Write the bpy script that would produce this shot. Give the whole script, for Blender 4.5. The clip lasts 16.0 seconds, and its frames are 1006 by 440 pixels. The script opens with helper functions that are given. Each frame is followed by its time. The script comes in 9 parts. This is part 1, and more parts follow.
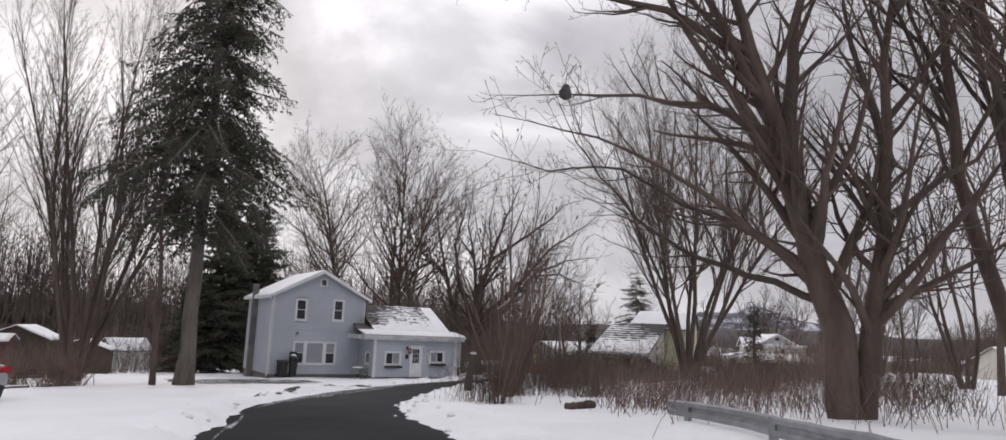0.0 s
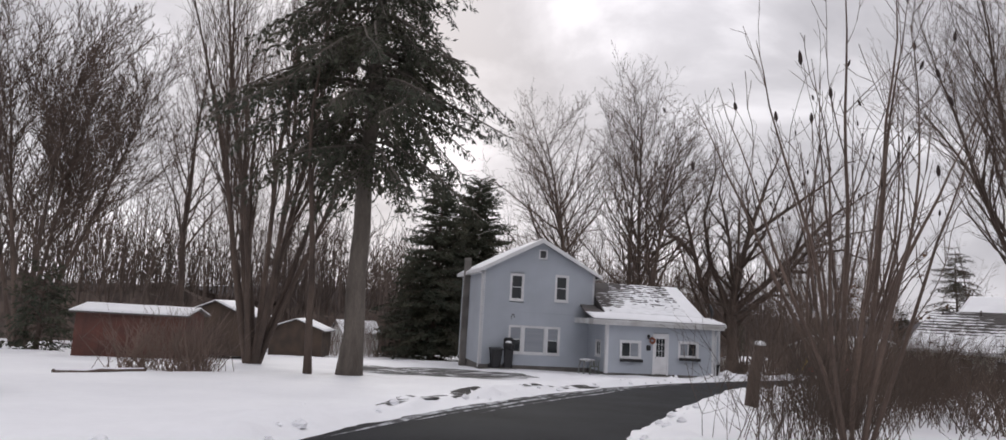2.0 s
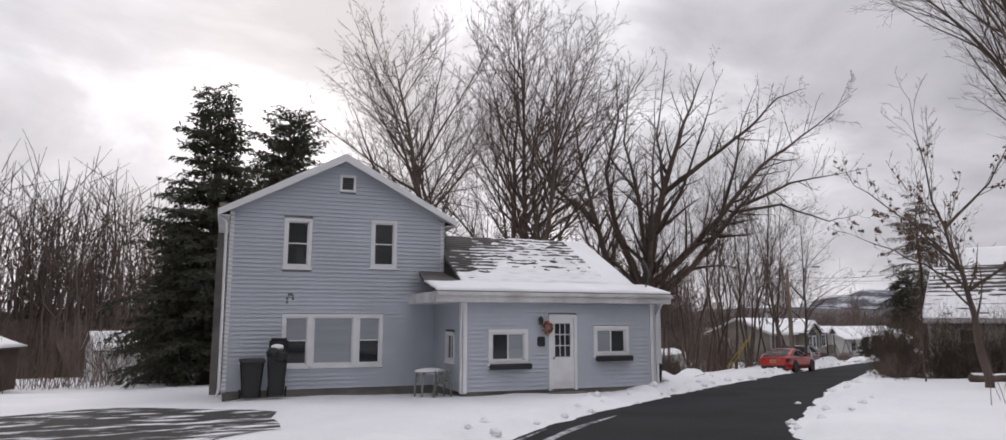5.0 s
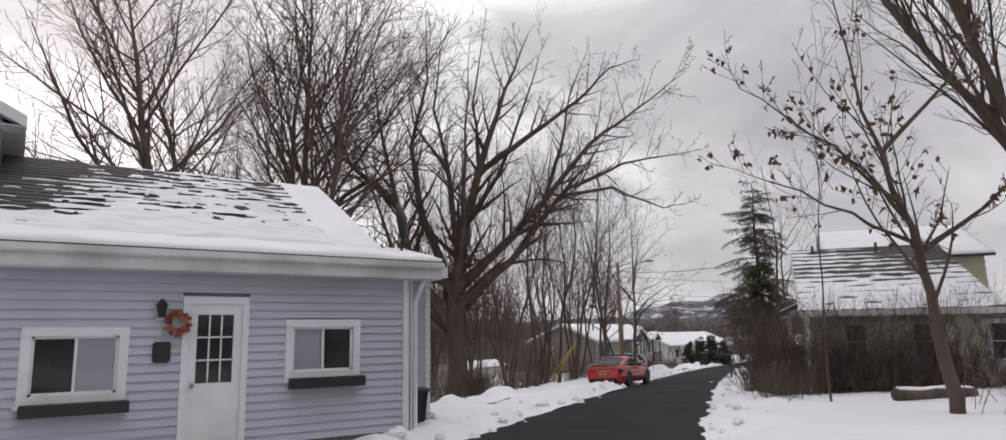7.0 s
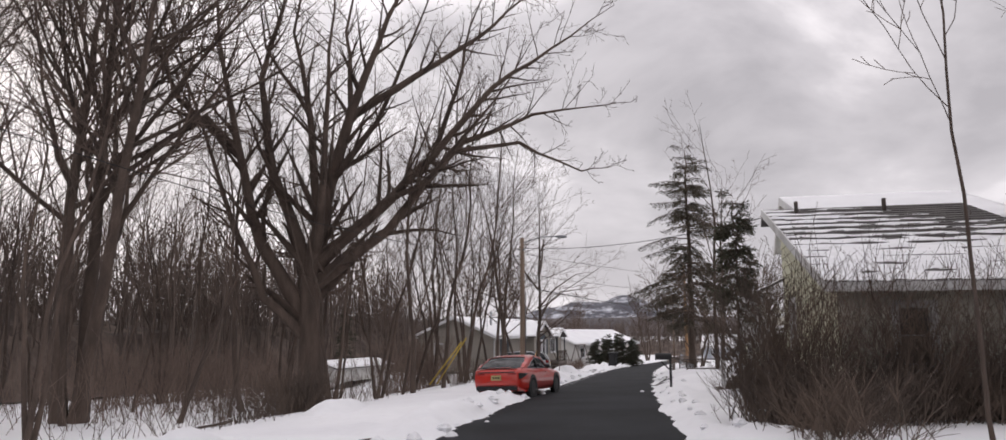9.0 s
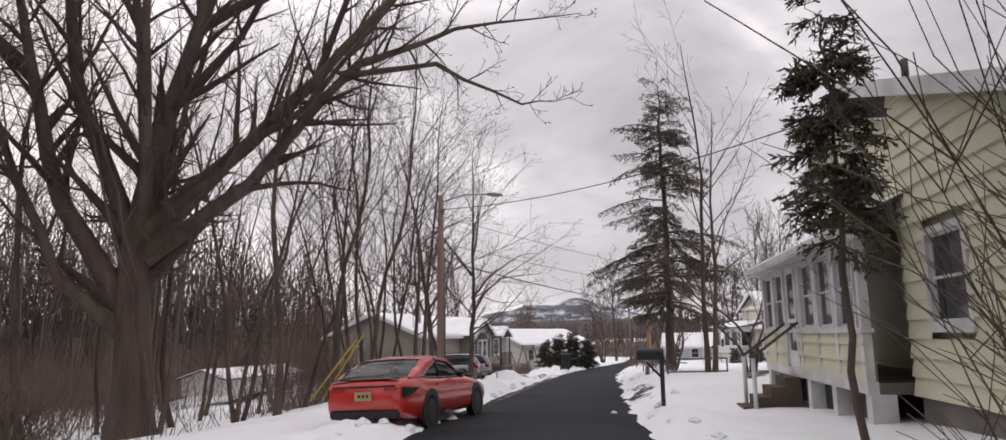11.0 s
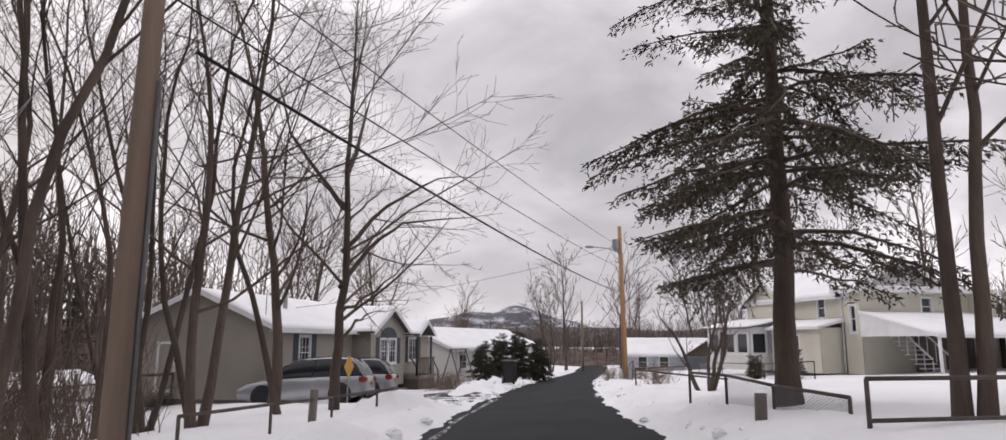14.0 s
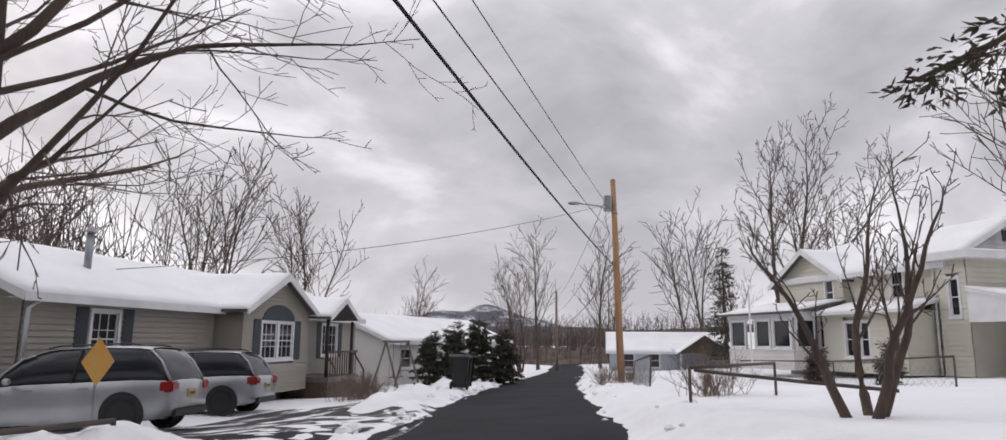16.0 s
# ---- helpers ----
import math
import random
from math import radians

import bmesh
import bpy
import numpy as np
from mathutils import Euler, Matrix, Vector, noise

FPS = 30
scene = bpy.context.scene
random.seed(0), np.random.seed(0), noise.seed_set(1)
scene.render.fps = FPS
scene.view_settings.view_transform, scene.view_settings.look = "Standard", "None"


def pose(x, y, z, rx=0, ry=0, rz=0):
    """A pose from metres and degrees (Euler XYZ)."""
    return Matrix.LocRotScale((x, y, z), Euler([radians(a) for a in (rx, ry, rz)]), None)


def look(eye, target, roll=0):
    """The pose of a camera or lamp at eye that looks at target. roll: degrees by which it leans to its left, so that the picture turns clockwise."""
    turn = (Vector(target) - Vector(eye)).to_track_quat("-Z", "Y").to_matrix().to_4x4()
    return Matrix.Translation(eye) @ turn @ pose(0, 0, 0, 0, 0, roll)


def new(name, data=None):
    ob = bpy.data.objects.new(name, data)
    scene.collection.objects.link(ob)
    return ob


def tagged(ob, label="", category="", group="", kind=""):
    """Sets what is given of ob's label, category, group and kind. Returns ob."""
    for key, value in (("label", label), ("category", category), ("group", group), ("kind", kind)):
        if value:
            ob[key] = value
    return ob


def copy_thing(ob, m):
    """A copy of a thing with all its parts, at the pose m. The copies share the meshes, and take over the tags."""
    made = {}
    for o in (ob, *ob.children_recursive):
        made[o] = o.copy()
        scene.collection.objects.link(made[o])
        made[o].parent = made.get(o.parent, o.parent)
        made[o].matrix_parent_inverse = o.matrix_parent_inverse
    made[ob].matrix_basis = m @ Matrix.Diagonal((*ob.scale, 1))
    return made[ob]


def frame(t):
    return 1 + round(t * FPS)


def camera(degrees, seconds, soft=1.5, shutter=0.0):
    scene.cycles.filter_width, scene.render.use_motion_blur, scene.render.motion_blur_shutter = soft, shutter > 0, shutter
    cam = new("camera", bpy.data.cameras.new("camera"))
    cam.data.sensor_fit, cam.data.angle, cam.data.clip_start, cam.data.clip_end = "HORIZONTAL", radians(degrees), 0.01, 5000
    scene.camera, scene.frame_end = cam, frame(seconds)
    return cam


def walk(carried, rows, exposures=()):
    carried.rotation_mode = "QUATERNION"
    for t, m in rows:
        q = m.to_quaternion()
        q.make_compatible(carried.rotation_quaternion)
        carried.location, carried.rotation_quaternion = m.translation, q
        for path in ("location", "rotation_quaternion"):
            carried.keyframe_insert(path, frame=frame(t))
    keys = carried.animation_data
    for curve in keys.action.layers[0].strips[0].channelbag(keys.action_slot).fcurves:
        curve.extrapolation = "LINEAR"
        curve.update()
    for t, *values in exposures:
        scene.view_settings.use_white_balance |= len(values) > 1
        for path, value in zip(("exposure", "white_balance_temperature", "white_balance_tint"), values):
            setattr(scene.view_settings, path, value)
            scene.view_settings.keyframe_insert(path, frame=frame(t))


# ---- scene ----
cam = camera(71.0, 16.0)
PATH = [
    (0, (-18.056, -44.523, 3.440), (-17.014, -42.845, 3.755), 2.26),
    (0.5, (-16.551, -42.121, 3.316), (-15.688, -40.343, 3.622), 2.53),
    (1, (-15.313, -39.648, 3.173), (-14.625, -37.793, 3.465), 2.57),
    (1.5, (-14.330, -37.341, 3.073), (-13.795, -35.434, 3.348), 3.07),
    (2, (-13.472, -34.936, 2.953), (-13.048, -32.999, 3.215), 3.23),
    (2.5, (-12.524, -32.613, 2.829), (-12.151, -30.665, 3.087), 2.78),
    (3, (-11.933, -29.450, 2.606), (-11.534, -27.508, 2.871), 2.28),
    (3.2, (-11.660, -28.311, 2.505), (-11.246, -26.373, 2.773), 2.00),
    (5.3, (-5.069, -17.344, 2.119), (-4.288, -15.525, 2.405), -0.30),
    (5.5, (-4.460, -16.535, 2.109), (-3.637, -14.735, 2.394), -0.50),
    (6, (-2.881, -14.824, 2.056), (-1.958, -13.072, 2.341), -0.80),
    (6.5, (-1.243, -12.624, 1.904), (-0.207, -10.940, 2.206), -0.95),
    (7, (0.639, -10.721, 1.760), (1.764, -9.098, 2.078), -0.90),
    (7.5, (2.300, -9.277, 1.663), (3.478, -7.691, 1.976), -0.60),
    (8, (4.044, -7.665, 1.531), (5.268, -6.113, 1.841), -0.30),
    (8.5, (5.566, -5.495, 1.536), (6.859, -4.001, 1.848), -0.15),
    (9, (6.957, -4.070, 1.445), (8.291, -2.613, 1.756), 0.00),
    (9.2, (7.560, -3.546, 1.410), (8.905, -2.099, 1.719), 0.00),
    (11.3, (15.425, 2.845, 1.023), (16.866, 4.195, 1.342), -0.80),
    (11.5, (16.250, 3.599, 1.006), (17.699, 4.941, 1.322), -0.70),
    (12, (18.351, 5.464, 0.900), (19.825, 6.776, 1.223), 0.06),
    (12.5, (20.338, 7.049, 0.798), (21.833, 8.336, 1.129), 0.99),
    (13, (22.409, 8.643, 0.724), (23.918, 9.912, 1.059), 1.64),
    (13.5, (24.450, 10.316, 0.680), (25.973, 11.568, 1.017), 0.83),
    (14, (26.583, 12.137, 0.562), (28.117, 13.374, 0.903), 0.13),
    (14.5, (28.829, 13.563, 0.447), (30.371, 14.789, 0.790), 0.17),
    (15, (31.145, 15.198, 0.348), (32.697, 16.412, 0.692), -0.00),
    (15.5, (33.505, 16.871, 0.270), (35.068, 18.071, 0.611), 0.28),
    (16, (35.722, 18.533, 0.149), (37.306, 19.706, 0.488), 0.37),
]
walk(cam, [(t, look(eye, target, roll)) for t, eye, target, roll in PATH],
     ((0, -0.08, 6500, 10), (3.2, -0.04, 6500, 10), (6.5, -0.03, 6550, 10.5), (8.5, 0.05, 6680, 11.5), (11.5, 0.14, 6720, 12), (13.5, 0.10, 6700, 12), (15.0, 0.03, 6550, 10.5), (16, -0.02, 6500, 10)))


# ---- light ----
world = bpy.data.worlds.new("overcast_sky")
scene.world = world
world.use_nodes = True


def wire(nt, a, b):
    nt.links.new(a, b)


def sky():
    nt = world.node_tree
    nt.nodes.clear()
    out = nt.nodes.new("ShaderNodeOutputWorld")
    bg = nt.nodes.new("ShaderNodeBackground")
    tex = nt.nodes.new("ShaderNodeTexSky")
    tex.sky_type = "NISHITA"
    tex.sun_disc = False
    tex.sun_elevation = radians(24)
    tex.sun_rotation = radians(4)
    tex.air_density, tex.dust_density = 1.0, 3.0
    co = nt.nodes.new("ShaderNodeTexCoord")
    mp = nt.nodes.new("ShaderNodeMapping")
    mp.inputs["Scale"].default_value = (1.0, 1.0, 1.9)
    wire(nt, co.outputs["Generated"], mp.inputs["Vector"])
    n1 = nt.nodes.new("ShaderNodeTexNoise")
    n1.inputs["Scale"].default_value = 3.1
    n1.inputs["Detail"].default_value = 7
    n1.inputs["Roughness"].default_value = 0.52
    n1.inputs["Distortion"].default_value = 0.35
    wire(nt, mp.outputs["Vector"], n1.inputs["Vector"])
    ramp = nt.nodes.new("ShaderNodeValToRGB")
    ramp.color_ramp.elements[0].position, ramp.color_ramp.elements[0].color = 0.38, (0.455, 0.445, 0.48, 1)
    ramp.color_ramp.elements[1].position, ramp.color_ramp.elements[1].color = 0.645, (0.92, 0.895, 0.94, 1)
    mid = ramp.color_ramp.elements.new(0.52)
    mid.color = (0.61, 0.595, 0.635, 1)
    wire(nt, n1.outputs["Fac"], ramp.inputs["Fac"])
    # a thin bright stretch of cloud before the hidden sun
    dot = nt.nodes.new("ShaderNodeVectorMath")
    dot.operation = "DOT_PRODUCT"
    dot.inputs[1].default_value = Vector((0.02, 0.90, 0.43)).normalized()
    wire(nt, co.outputs["Generated"], dot.inputs[0])
    glow = nt.nodes.new("ShaderNodeMapRange")
    glow.inputs["From Min"].default_value, glow.inputs["From Max"].default_value = 0.80, 1.0
    glow.inputs["To Min"].default_value, glow.inputs["To Max"].default_value = 1.0, 1.28
    glow.interpolation_type = "SMOOTHSTEP"
    wire(nt, dot.outputs["Value"], glow.inputs["Value"])
    # an overcast sky brightens from the horizon to the zenith
    axes = nt.nodes.new("ShaderNodeSeparateXYZ")
    wire(nt, co.outputs["Generated"], axes.inputs["Vector"])
    zen = nt.nodes.new("ShaderNodeMapRange")
    zen.inputs["From Min"].default_value, zen.inputs["From Max"].default_value = 0.25, 1.0
    zen.inputs["To Min"].default_value, zen.inputs["To Max"].default_value = 1.0, 2.0
    wire(nt, axes.outputs["Z"], zen.inputs["Value"])
    low = nt.nodes.new("ShaderNodeMapRange")
    low.inputs["From Min"].default_value, low.inputs["From Max"].default_value = 0.02, 0.34
    low.inputs["To Min"].default_value, low.inputs["To Max"].default_value = 1.40, 1.0
    wire(nt, axes.outputs["Z"], low.inputs["Value"])
    rim = nt.nodes.new("ShaderNodeMath")
    rim.operation = "MULTIPLY"
    wire(nt, zen.outputs["Result"], rim.inputs[0])
    wire(nt, low.outputs["Result"], rim.inputs[1])
    both = nt.nodes.new("ShaderNodeMath")
    both.operation = "MULTIPLY"
    wire(nt, glow.outputs["Result"], both.inputs[0])
    wire(nt, rim.outputs["Value"], both.inputs[1])
    mul = nt.nodes.new("ShaderNodeVectorMath")
    mul.operation = "SCALE"
    wire(nt, ramp.outputs["Color"], mul.inputs[0])
    wire(nt, both.outputs["Value"], mul.inputs["Scale"])
    sc = nt.nodes.new("ShaderNodeVectorMath")
    sc.operation = "SCALE"
    sc.inputs["Scale"].default_value = 0.035
    wire(nt, tex.outputs["Color"], sc.inputs[0])
    mix = nt.nodes.new("ShaderNodeMix")
    mix.data_type = "RGBA"
    mix.inputs["Factor"].default_value = 0.10
    wire(nt, mul.outputs["Vector"], mix.inputs["A"])
    wire(nt, sc.outputs["Vector"], mix.inputs["B"])
    wire(nt, mix.outputs["Result"], bg.inputs["Color"])
    bg.inputs["Strength"].default_value = 1.0
    wire(nt, bg.outputs["Background"], out.inputs["Surface"])


sky()
sun = new("sun", bpy.data.lights.new("sun", "SUN"))
sun.data.energy, sun.data.angle, sun.data.color = 0.5, radians(14), (1.0, 0.96, 0.9)
sun.matrix_world = look((0, 0, 50), (-0.6, -36, 34))


# ---- materials ----
def material(name, color, rough=0.8, metal=0.0, second=None, scale=3.0, fine=40.0, bump=0.15, spec=0.5, amount=1.0,
             lo=0.35, hi=0.65, random_shade=0.0, coat=0.0, stretch=(1, 1, 1), relief=0.02):
    """A surface whose colour drifts between two tones at a coarse scale, with fine grain and relief."""
    m = bpy.data.materials.new(name)
    m.use_nodes = True
    nt = m.node_tree
    b = nt.nodes["Principled BSDF"]
    b.inputs["Roughness"].default_value, b.inputs["Metallic"].default_value = rough, metal
    b.inputs["Specular IOR Level"].default_value = spec
    b.inputs["Coat Weight"].default_value = coat
    second = second or tuple(c * 0.75 for c in color)
    co = nt.nodes.new("ShaderNodeTexCoord")
    mp = nt.nodes.new("ShaderNodeMapping")
    mp.inputs["Scale"].default_value = stretch
    wire(nt, co.outputs["Object"], mp.inputs["Vector"])
    a = nt.nodes.new("ShaderNodeTexNoise")
    a.inputs["Scale"].default_value, a.inputs["Detail"].default_value = scale, 5
    g = nt.nodes.new("ShaderNodeTexNoise")
    g.inputs["Scale"].default_value, g.inputs["Detail"].default_value = fine, 4
    for n in (a, g):
        wire(nt, mp.outputs["Vector"], n.inputs["Vector"])
    ramp = nt.nodes.new("ShaderNodeMapRange")
    ramp.inputs["From Min"].default_value, ramp.inputs["From Max"].default_value = lo, hi
    wire(nt, a.outputs["Fac"], ramp.inputs["Value"])
    mix = nt.nodes.new("ShaderNodeMix")
    mix.data_type = "RGBA"
    mix.inputs["A"].default_value, mix.inputs["B"].default_value = (*color, 1), (*second, 1)
    wire(nt, ramp.outputs["Result"], mix.inputs["Factor"])
    grain = nt.nodes.new("ShaderNodeMapRange")
    grain.inputs["To Min"].default_value, grain.inputs["To Max"].default_value = 1 - 0.35 * amount, 1 + 0.35 * amount
    wire(nt, g.outputs["Fac"], grain.inputs["Value"])
    mul = nt.nodes.new("ShaderNodeVectorMath")
    mul.operation = "SCALE"
    wire(nt, mix.outputs["Result"], mul.inputs[0])
    wire(nt, grain.outputs["Result"], mul.inputs["Scale"])
    last = mul.outputs["Vector"]
    if random_shade:
        info = nt.nodes.new("ShaderNodeObjectInfo")
        rr = nt.nodes.new("ShaderNodeMapRange")
        rr.inputs["To Min"].default_value, rr.inputs["To Max"].default_value = 1 - random_shade, 1 + random_shade
        wire(nt, info.outputs["Random"], rr.inputs["Value"])
        m2 = nt.nodes.new("ShaderNodeVectorMath")
        m2.operation = "SCALE"
        wire(nt, last, m2.inputs[0])
        wire(nt, rr.outputs["Result"], m2.inputs["Scale"])
        last = m2.outputs["Vector"]
    wire(nt, last, b.inputs["Base Color"])
    if bump:
        bp = nt.nodes.new("ShaderNodeBump")
        bp.inputs["Strength"].default_value, bp.inputs["Distance"].default_value = bump, relief
        wire(nt, g.outputs["Fac"], bp.inputs["Height"])
        wire(nt, bp.outputs["Normal"], b.inputs["Normal"])
    return m


def glass(name, tint=(0.022, 0.025, 0.028), rough=0.06):
    m = bpy.data.materials.new(name)
    m.use_nodes = True
    b = m.node_tree.nodes["Principled BSDF"]
    b.inputs["Base Color"].default_value = (*tint, 1)
    b.inputs["Roughness"].default_value = rough
    b.inputs["Specular IOR Level"].default_value = 0.42
    return m


def patched(name, base, snow, scale, lo, hi, stretch):
    """Snow lying in patches on a darker surface: the share of snow is set by a noise of real size."""
    m = material(name, base, 0.9, fine=60, bump=0.3)
    nt = m.node_tree
    b = nt.nodes["Principled BSDF"]
    src = b.inputs["Base Color"].links[0].from_socket
    co = nt.nodes.new("ShaderNodeTexCoord")
    mp = nt.nodes.new("ShaderNodeMapping")
    mp.inputs["Scale"].default_value = stretch
    n = nt.nodes.new("ShaderNodeTexNoise")
    n.inputs["Scale"].default_value, n.inputs["Detail"].default_value = scale, 6
    n.inputs["Roughness"].default_value = 0.65
    wire(nt, co.outputs["Object"], mp.inputs["Vector"])
    wire(nt, mp.outputs["Vector"], n.inputs["Vector"])
    mr = nt.nodes.new("ShaderNodeMapRange")
    mr.inputs["From Min"].default_value, mr.inputs["From Max"].default_value = lo, hi
    wire(nt, n.outputs["Fac"], mr.inputs["Value"])
    mix = nt.nodes.new("ShaderNodeMix")
    mix.data_type = "RGBA"
    mix.inputs["B"].default_value = (*snow, 1)
    wire(nt, src, mix.inputs["A"])
    wire(nt, mr.outputs["Result"], mix.inputs["Factor"])
    wire(nt, mix.outputs["Result"], b.inputs["Base Color"])
    return m


SNOWC = (0.86, 0.865, 0.885)
snow = material("snow", SNOWC, 0.7, second=(0.79, 0.795, 0.82), scale=0.35, fine=5.0, bump=0.35, amount=0.12, relief=0.05)
clean_snow = material("roof_snow", (0.88, 0.885, 0.90), 0.7, second=(0.82, 0.825, 0.845), scale=0.8, fine=9, bump=0.3, amount=0.1)
asphalt = material("asphalt", (0.014, 0.015, 0.017), 0.68, spec=0.07, second=(0.026, 0.028, 0.031), scale=0.5, fine=70, bump=0.2, amount=0.5)
slush = patched("thawing_ground", (0.045, 0.042, 0.040), SNOWC, 0.75, 0.52, 0.60, (1, 2.2, 1))
grey_slush = patched("driven_slush", (0.05, 0.05, 0.052), (0.50, 0.51, 0.54), 2.2, 0.44, 0.60, (1, 1, 1))
blue_siding = material("blue_grey_vinyl_siding", (0.46, 0.495, 0.545), 0.55, second=(0.41, 0.44, 0.485), scale=0.7, fine=25, bump=0.05, amount=0.12)
beige_siding = material("beige_vinyl_siding", (0.34, 0.31, 0.27), 0.6, second=(0.29, 0.265, 0.23), scale=0.6, fine=25, bump=0.05, amount=0.12)
cream_siding = material("cream_siding", (0.62, 0.60, 0.52), 0.6, second=(0.55, 0.52, 0.44), scale=0.6, fine=25, bump=0.05, amount=0.15)
yellow_siding = material("pale_yellow_siding", (0.63, 0.62, 0.46), 0.6, second=(0.54, 0.53, 0.38), scale=0.7, fine=25, bump=0.06, amount=0.2)
white_siding = material("white_siding", (0.66, 0.65, 0.62), 0.6, second=(0.58, 0.57, 0.55), scale=0.6, fine=25, bump=0.05, amount=0.12)
white_paint = material("white_paint", (0.74, 0.74, 0.75), 0.5, second=(0.66, 0.66, 0.67), scale=2, fine=40, bump=0.04, amount=0.1)
grey_white = material("weathered_white_paint", (0.68, 0.68, 0.68), 0.55, second=(0.47, 0.46, 0.45), scale=1.5, fine=30, bump=0.08, amount=0.2)
shingles = material("dark_shingles", (0.075, 0.068, 0.066), 0.9, second=(0.11, 0.10, 0.095), scale=1.2, fine=40, bump=0.4, amount=0.5, random_shade=0.18)
concrete = material("foundation_concrete", (0.20, 0.185, 0.17), 0.9, second=(0.13, 0.12, 0.11), scale=1.4, fine=30, bump=0.2, amount=0.4)
pane_dark = glass("window_glass")
pane_blind = material("pane_with_closed_blind", (0.30, 0.32, 0.35), 0.15, second=(0.26, 0.28, 0.31), scale=1.0, fine=14, bump=0.0, spec=0.6, amount=0.15, stretch=(0.2, 0.2, 6))
black_plastic = material("black_plastic", (0.016, 0.016, 0.018), 0.5, fine=30, bump=0.05)
bark = material("grey_brown_bark", (0.116, 0.085, 0.068), 0.95, second=(0.068, 0.050, 0.041), scale=2.5, fine=18, bump=0.6, amount=0.7, stretch=(1, 1, 0.25), relief=0.05, random_shade=0.2)
light_bark = material("pale_grey_bark", (0.17, 0.145, 0.125), 0.95, second=(0.10, 0.085, 0.072), scale=2.5, fine=22, bump=0.6, amount=0.7, stretch=(1, 1, 0.3), relief=0.05, random_shade=0.15)
twig = material("bare_twigs", (0.142, 0.102, 0.082), 0.95, second=(0.092, 0.067, 0.055), scale=1.2, fine=12, bump=0.0, random_shade=0.2)
brush_mat = material("dry_brush", (0.205, 0.150, 0.122), 0.95, second=(0.12, 0.088, 0.072), scale=0.7, fine=9, bump=0.0, amount=0.6)
dark_brush = material("dark_tangled_brush", (0.135, 0.098, 0.075), 0.95, second=(0.07, 0.054, 0.045), scale=0.7, fine=9, bump=0.0, amount=0.6)
chair_plastic = material("grey_green_plastic", (0.16, 0.17, 0.145), 0.55, second=(0.12, 0.125, 0.11), fine=30, bump=0.05)
pale_plastic = material("pale_grey_plastic", (0.30, 0.30, 0.29), 0.55, second=(0.24, 0.24, 0.235), fine=30, bump=0.05)
dry_leaf = material("dry_brown_leaves", (0.14, 0.075, 0.04), 0.85, second=(0.09, 0.05, 0.03), scale=4, fine=20, bump=0.0, random_shade=0.2)
needles = material("dark_spruce_needles", (0.048, 0.057, 0.039), 0.85, second=(0.058, 0.056, 0.034), scale=0.6, fine=9, bump=0.0, amount=0.9)
needles_brown = material("dull_brown_green_needles", (0.105, 0.084, 0.060), 0.9, second=(0.056, 0.053, 0.037), scale=0.6, fine=9, bump=0.0, amount=0.9)
needles_green = material("olive_evergreen_leaves", (0.075, 0.078, 0.046), 0.8, second=(0.045, 0.05, 0.032), scale=0.8, fine=9, bump=0.0, amount=0.9)
woods_far = material("far_bare_woods", (0.165, 0.127, 0.106), 1.0, second=(0.078, 0.061, 0.053), scale=0.55, fine=2.5, bump=0.0, amount=0.95, stretch=(1, 1, 0.12))
hill_mat = material("wooded_hillside", (0.10, 0.085, 0.085), 1.0, second=(0.068, 0.064, 0.072), scale=0.012, fine=0.12, bump=0.0, amount=0.8)
hill_snow = patched("snowy_hillside", (0.10, 0.10, 0.12), (0.55, 0.57, 0.62), 0.02, 0.48, 0.62, (1, 1, 2))
pole_wood = material("weathered_pole_wood", (0.24, 0.175, 0.13), 0.9, second=(0.16, 0.12, 0.095), scale=1.2, fine=30, bump=0.4, amount=0.4, stretch=(3, 3, 0.2))
orange_wood = material("fresh_pole_wood", (0.42, 0.24, 0.12), 0.9, second=(0.30, 0.18, 0.10), scale=1.2, fine=30, bump=0.4, amount=0.4, stretch=(3, 3, 0.2))
grey_wood = material("grey_weathered_wood", (0.20, 0.175, 0.155), 0.9, second=(0.12, 0.10, 0.09), scale=1.5, fine=25, bump=0.4, amount=0.4, stretch=(1, 1, 0.3))
steel = material("galvanised_steel", (0.33, 0.34, 0.36), 0.45, metal=0.8, scale=3, fine=50, bump=0.05, amount=0.3)
rust = material("rusty_pipe", (0.10, 0.075, 0.062), 0.8, second=(0.06, 0.05, 0.045), scale=4, fine=40, bump=0.2, amount=0.5)
cable = material("black_cable", (0.012, 0.012, 0.013), 0.7, bump=0.0)
red_paint = material("red_car_paint", (0.55, 0.030, 0.018), 0.28, second=(0.48, 0.025, 0.016), scale=0.8, fine=20, bump=0.0, amount=0.05, coat=0.8)
silver_paint = material("silver_car_paint", (0.46, 0.47, 0.49), 0.32, metal=0.45, second=(0.30, 0.31, 0.33), scale=0.8, fine=20, bump=0.0, amount=0.06, coat=0.6)
rubber = material("tyre_rubber", (0.018, 0.018, 0.019), 0.8, fine=40, bump=0.1)
alloy = material("alloy_rim", (0.30, 0.31, 0.33), 0.35, metal=0.8, fine=40, bump=0.0, amount=0.2)
tail_red = material("red_lamp_plastic", (0.30, 0.012, 0.012), 0.2, fine=30, bump=0.0, amount=0.2, coat=0.5)
clear_lamp = material("clear_lamp_plastic", (0.55, 0.56, 0.58), 0.15, fine=30, bump=0.0, amount=0.1)
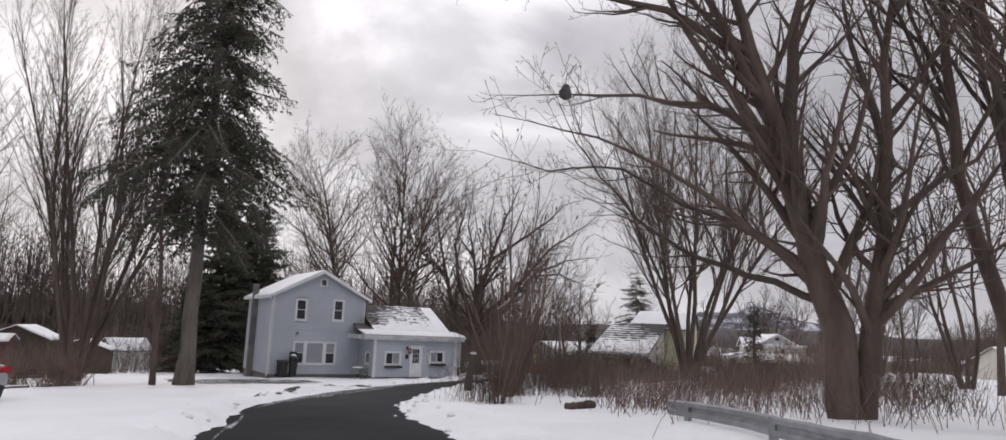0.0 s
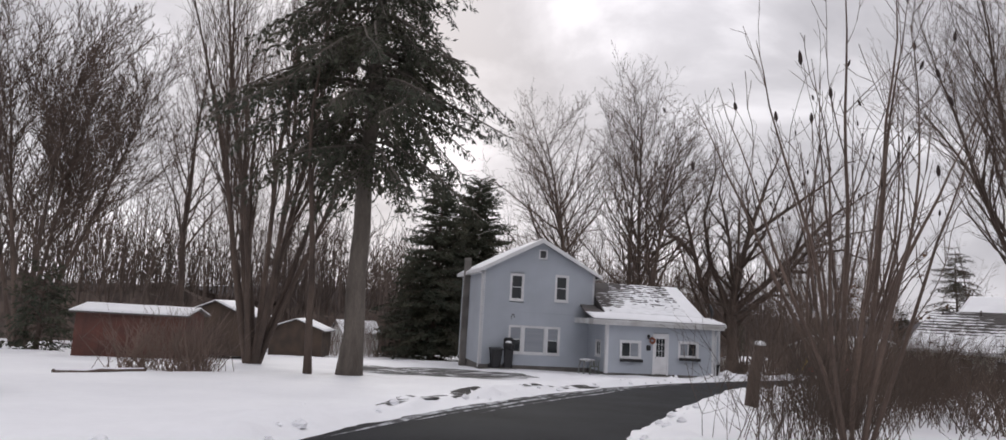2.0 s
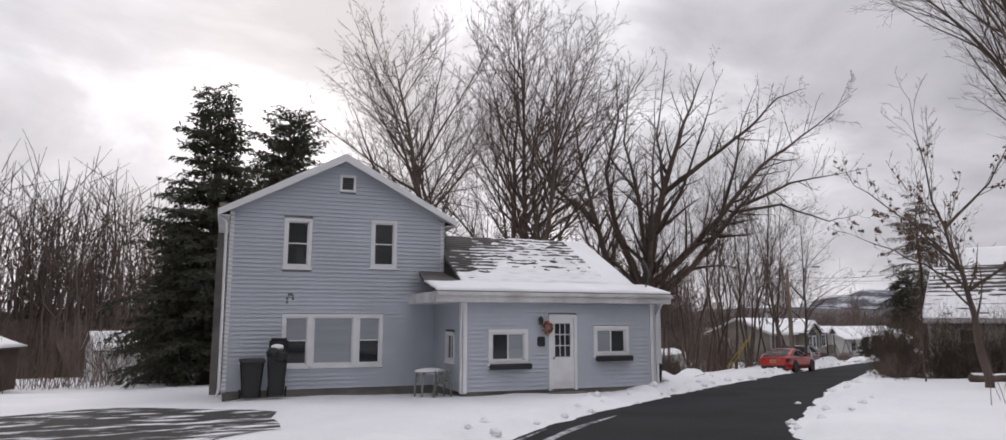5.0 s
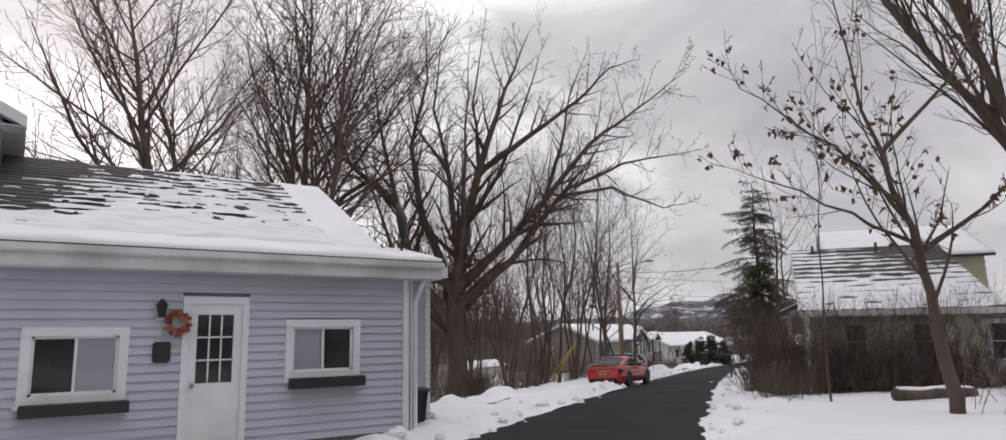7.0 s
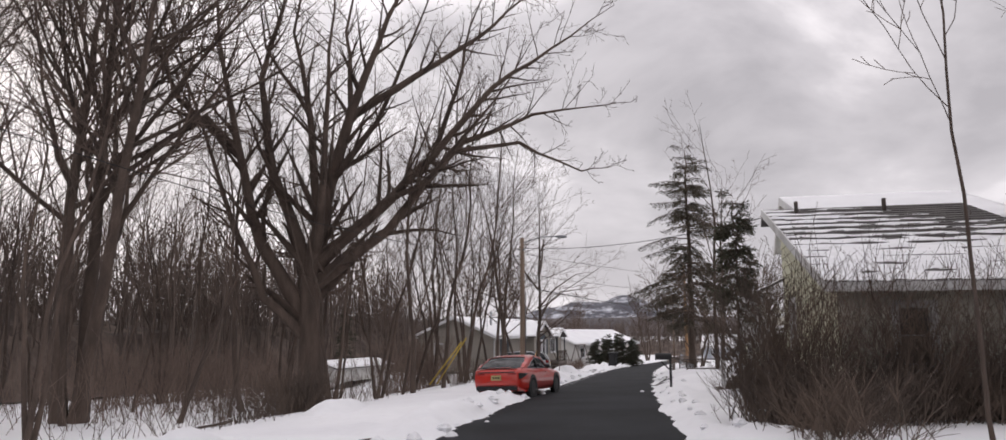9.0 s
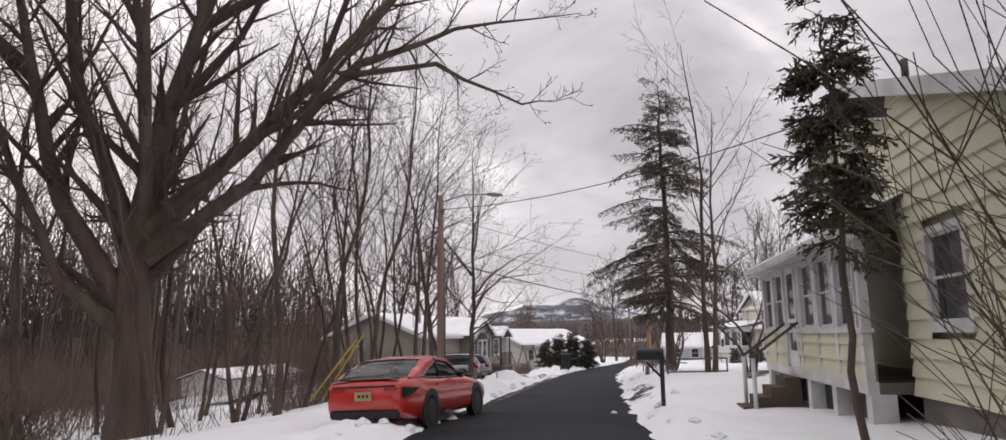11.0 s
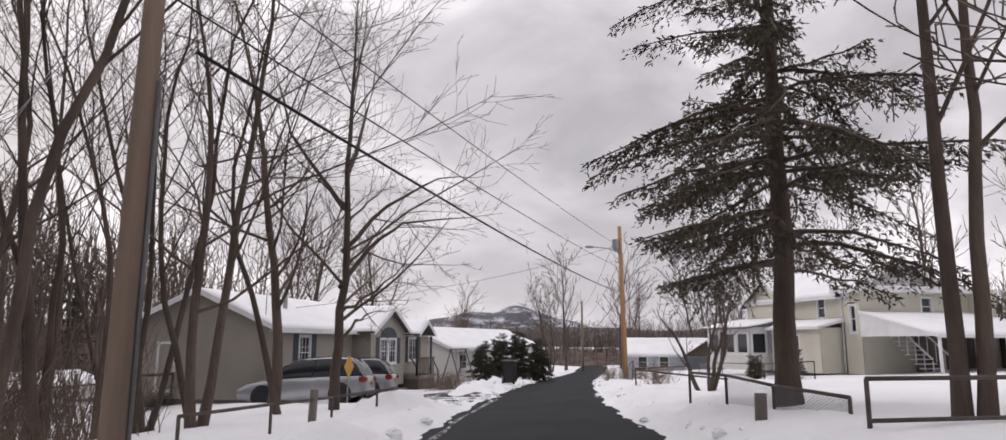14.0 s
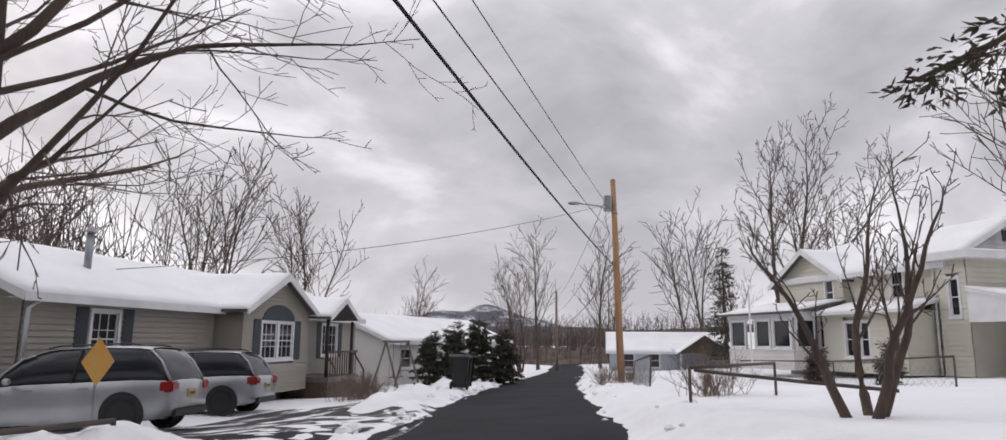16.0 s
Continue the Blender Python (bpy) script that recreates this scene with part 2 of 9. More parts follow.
plate_mat = material("pale_number_plate", (0.45, 0.36, 0.16), 0.5, fine=30, bump=0.0, amount=0.2)
shed_red = material("dull_red_boards", (0.135, 0.055, 0.042), 0.9, second=(0.09, 0.045, 0.036), scale=1.5, fine=20, bump=0.2, amount=0.4)
shed_brown = material("brown_boards", (0.105, 0.075, 0.055), 0.9, second=(0.07, 0.052, 0.042), scale=1.5, fine=20, bump=0.2, amount=0.4)
dark_blue = material("dark_blue_shutters", (0.035, 0.05, 0.062), 0.6, fine=30, bump=0.05)
grey_plastic = material("grey_plastic", (0.13, 0.13, 0.135), 0.55, second=(0.10, 0.10, 0.105), fine=30, bump=0.05)
orange_sign = material("faded_orange_sign", (0.60, 0.27, 0.035), 0.6, second=(0.50, 0.33, 0.10), scale=5, fine=30, bump=0.0, amount=0.2)
yellow_guard = material("yellow_guard", (0.52, 0.36, 0.05), 0.6, fine=30, bump=0.0)
wreath_mat = material("orange_flower_wreath", (0.42, 0.10, 0.05), 0.85, second=(0.20, 0.10, 0.05), scale=20, fine=60, bump=0.2)
nest_paper = material("grey_nest_paper", (0.085, 0.08, 0.078), 0.95, second=(0.05, 0.047, 0.045), scale=8, fine=40, bump=0.3, stretch=(1, 1, 4))
seed_head = material("dark_seed_heads", (0.045, 0.028, 0.024), 0.95, second=(0.03, 0.02, 0.018), scale=8, fine=60, bump=0.2)


# ---- mesh helpers ----
def mesh_object(name, verts, faces, mat, parent=None, label="", smooth=False):
    me = bpy.data.meshes.new(name)
    me.from_pydata([tuple(v) for v in verts], [], faces)
    me.materials.append(mat)
    if smooth:
        me.polygons.foreach_set("use_smooth", [True] * len(me.polygons))
    me.update()
    ob = new(name, me)
    if parent is not None:
        ob.parent = parent
    if label:
        ob["label"] = label
    return ob


def part(name, bm, mat, parent=None, label="", smooth=False):
    me = bpy.data.meshes.new(name)
    bmesh.ops.recalc_face_normals(bm, faces=bm.faces)
    bm.to_mesh(me)
    bm.free()
    me.materials.append(mat)
    if smooth:
        me.polygons.foreach_set("use_smooth", [True] * len(me.polygons))
    ob = new(name, me)
    if parent is not None:
        ob.parent = parent
    if label:
        ob["label"] = label
    return ob


def add_box(bm, x0, x1, y0, y1, z0, z1, m=None):
    v = [bm.verts.new(p) for p in ((x0, y0, z0), (x1, y0, z0), (x1, y1, z0), (x0, y1, z0), (x0, y0, z1), (x1, y0, z1), (x1, y1, z1), (x0, y1, z1))]
    for f in ((3, 2, 1, 0), (4, 5, 6, 7), (0, 1, 5, 4), (1, 2, 6, 5), (2, 3, 7, 6), (3, 0, 4, 7)):
        bm.faces.new([v[i] for i in f])
    if m is not None:
        bmesh.ops.transform(bm, matrix=m, verts=v)
    return v


def box(name, x0, x1, y0, y1, z0, z1, mat, parent=None, label="", bevel=0.0):
    bm = bmesh.new()
    add_box(bm, x0, x1, y0, y1, z0, z1)
    if bevel:
        bmesh.ops.bevel(bm, geom=bm.edges[:], offset=bevel, segments=2, affect="EDGES", profile=0.6)
    return part(name, bm, mat, parent, label)


def prism(name, outline, axis, a, b, mat, parent=None, label=""):
    """A closed outline in two axes, drawn out along the third (axis 0, 1 or 2) from a to b."""
    def at(p, s):
        q = list(p)
        q.insert(axis, s)
        return tuple(q)
    n = len(outline)
    verts = [at(p, a) for p in outline] + [at(p, b) for p in outline]
    faces = [tuple(range(n))[::-1], tuple(range(n, 2 * n))] + [(i, (i + 1) % n, n + (i + 1) % n, n + i) for i in range(n)]
    bm = bmesh.new()
    vs = [bm.verts.new(v) for v in verts]
    for f in faces:
        bm.faces.new([vs[i] for i in f])
    return part(name, bm, mat, parent, label)


def tube_data(points, radii, sides, verts, faces, cap=True):
    """Adds a tapered tube along points to the lists verts and faces."""
    pts = [Vector(p) for p in points]
    n = len(pts)
    ref = Vector((0.31, 0.17, 0.93))
    base = len(verts)
    for i, p in enumerate(pts):
        d = (pts[min(i + 1, n - 1)] - pts[max(i - 1, 0)])
        if d.length < 1e-6:
            d = Vector((0, 0, 1))
        d.normalize()
        a = d.cross(ref)
        if a.length < 0.1:
            a = d.cross(Vector((1, 0, 0)))
        a.normalize()
        b = d.cross(a)
        for k in range(sides):
            t = 2 * math.pi * k / sides
            q = p + (a * math.cos(t) + b * math.sin(t)) * radii[i]
            verts.append((q.x, q.y, q.z))
    for i in range(n - 1):
        for k in range(sides):
            k2 = (k + 1) % sides
            faces.append((base + i * sides + k, base + i * sides + k2, base + (i + 1) * sides + k2, base + (i + 1) * sides + k))
    if cap:
        faces.append(tuple(base + k for k in range(sides))[::-1])
        faces.append(tuple(base + (n - 1) * sides + k for k in range(sides)))


def tube(name, points, radii, mat, parent=None, sides=8, label="", smooth=True):
    if not hasattr(radii, "__len__"):
        radii = [radii] * len(points)
    v, f = [], []
    tube_data(points, radii, sides, v, f)
    return mesh_object(name, v, f, mat, parent, label, smooth)


def thing(name, m, label, category, group="", kind=""):
    e = new(name)
    e.matrix_world = m
    return tagged(e, label, category, group, kind)


# ---- ground ----
ROAD = [(-24, -62), (-20.6, -51), (-18.0, -44.5), (-15.6, -38), (-13.6, -31.5), (-12.0, -26.5), (-9.2, -21.3), (-5.0, -15.4), (-1.6, -11.2),
        (2.0, -7.4), (7.8, -2.2), (14.3, 3.0), (23.7, 10.3), (33.0, 17.0), (43.0, 24.1), (54, 31.3), (66, 38.6), (90, 52), (120, 70), (170, 100)]


def smooth_line(pts, step=1.0):
    out = []
    for i in range(len(pts) - 1):
        p0, p1, p2, p3 = (np.array(pts[min(max(i + k, 0), len(pts) - 1)], float) for k in (-1, 0, 1, 2))
        n = max(2, int(np.linalg.norm(p2 - p1) / step))
        for j in range(n):
            t = j / n
            out.append(0.5 * (2 * p1 + (p2 - p0) * t + (2 * p0 - 5 * p1 + 4 * p2 - p3) * t * t + (3 * p1 - p0 - 3 * p2 + p3) * t ** 3))
    out.append(np.array(pts[-1], float))
    return np.array(out)


CENTRE = smooth_line(ROAD, 0.8)
TANGENT = np.gradient(CENTRE, axis=0)
TANGENT /= np.linalg.norm(TANGENT, axis=1)[:, None]
RIGHT = np.stack([TANGENT[:, 1], -TANGENT[:, 0]], 1)
HALF = 1.95


def plane(x, y):
    """The slope on which the whole street lies."""
    y = min(max(y, -110.0), 110.0)
    return 0.02 - 0.05 * y if y < 60 else 0.02 - 3.0 - 1.5 * (1 - math.exp(-(y - 60) / 30.0))


def road_side(x, y):
    """Distance from the road's middle line, and the side (+1 to the right of the way the road runs)."""
    d = CENTRE - np.array((x, y))
    k = int(np.argmin((d * d).sum(1)))
    off = -d[k]
    s = float(off @ RIGHT[k])
    return float(np.hypot(*off)), (1 if s >= 0 else -1), k


def edge_shift(k, side):
    """How far the snow's edge wavers from the road's side."""
    p = CENTRE[k]
    return 0.22 * noise.noise((p[0] * 0.45, p[1] * 0.45, 3.0 * side)) + 0.10 * noise.noise((p[0] * 1.7, p[1] * 1.7, 7.0 * side))


DRIVES = [  # openings in the snow bank: middle, direction, half width, length
    ((-8.0, -2.0), (-0.2, 1.0), 2.6, 9.0), ((44.0, 29.5), (-0.3, 1.0), 3.2, 7.0), ((12.6, 5.2), (-0.5, 0.9), 1.4, 2.5)]


def ground(x, y):
    z = plane(x, y)
    d, side, k = road_side(x, y)
    w = HALF + edge_shift(k, side)
    if d < w:
        return z - 0.05
    e = d - w
    lump = noise.noise((x * 0.22, y * 0.22, 0.3)) * 0.10 + noise.noise((x * 0.9, y * 0.9, 4.1)) * 0.035
    rise = min(1.0, e / 0.45)
    heap = 0.30 if side < 0 and 5 < x < 24 else 0.15
    bank = 0.10 * rise + heap * max(0.0, 1 - abs(e - 0.8) / 0.9) * max(0.0, 0.5 + 1.2 * noise.noise((x * 0.8, y * 0.8, 9.0)))
    for (mx, my), (dx, dy), hw, ln in DRIVES:
        q = math.hypot(dx, dy)
        lx, ly = (x - mx) * dy / q - (y - my) * dx / q, (x - mx) * dx / q + (y - my) * dy / q
        f = max(0.0, 1 - max(0.0, abs(lx) - hw) / 0.8) * max(0.0, 1 - max(0.0, abs(ly) - ln / 2) / 1.5)
        bank *= 1 - 0.85 * f
        lump *= 1 - 0.5 * f
    z += bank + lump * min(1.0, e / 1.5)
    if 27 < x < 58:
        t = min(1.0, e / 1.6) * min(1.0, (x - 27) / 5.0, ((58 if side > 0 else 43) - x) / 5.0) * min(1.0, max(0.0, (15 - d) / 6.0))
        z += ((0.30 if x < 42 else 0.30 - 0.10 * min(1.0, (x - 42) / 3.0)) if side > 0 else 0.14) * max(0.0, t)
    if side < 0 and 6 < x < 40:
        t = min(1.0, max(0.0, (d - 5.0) / 9.0)) * min(1.0, (x - 6) / 6.0, (40 - x) / 5.0)
        z -= 0.75 * t * t * (3 - 2 * t)
    return z


def bank_room(x, y):
    """How much the broad ground sheet is lowered beside the road, where the snow bank lies over it."""
    d, side, k = road_side(x, y)
    e = d - HALF - edge_shift(k, side)
    return 0.16 * min(1.0, max(0.0, (1.9 - e) / 0.7))


def grid_axis(lo, hi, fine_lo, fine_hi, fine):
    a = []
    v = fine_lo
    s = fine
    while v > lo:
        s *= 1.16
        v -= s
        a.append(max(v, lo))
    a = a[::-1]
    a += list(np.arange(fine_lo, fine_hi, fine))
    v, s = fine_hi, fine
    while v < hi:
        a.append(v)
        s *= 1.16
        v += s
    a.append(hi)
    return a


def build_ground():
    xs = grid_axis(-3000, 3000, -34, 64, 0.5)
    ys = grid_axis(-3000, 3000, -52, 44, 0.5)
    verts = []
    for y in ys:
        for x in xs:
            far = max(abs(x - 10), abs(y))
            verts.append((x, y, ground(x, y) - bank_room(x, y) if far < 160 else plane(x, y)))
    nx = len(xs)
    faces = [(j * nx + i, j * nx + i + 1, (j + 1) * nx + i + 1, (j + 1) * nx + i) for j in range(len(ys) - 1) for i in range(nx - 1)]
    ob = mesh_object("ground", verts, faces, snow, smooth=True)
    tagged(ob, "snow covered ground sloping gently along the street", "ground", kind="structure")


build_ground()


def build_banks():
    fine = smooth_line([tuple(p) for p in CENTRE[::3]], 0.22)
    tan = np.gradient(fine, axis=0)
    tan /= np.linalg.norm(tan, axis=1)[:, None]
    keep = [k for k in range(len(fine)) if -60 < fine[k][1] < 62]
    offs = [-0.16, -0.06, 0.0, 0.05, 0.12, 0.2, 0.3, 0.42, 0.56, 0.72, 0.9, 1.1, 1.35, 1.65, 2.0, 2.4]
    for side in (1, -1):
        v, f = [], []
        for k in keep:
            p, r = fine[k], np.array((tan[k][1], -tan[k][0])) * side
            kk = road_side(p[0], p[1])[2]
            w = HALF + edge_shift(kk, side) + 0.10 * noise.noise((p[0] * 1.9, p[1] * 1.9, 21.0 * side)) + 0.05 * noise.noise((p[0] * 5.0, p[1] * 5.0, 31.0 * side))
            for e in offs:
                q = p + r * (w + e)
                rough = 0.09 * noise.noise((q[0] * 2.2, q[1] * 2.2, 5.0)) + 0.05 * noise.noise((q[0] * 5.5, q[1] * 5.5, 6.0))
                z = ground(q[0], q[1])
                base = plane(q[0], q[1])
                if e <= 0:
                    z = base - 0.05 + 0.07 * (e + 0.16) / 0.16
                else:
                    z = max(z, base + 0.02) + rough * min(1.0, e / 0.3) * min(1.0, (2.5 - e) / 0.8) + 0.006
                    z = base + 0.02 + (z - base - 0.02) * min(1.0, 0.35 + e / 0.35)
                v.append((q[0], q[1], z))
        n = len(offs)
        for i in range(len(keep) - 1):
            for j in range(n - 1):
                a = i * n + j
                f.append((a, a + 1, a + n + 1, a + n))
        ob = mesh_object("snow_bank", v, f, snow, smooth=True)
        tagged(ob, "uneven ploughed snow bank along the road", "snow", kind="structure")


build_banks()


def build_road():
    v, f = [], []
    n = 9
    for k, p in enumerate(CENTRE):
        for j in range(n):
            s = (j / (n - 1) * 2 - 1) * (HALF + 0.35)
            q = p + RIGHT[k] * s
            crown = 0.02 * (1 - (s / HALF) ** 2) if abs(s) < HALF else -0.01
            v.append((q[0], q[1], plane(q[0], q[1]) + crown))
    for k in range(len(CENTRE) - 1):
        for j in range(n - 1):
            a = k * n + j
            f.append((a, a + 1, a + n + 1, a + n))
    ob = mesh_object("road", v, f, asphalt, smooth=True)
    tagged(ob, "cleared narrow asphalt road, damp dark grey", "road", kind="structure")


build_road()


def slush_streak(lo, hi, offset, width, seed):
    """A thin broken ribbon of driven slush along the road; offset is counted from the middle to the right."""
    v, f = [], []
    ks = [k for k in range(len(CENTRE)) if lo < CENTRE[k][1] < hi]
    for i, k in enumerate(ks):
        wob = offset + 0.16 * noise.noise((i * 0.25, seed, 0.0))
        half = max(0.012, width * (0.5 + 0.8 * noise.noise((i * 0.45, seed, 4.0)))) * min(1.0, i / 3, (len(ks) - 1 - i) / 3)
        for q in (-half, 0.0, half):
            p = CENTRE[k] + RIGHT[k] * (wob + q)
            v.append((p[0], p[1], plane(p[0], p[1]) + 0.02 * (1 - (wob / HALF) ** 2) + (0.022 if q == 0 else 0.006)))
    for i in range(len(ks) - 1):
        for j in range(2):
            f.append((i * 3 + j, i * 3 + j + 1, i * 3 + j + 4, i * 3 + j + 3))
    tagged(mesh_object("slush_streak", v, f, grey_slush, smooth=True), "thin streak of grey driven slush on the asphalt", "snow", kind="structure")


for lo, hi, offset, width in ((-27, -9, -1.72, 0.16), (-25, -7, -1.35, 0.10), (-23, -12, -0.95, 0.07), (14, 27, -1.6, 0.10), (-34, -28, -1.7, 0.10)):
    slush_streak(lo, hi, offset, width, lo * 0.7)


def patch(name, cx, cy, lx, ly, turn, mat, label, seed, lift=0.012):
    """A thin irregular patch lying on the ground."""
    rnd = random.Random(seed)
    v, f = [], []
    rings, spokes = 7, 30
    c, s = math.cos(radians(turn)), math.sin(radians(turn))
    rim = [0.75 + 0.5 * rnd.random() for _ in range(spokes)]
    for i in range(rings + 1):
        for k in range(spokes):
            t = 2 * math.pi * k / spokes
            r = i / rings * (0.5 * rim[k] + 0.25 * (rim[k - 1] + rim[(k + 1) % spokes]))
            a, b = math.cos(t) * r * lx / 2, math.sin(t) * r * ly / 2
            x, y = cx + a * c - b * s, cy + a * s + b * c
            v.append((x, y, ground(x, y) + lift + 0.02 * (1 - i / rings)))
    for i in range(rings):
        for k in range(spokes):
            k2 = (k + 1) % spokes
            f.append((i * spokes + k, i * spokes + k2, (i + 1) * spokes + k2, (i + 1) * spokes + k))
    ob = mesh_object(name, v, f, mat, smooth=True)
    return tagged(ob, label, "ground", kind="structure")


# ---- building parts ----
def siding(parent, name, p0, p1, z0, tops, mat, course=0.135, inward=(0, 1), cuts=(), thick=0.10, label="", single=False):
    """A wall of lapped boards from p0 to p1 in plan, as seen from outside with p0 to the left. tops: list of (share along, z) giving the upper outline.
    Each board is proud at its foot. cuts: (s0, s1, z0, z1) in metres along the wall, left open."""
    p0, p1 = Vector((*p0, 0)), Vector((*p1, 0))
    length = (p1 - p0).length
    u = (p1 - p0) / length
    out = Vector((u.y, -u.x, 0))
    def top_at(s):
        for (a, za), (b, zb) in zip(tops, tops[1:]):
            if a * length - 1e-6 <= s <= b * length + 1e-6:
                return za + (zb - za) * (s - a * length) / max(1e-6, (b - a) * length)
        return tops[-1][1]
    def span(z):
        """The stretch along the wall that is at least z high."""
        ss = [i / 200 * length for i in range(201) if top_at(i / 200 * length) >= z]
        return (min(ss), max(ss)) if ss else None
    zmax = max(z for _, z in tops)
    v, f = [], []
    z = z0
    lap = 0.036
    boards = []
    def quad(a, b, c, d):
        base = len(v)
        v.extend((a, b, c, d))
        f.append((base, base + 1, base + 2, base + 3))
    while z < zmax - 0.01:
        h = min(course, zmax - z)
        sp = span(z + 0.002)
        if not sp:
            break
        sp2 = span(min(z + h, zmax - 0.002)) or sp
        pieces = [(sp[0], sp[1], sp2[0], sp2[1])]
        for c0, c1, cz0, cz1 in cuts:
            if z + h > cz0 + 0.01 and z < cz1 - 0.01:
                nxt = []
                for a0, a1, b0, b1 in pieces:
                    if a1 <= c0 or a0 >= c1:
                        nxt.append((a0, a1, b0, b1))
                        continue
                    if a0 < c0:
                        nxt.append((a0, c0, b0, c0))
                    if a1 > c1:
                        nxt.append((c1, a1, c1, b1))
                pieces = nxt
        for a0, a1, b0, b1 in pieces:
            lo = [p0 + u * s + out * lap + Vector((0, 0, z)) for s in (a0, a1)]
            hi = [p0 + u * s + Vector((0, 0, z + h)) for s in (b1, b0)]
            back = [p0 + u * s + Vector((0, 0, z)) for s in (a0, a1)]
            if single:
                boards.append([lo[0], lo[1], hi[0], hi[1], back[0], back[1]])
                continue
            quad(lo[0], lo[1], hi[0], hi[1])
            quad(back[0], back[1], lo[1], lo[0])
        z += h
    # solid core behind the boards
    core = -out * thick
    outline = [(0.0, z0)] + [(1.0, z0)] + [(a, b) for a, b in reversed(tops)]
    if not cuts:
        base = len(v)
        n = len(outline)
        for s, zz in outline:
            v.append(p0 + u * s * length - out * 0.004 + Vector((0, 0, zz)))
        for s, zz in outline:
            v.append(p0 + u * s * length + core + Vector((0, 0, zz)))
        f.append(tuple(base + i for i in range(n)))
        f.append(tuple(base + n + i for i in reversed(range(n))))
    else:
        base = len(v)
        n = len(outline)
        for s, zz in outline:
            v.append(p0 + u * s * length + core + Vector((0, 0, zz)))
        f.append(tuple(base + i for i in range(n)))
    wall = mesh_object(name, v, f, mat, parent, label)
    for b in boards:
        mesh_object("siding_board", b, [(0, 1, 2, 3), (4, 5, 1, 0), (5, 4, 3, 2), (0, 3, 4), (1, 5, 2)], mat, wall)
    return wall


def local_frame(p0, p1):
    """Pose of a wall: x along it, y inward, z up, from p0."""
    p0, p1 = Vector((*p0, 0)), Vector((*p1, 0))
    u = (p1 - p0).normalized()
    m = Matrix.Identity(4)
    m.col[0][:3], m.col[1][:3], m.col[3][:3] = u, Vector((-u.y, u.x, 0)), p0
    return m


def window(parent, wall, s0, s1, z0, z1, casing=0.09, kind="hung", mat=None, pane=None, name="window", bars=(0, 0)):
    """A framed window set in a wall given by local_frame(): casing proud, sash and panes recessed."""
    mat, pane = mat or white_paint, pane or pane_dark
    w = new(name)
    w.parent = parent
    w.matrix_local = wall
    bm = bmesh.new()
    for a, b, c, d in ((s0, s1, z1 - casing, z1), (s0, s1, z0, z0 + casing), (s0, s0 + casing, z0 + casing, z1 - casing), (s1 - casing, s1, z0 + casing, z1 - casing)):
        add_box(bm, a, b, -0.035, 0.06, c, d)
    part("frame", bm, mat, w)
    i0, i1, j0, j1 = s0 + casing, s1 - casing, z0 + casing, z1 - casing
    bm = bmesh.new()
    add_box(bm, s0 - 0.03, s1 + 0.03, -0.06, 0.02, z0 - 0.035, z0 + 0.012)
    part("sill", bm, mat, w)
    bm = bmesh.new()
    t = 0.035
    zm = (j0 + j1) / 2
    xm = (i0 + i1) / 2
    for a, b, c, d in ((i0, i1, j1 - t, j1), (i0, i1, j0, j0 + t), (i0, i0 + t, j0, j1), (i1 - t, i1, j0, j1)):
        add_box(bm, a, b, 0.015, 0.055, c, d)
    if kind == "hung":
        add_box(bm, i0, i1, 0.012, 0.055, zm - t / 2, zm + t / 2)
    if kind == "slide":
        add_box(bm, xm - t / 2, xm + t / 2, 0.012, 0.055, j0, j1)
    for i in range(bars[0]):
        x = i0 + (i + 1) * (i1 - i0) / (bars[0] + 1)
        add_box(bm, x - 0.008, x + 0.008, 0.022, 0.05, j0, j1)
    for i in range(bars[1]):
        z = j0 + (i + 1) * (j1 - j0) / (bars[1] + 1)
        add_box(bm, i0, i1, 0.022, 0.05, z - 0.008, z + 0.008)
    part("sash", bm, mat, w)
    if kind == "hung":
        areas = [(i0, i1, j0, zm), (i0, i1, zm, j1)]
    elif kind == "slide":
        areas = [(i0, xm, j0, j1), (xm, i1, j0, j1)]
    else:
        areas = [(i0, i1, j0, j1)]
    panes = pane if isinstance(pane, (list, tuple)) else [pane] * len(areas)
    for (a, b, c, d), pm in zip(areas, panes):
        bm = bmesh.new()
        add_box(bm, a, b, 0.036, 0.044, c, d)
        part("pane", bm, pm, w)
    return w


def slab(name, corners, thick, mat, parent=None, label="", drop=True):
    """A thick sheet on four or more corners in one plane, thickened downwards."""
    n = len(corners)
    v = [tuple(c) for c in corners] + [(c[0], c[1], c[2] - thick) for c in corners]
    f = [tuple(range(n)), tuple(range(n, 2 * n))[::-1]] + [(i, n + i, n + (i + 1) % n, (i + 1) % n) for i in range(n)]
    bm = bmesh.new()
    vs = [bm.verts.new(q) for q in v]
    for face in f:
        bm.faces.new([vs[i] for i in face])
    return part(name, bm, mat, parent, label)


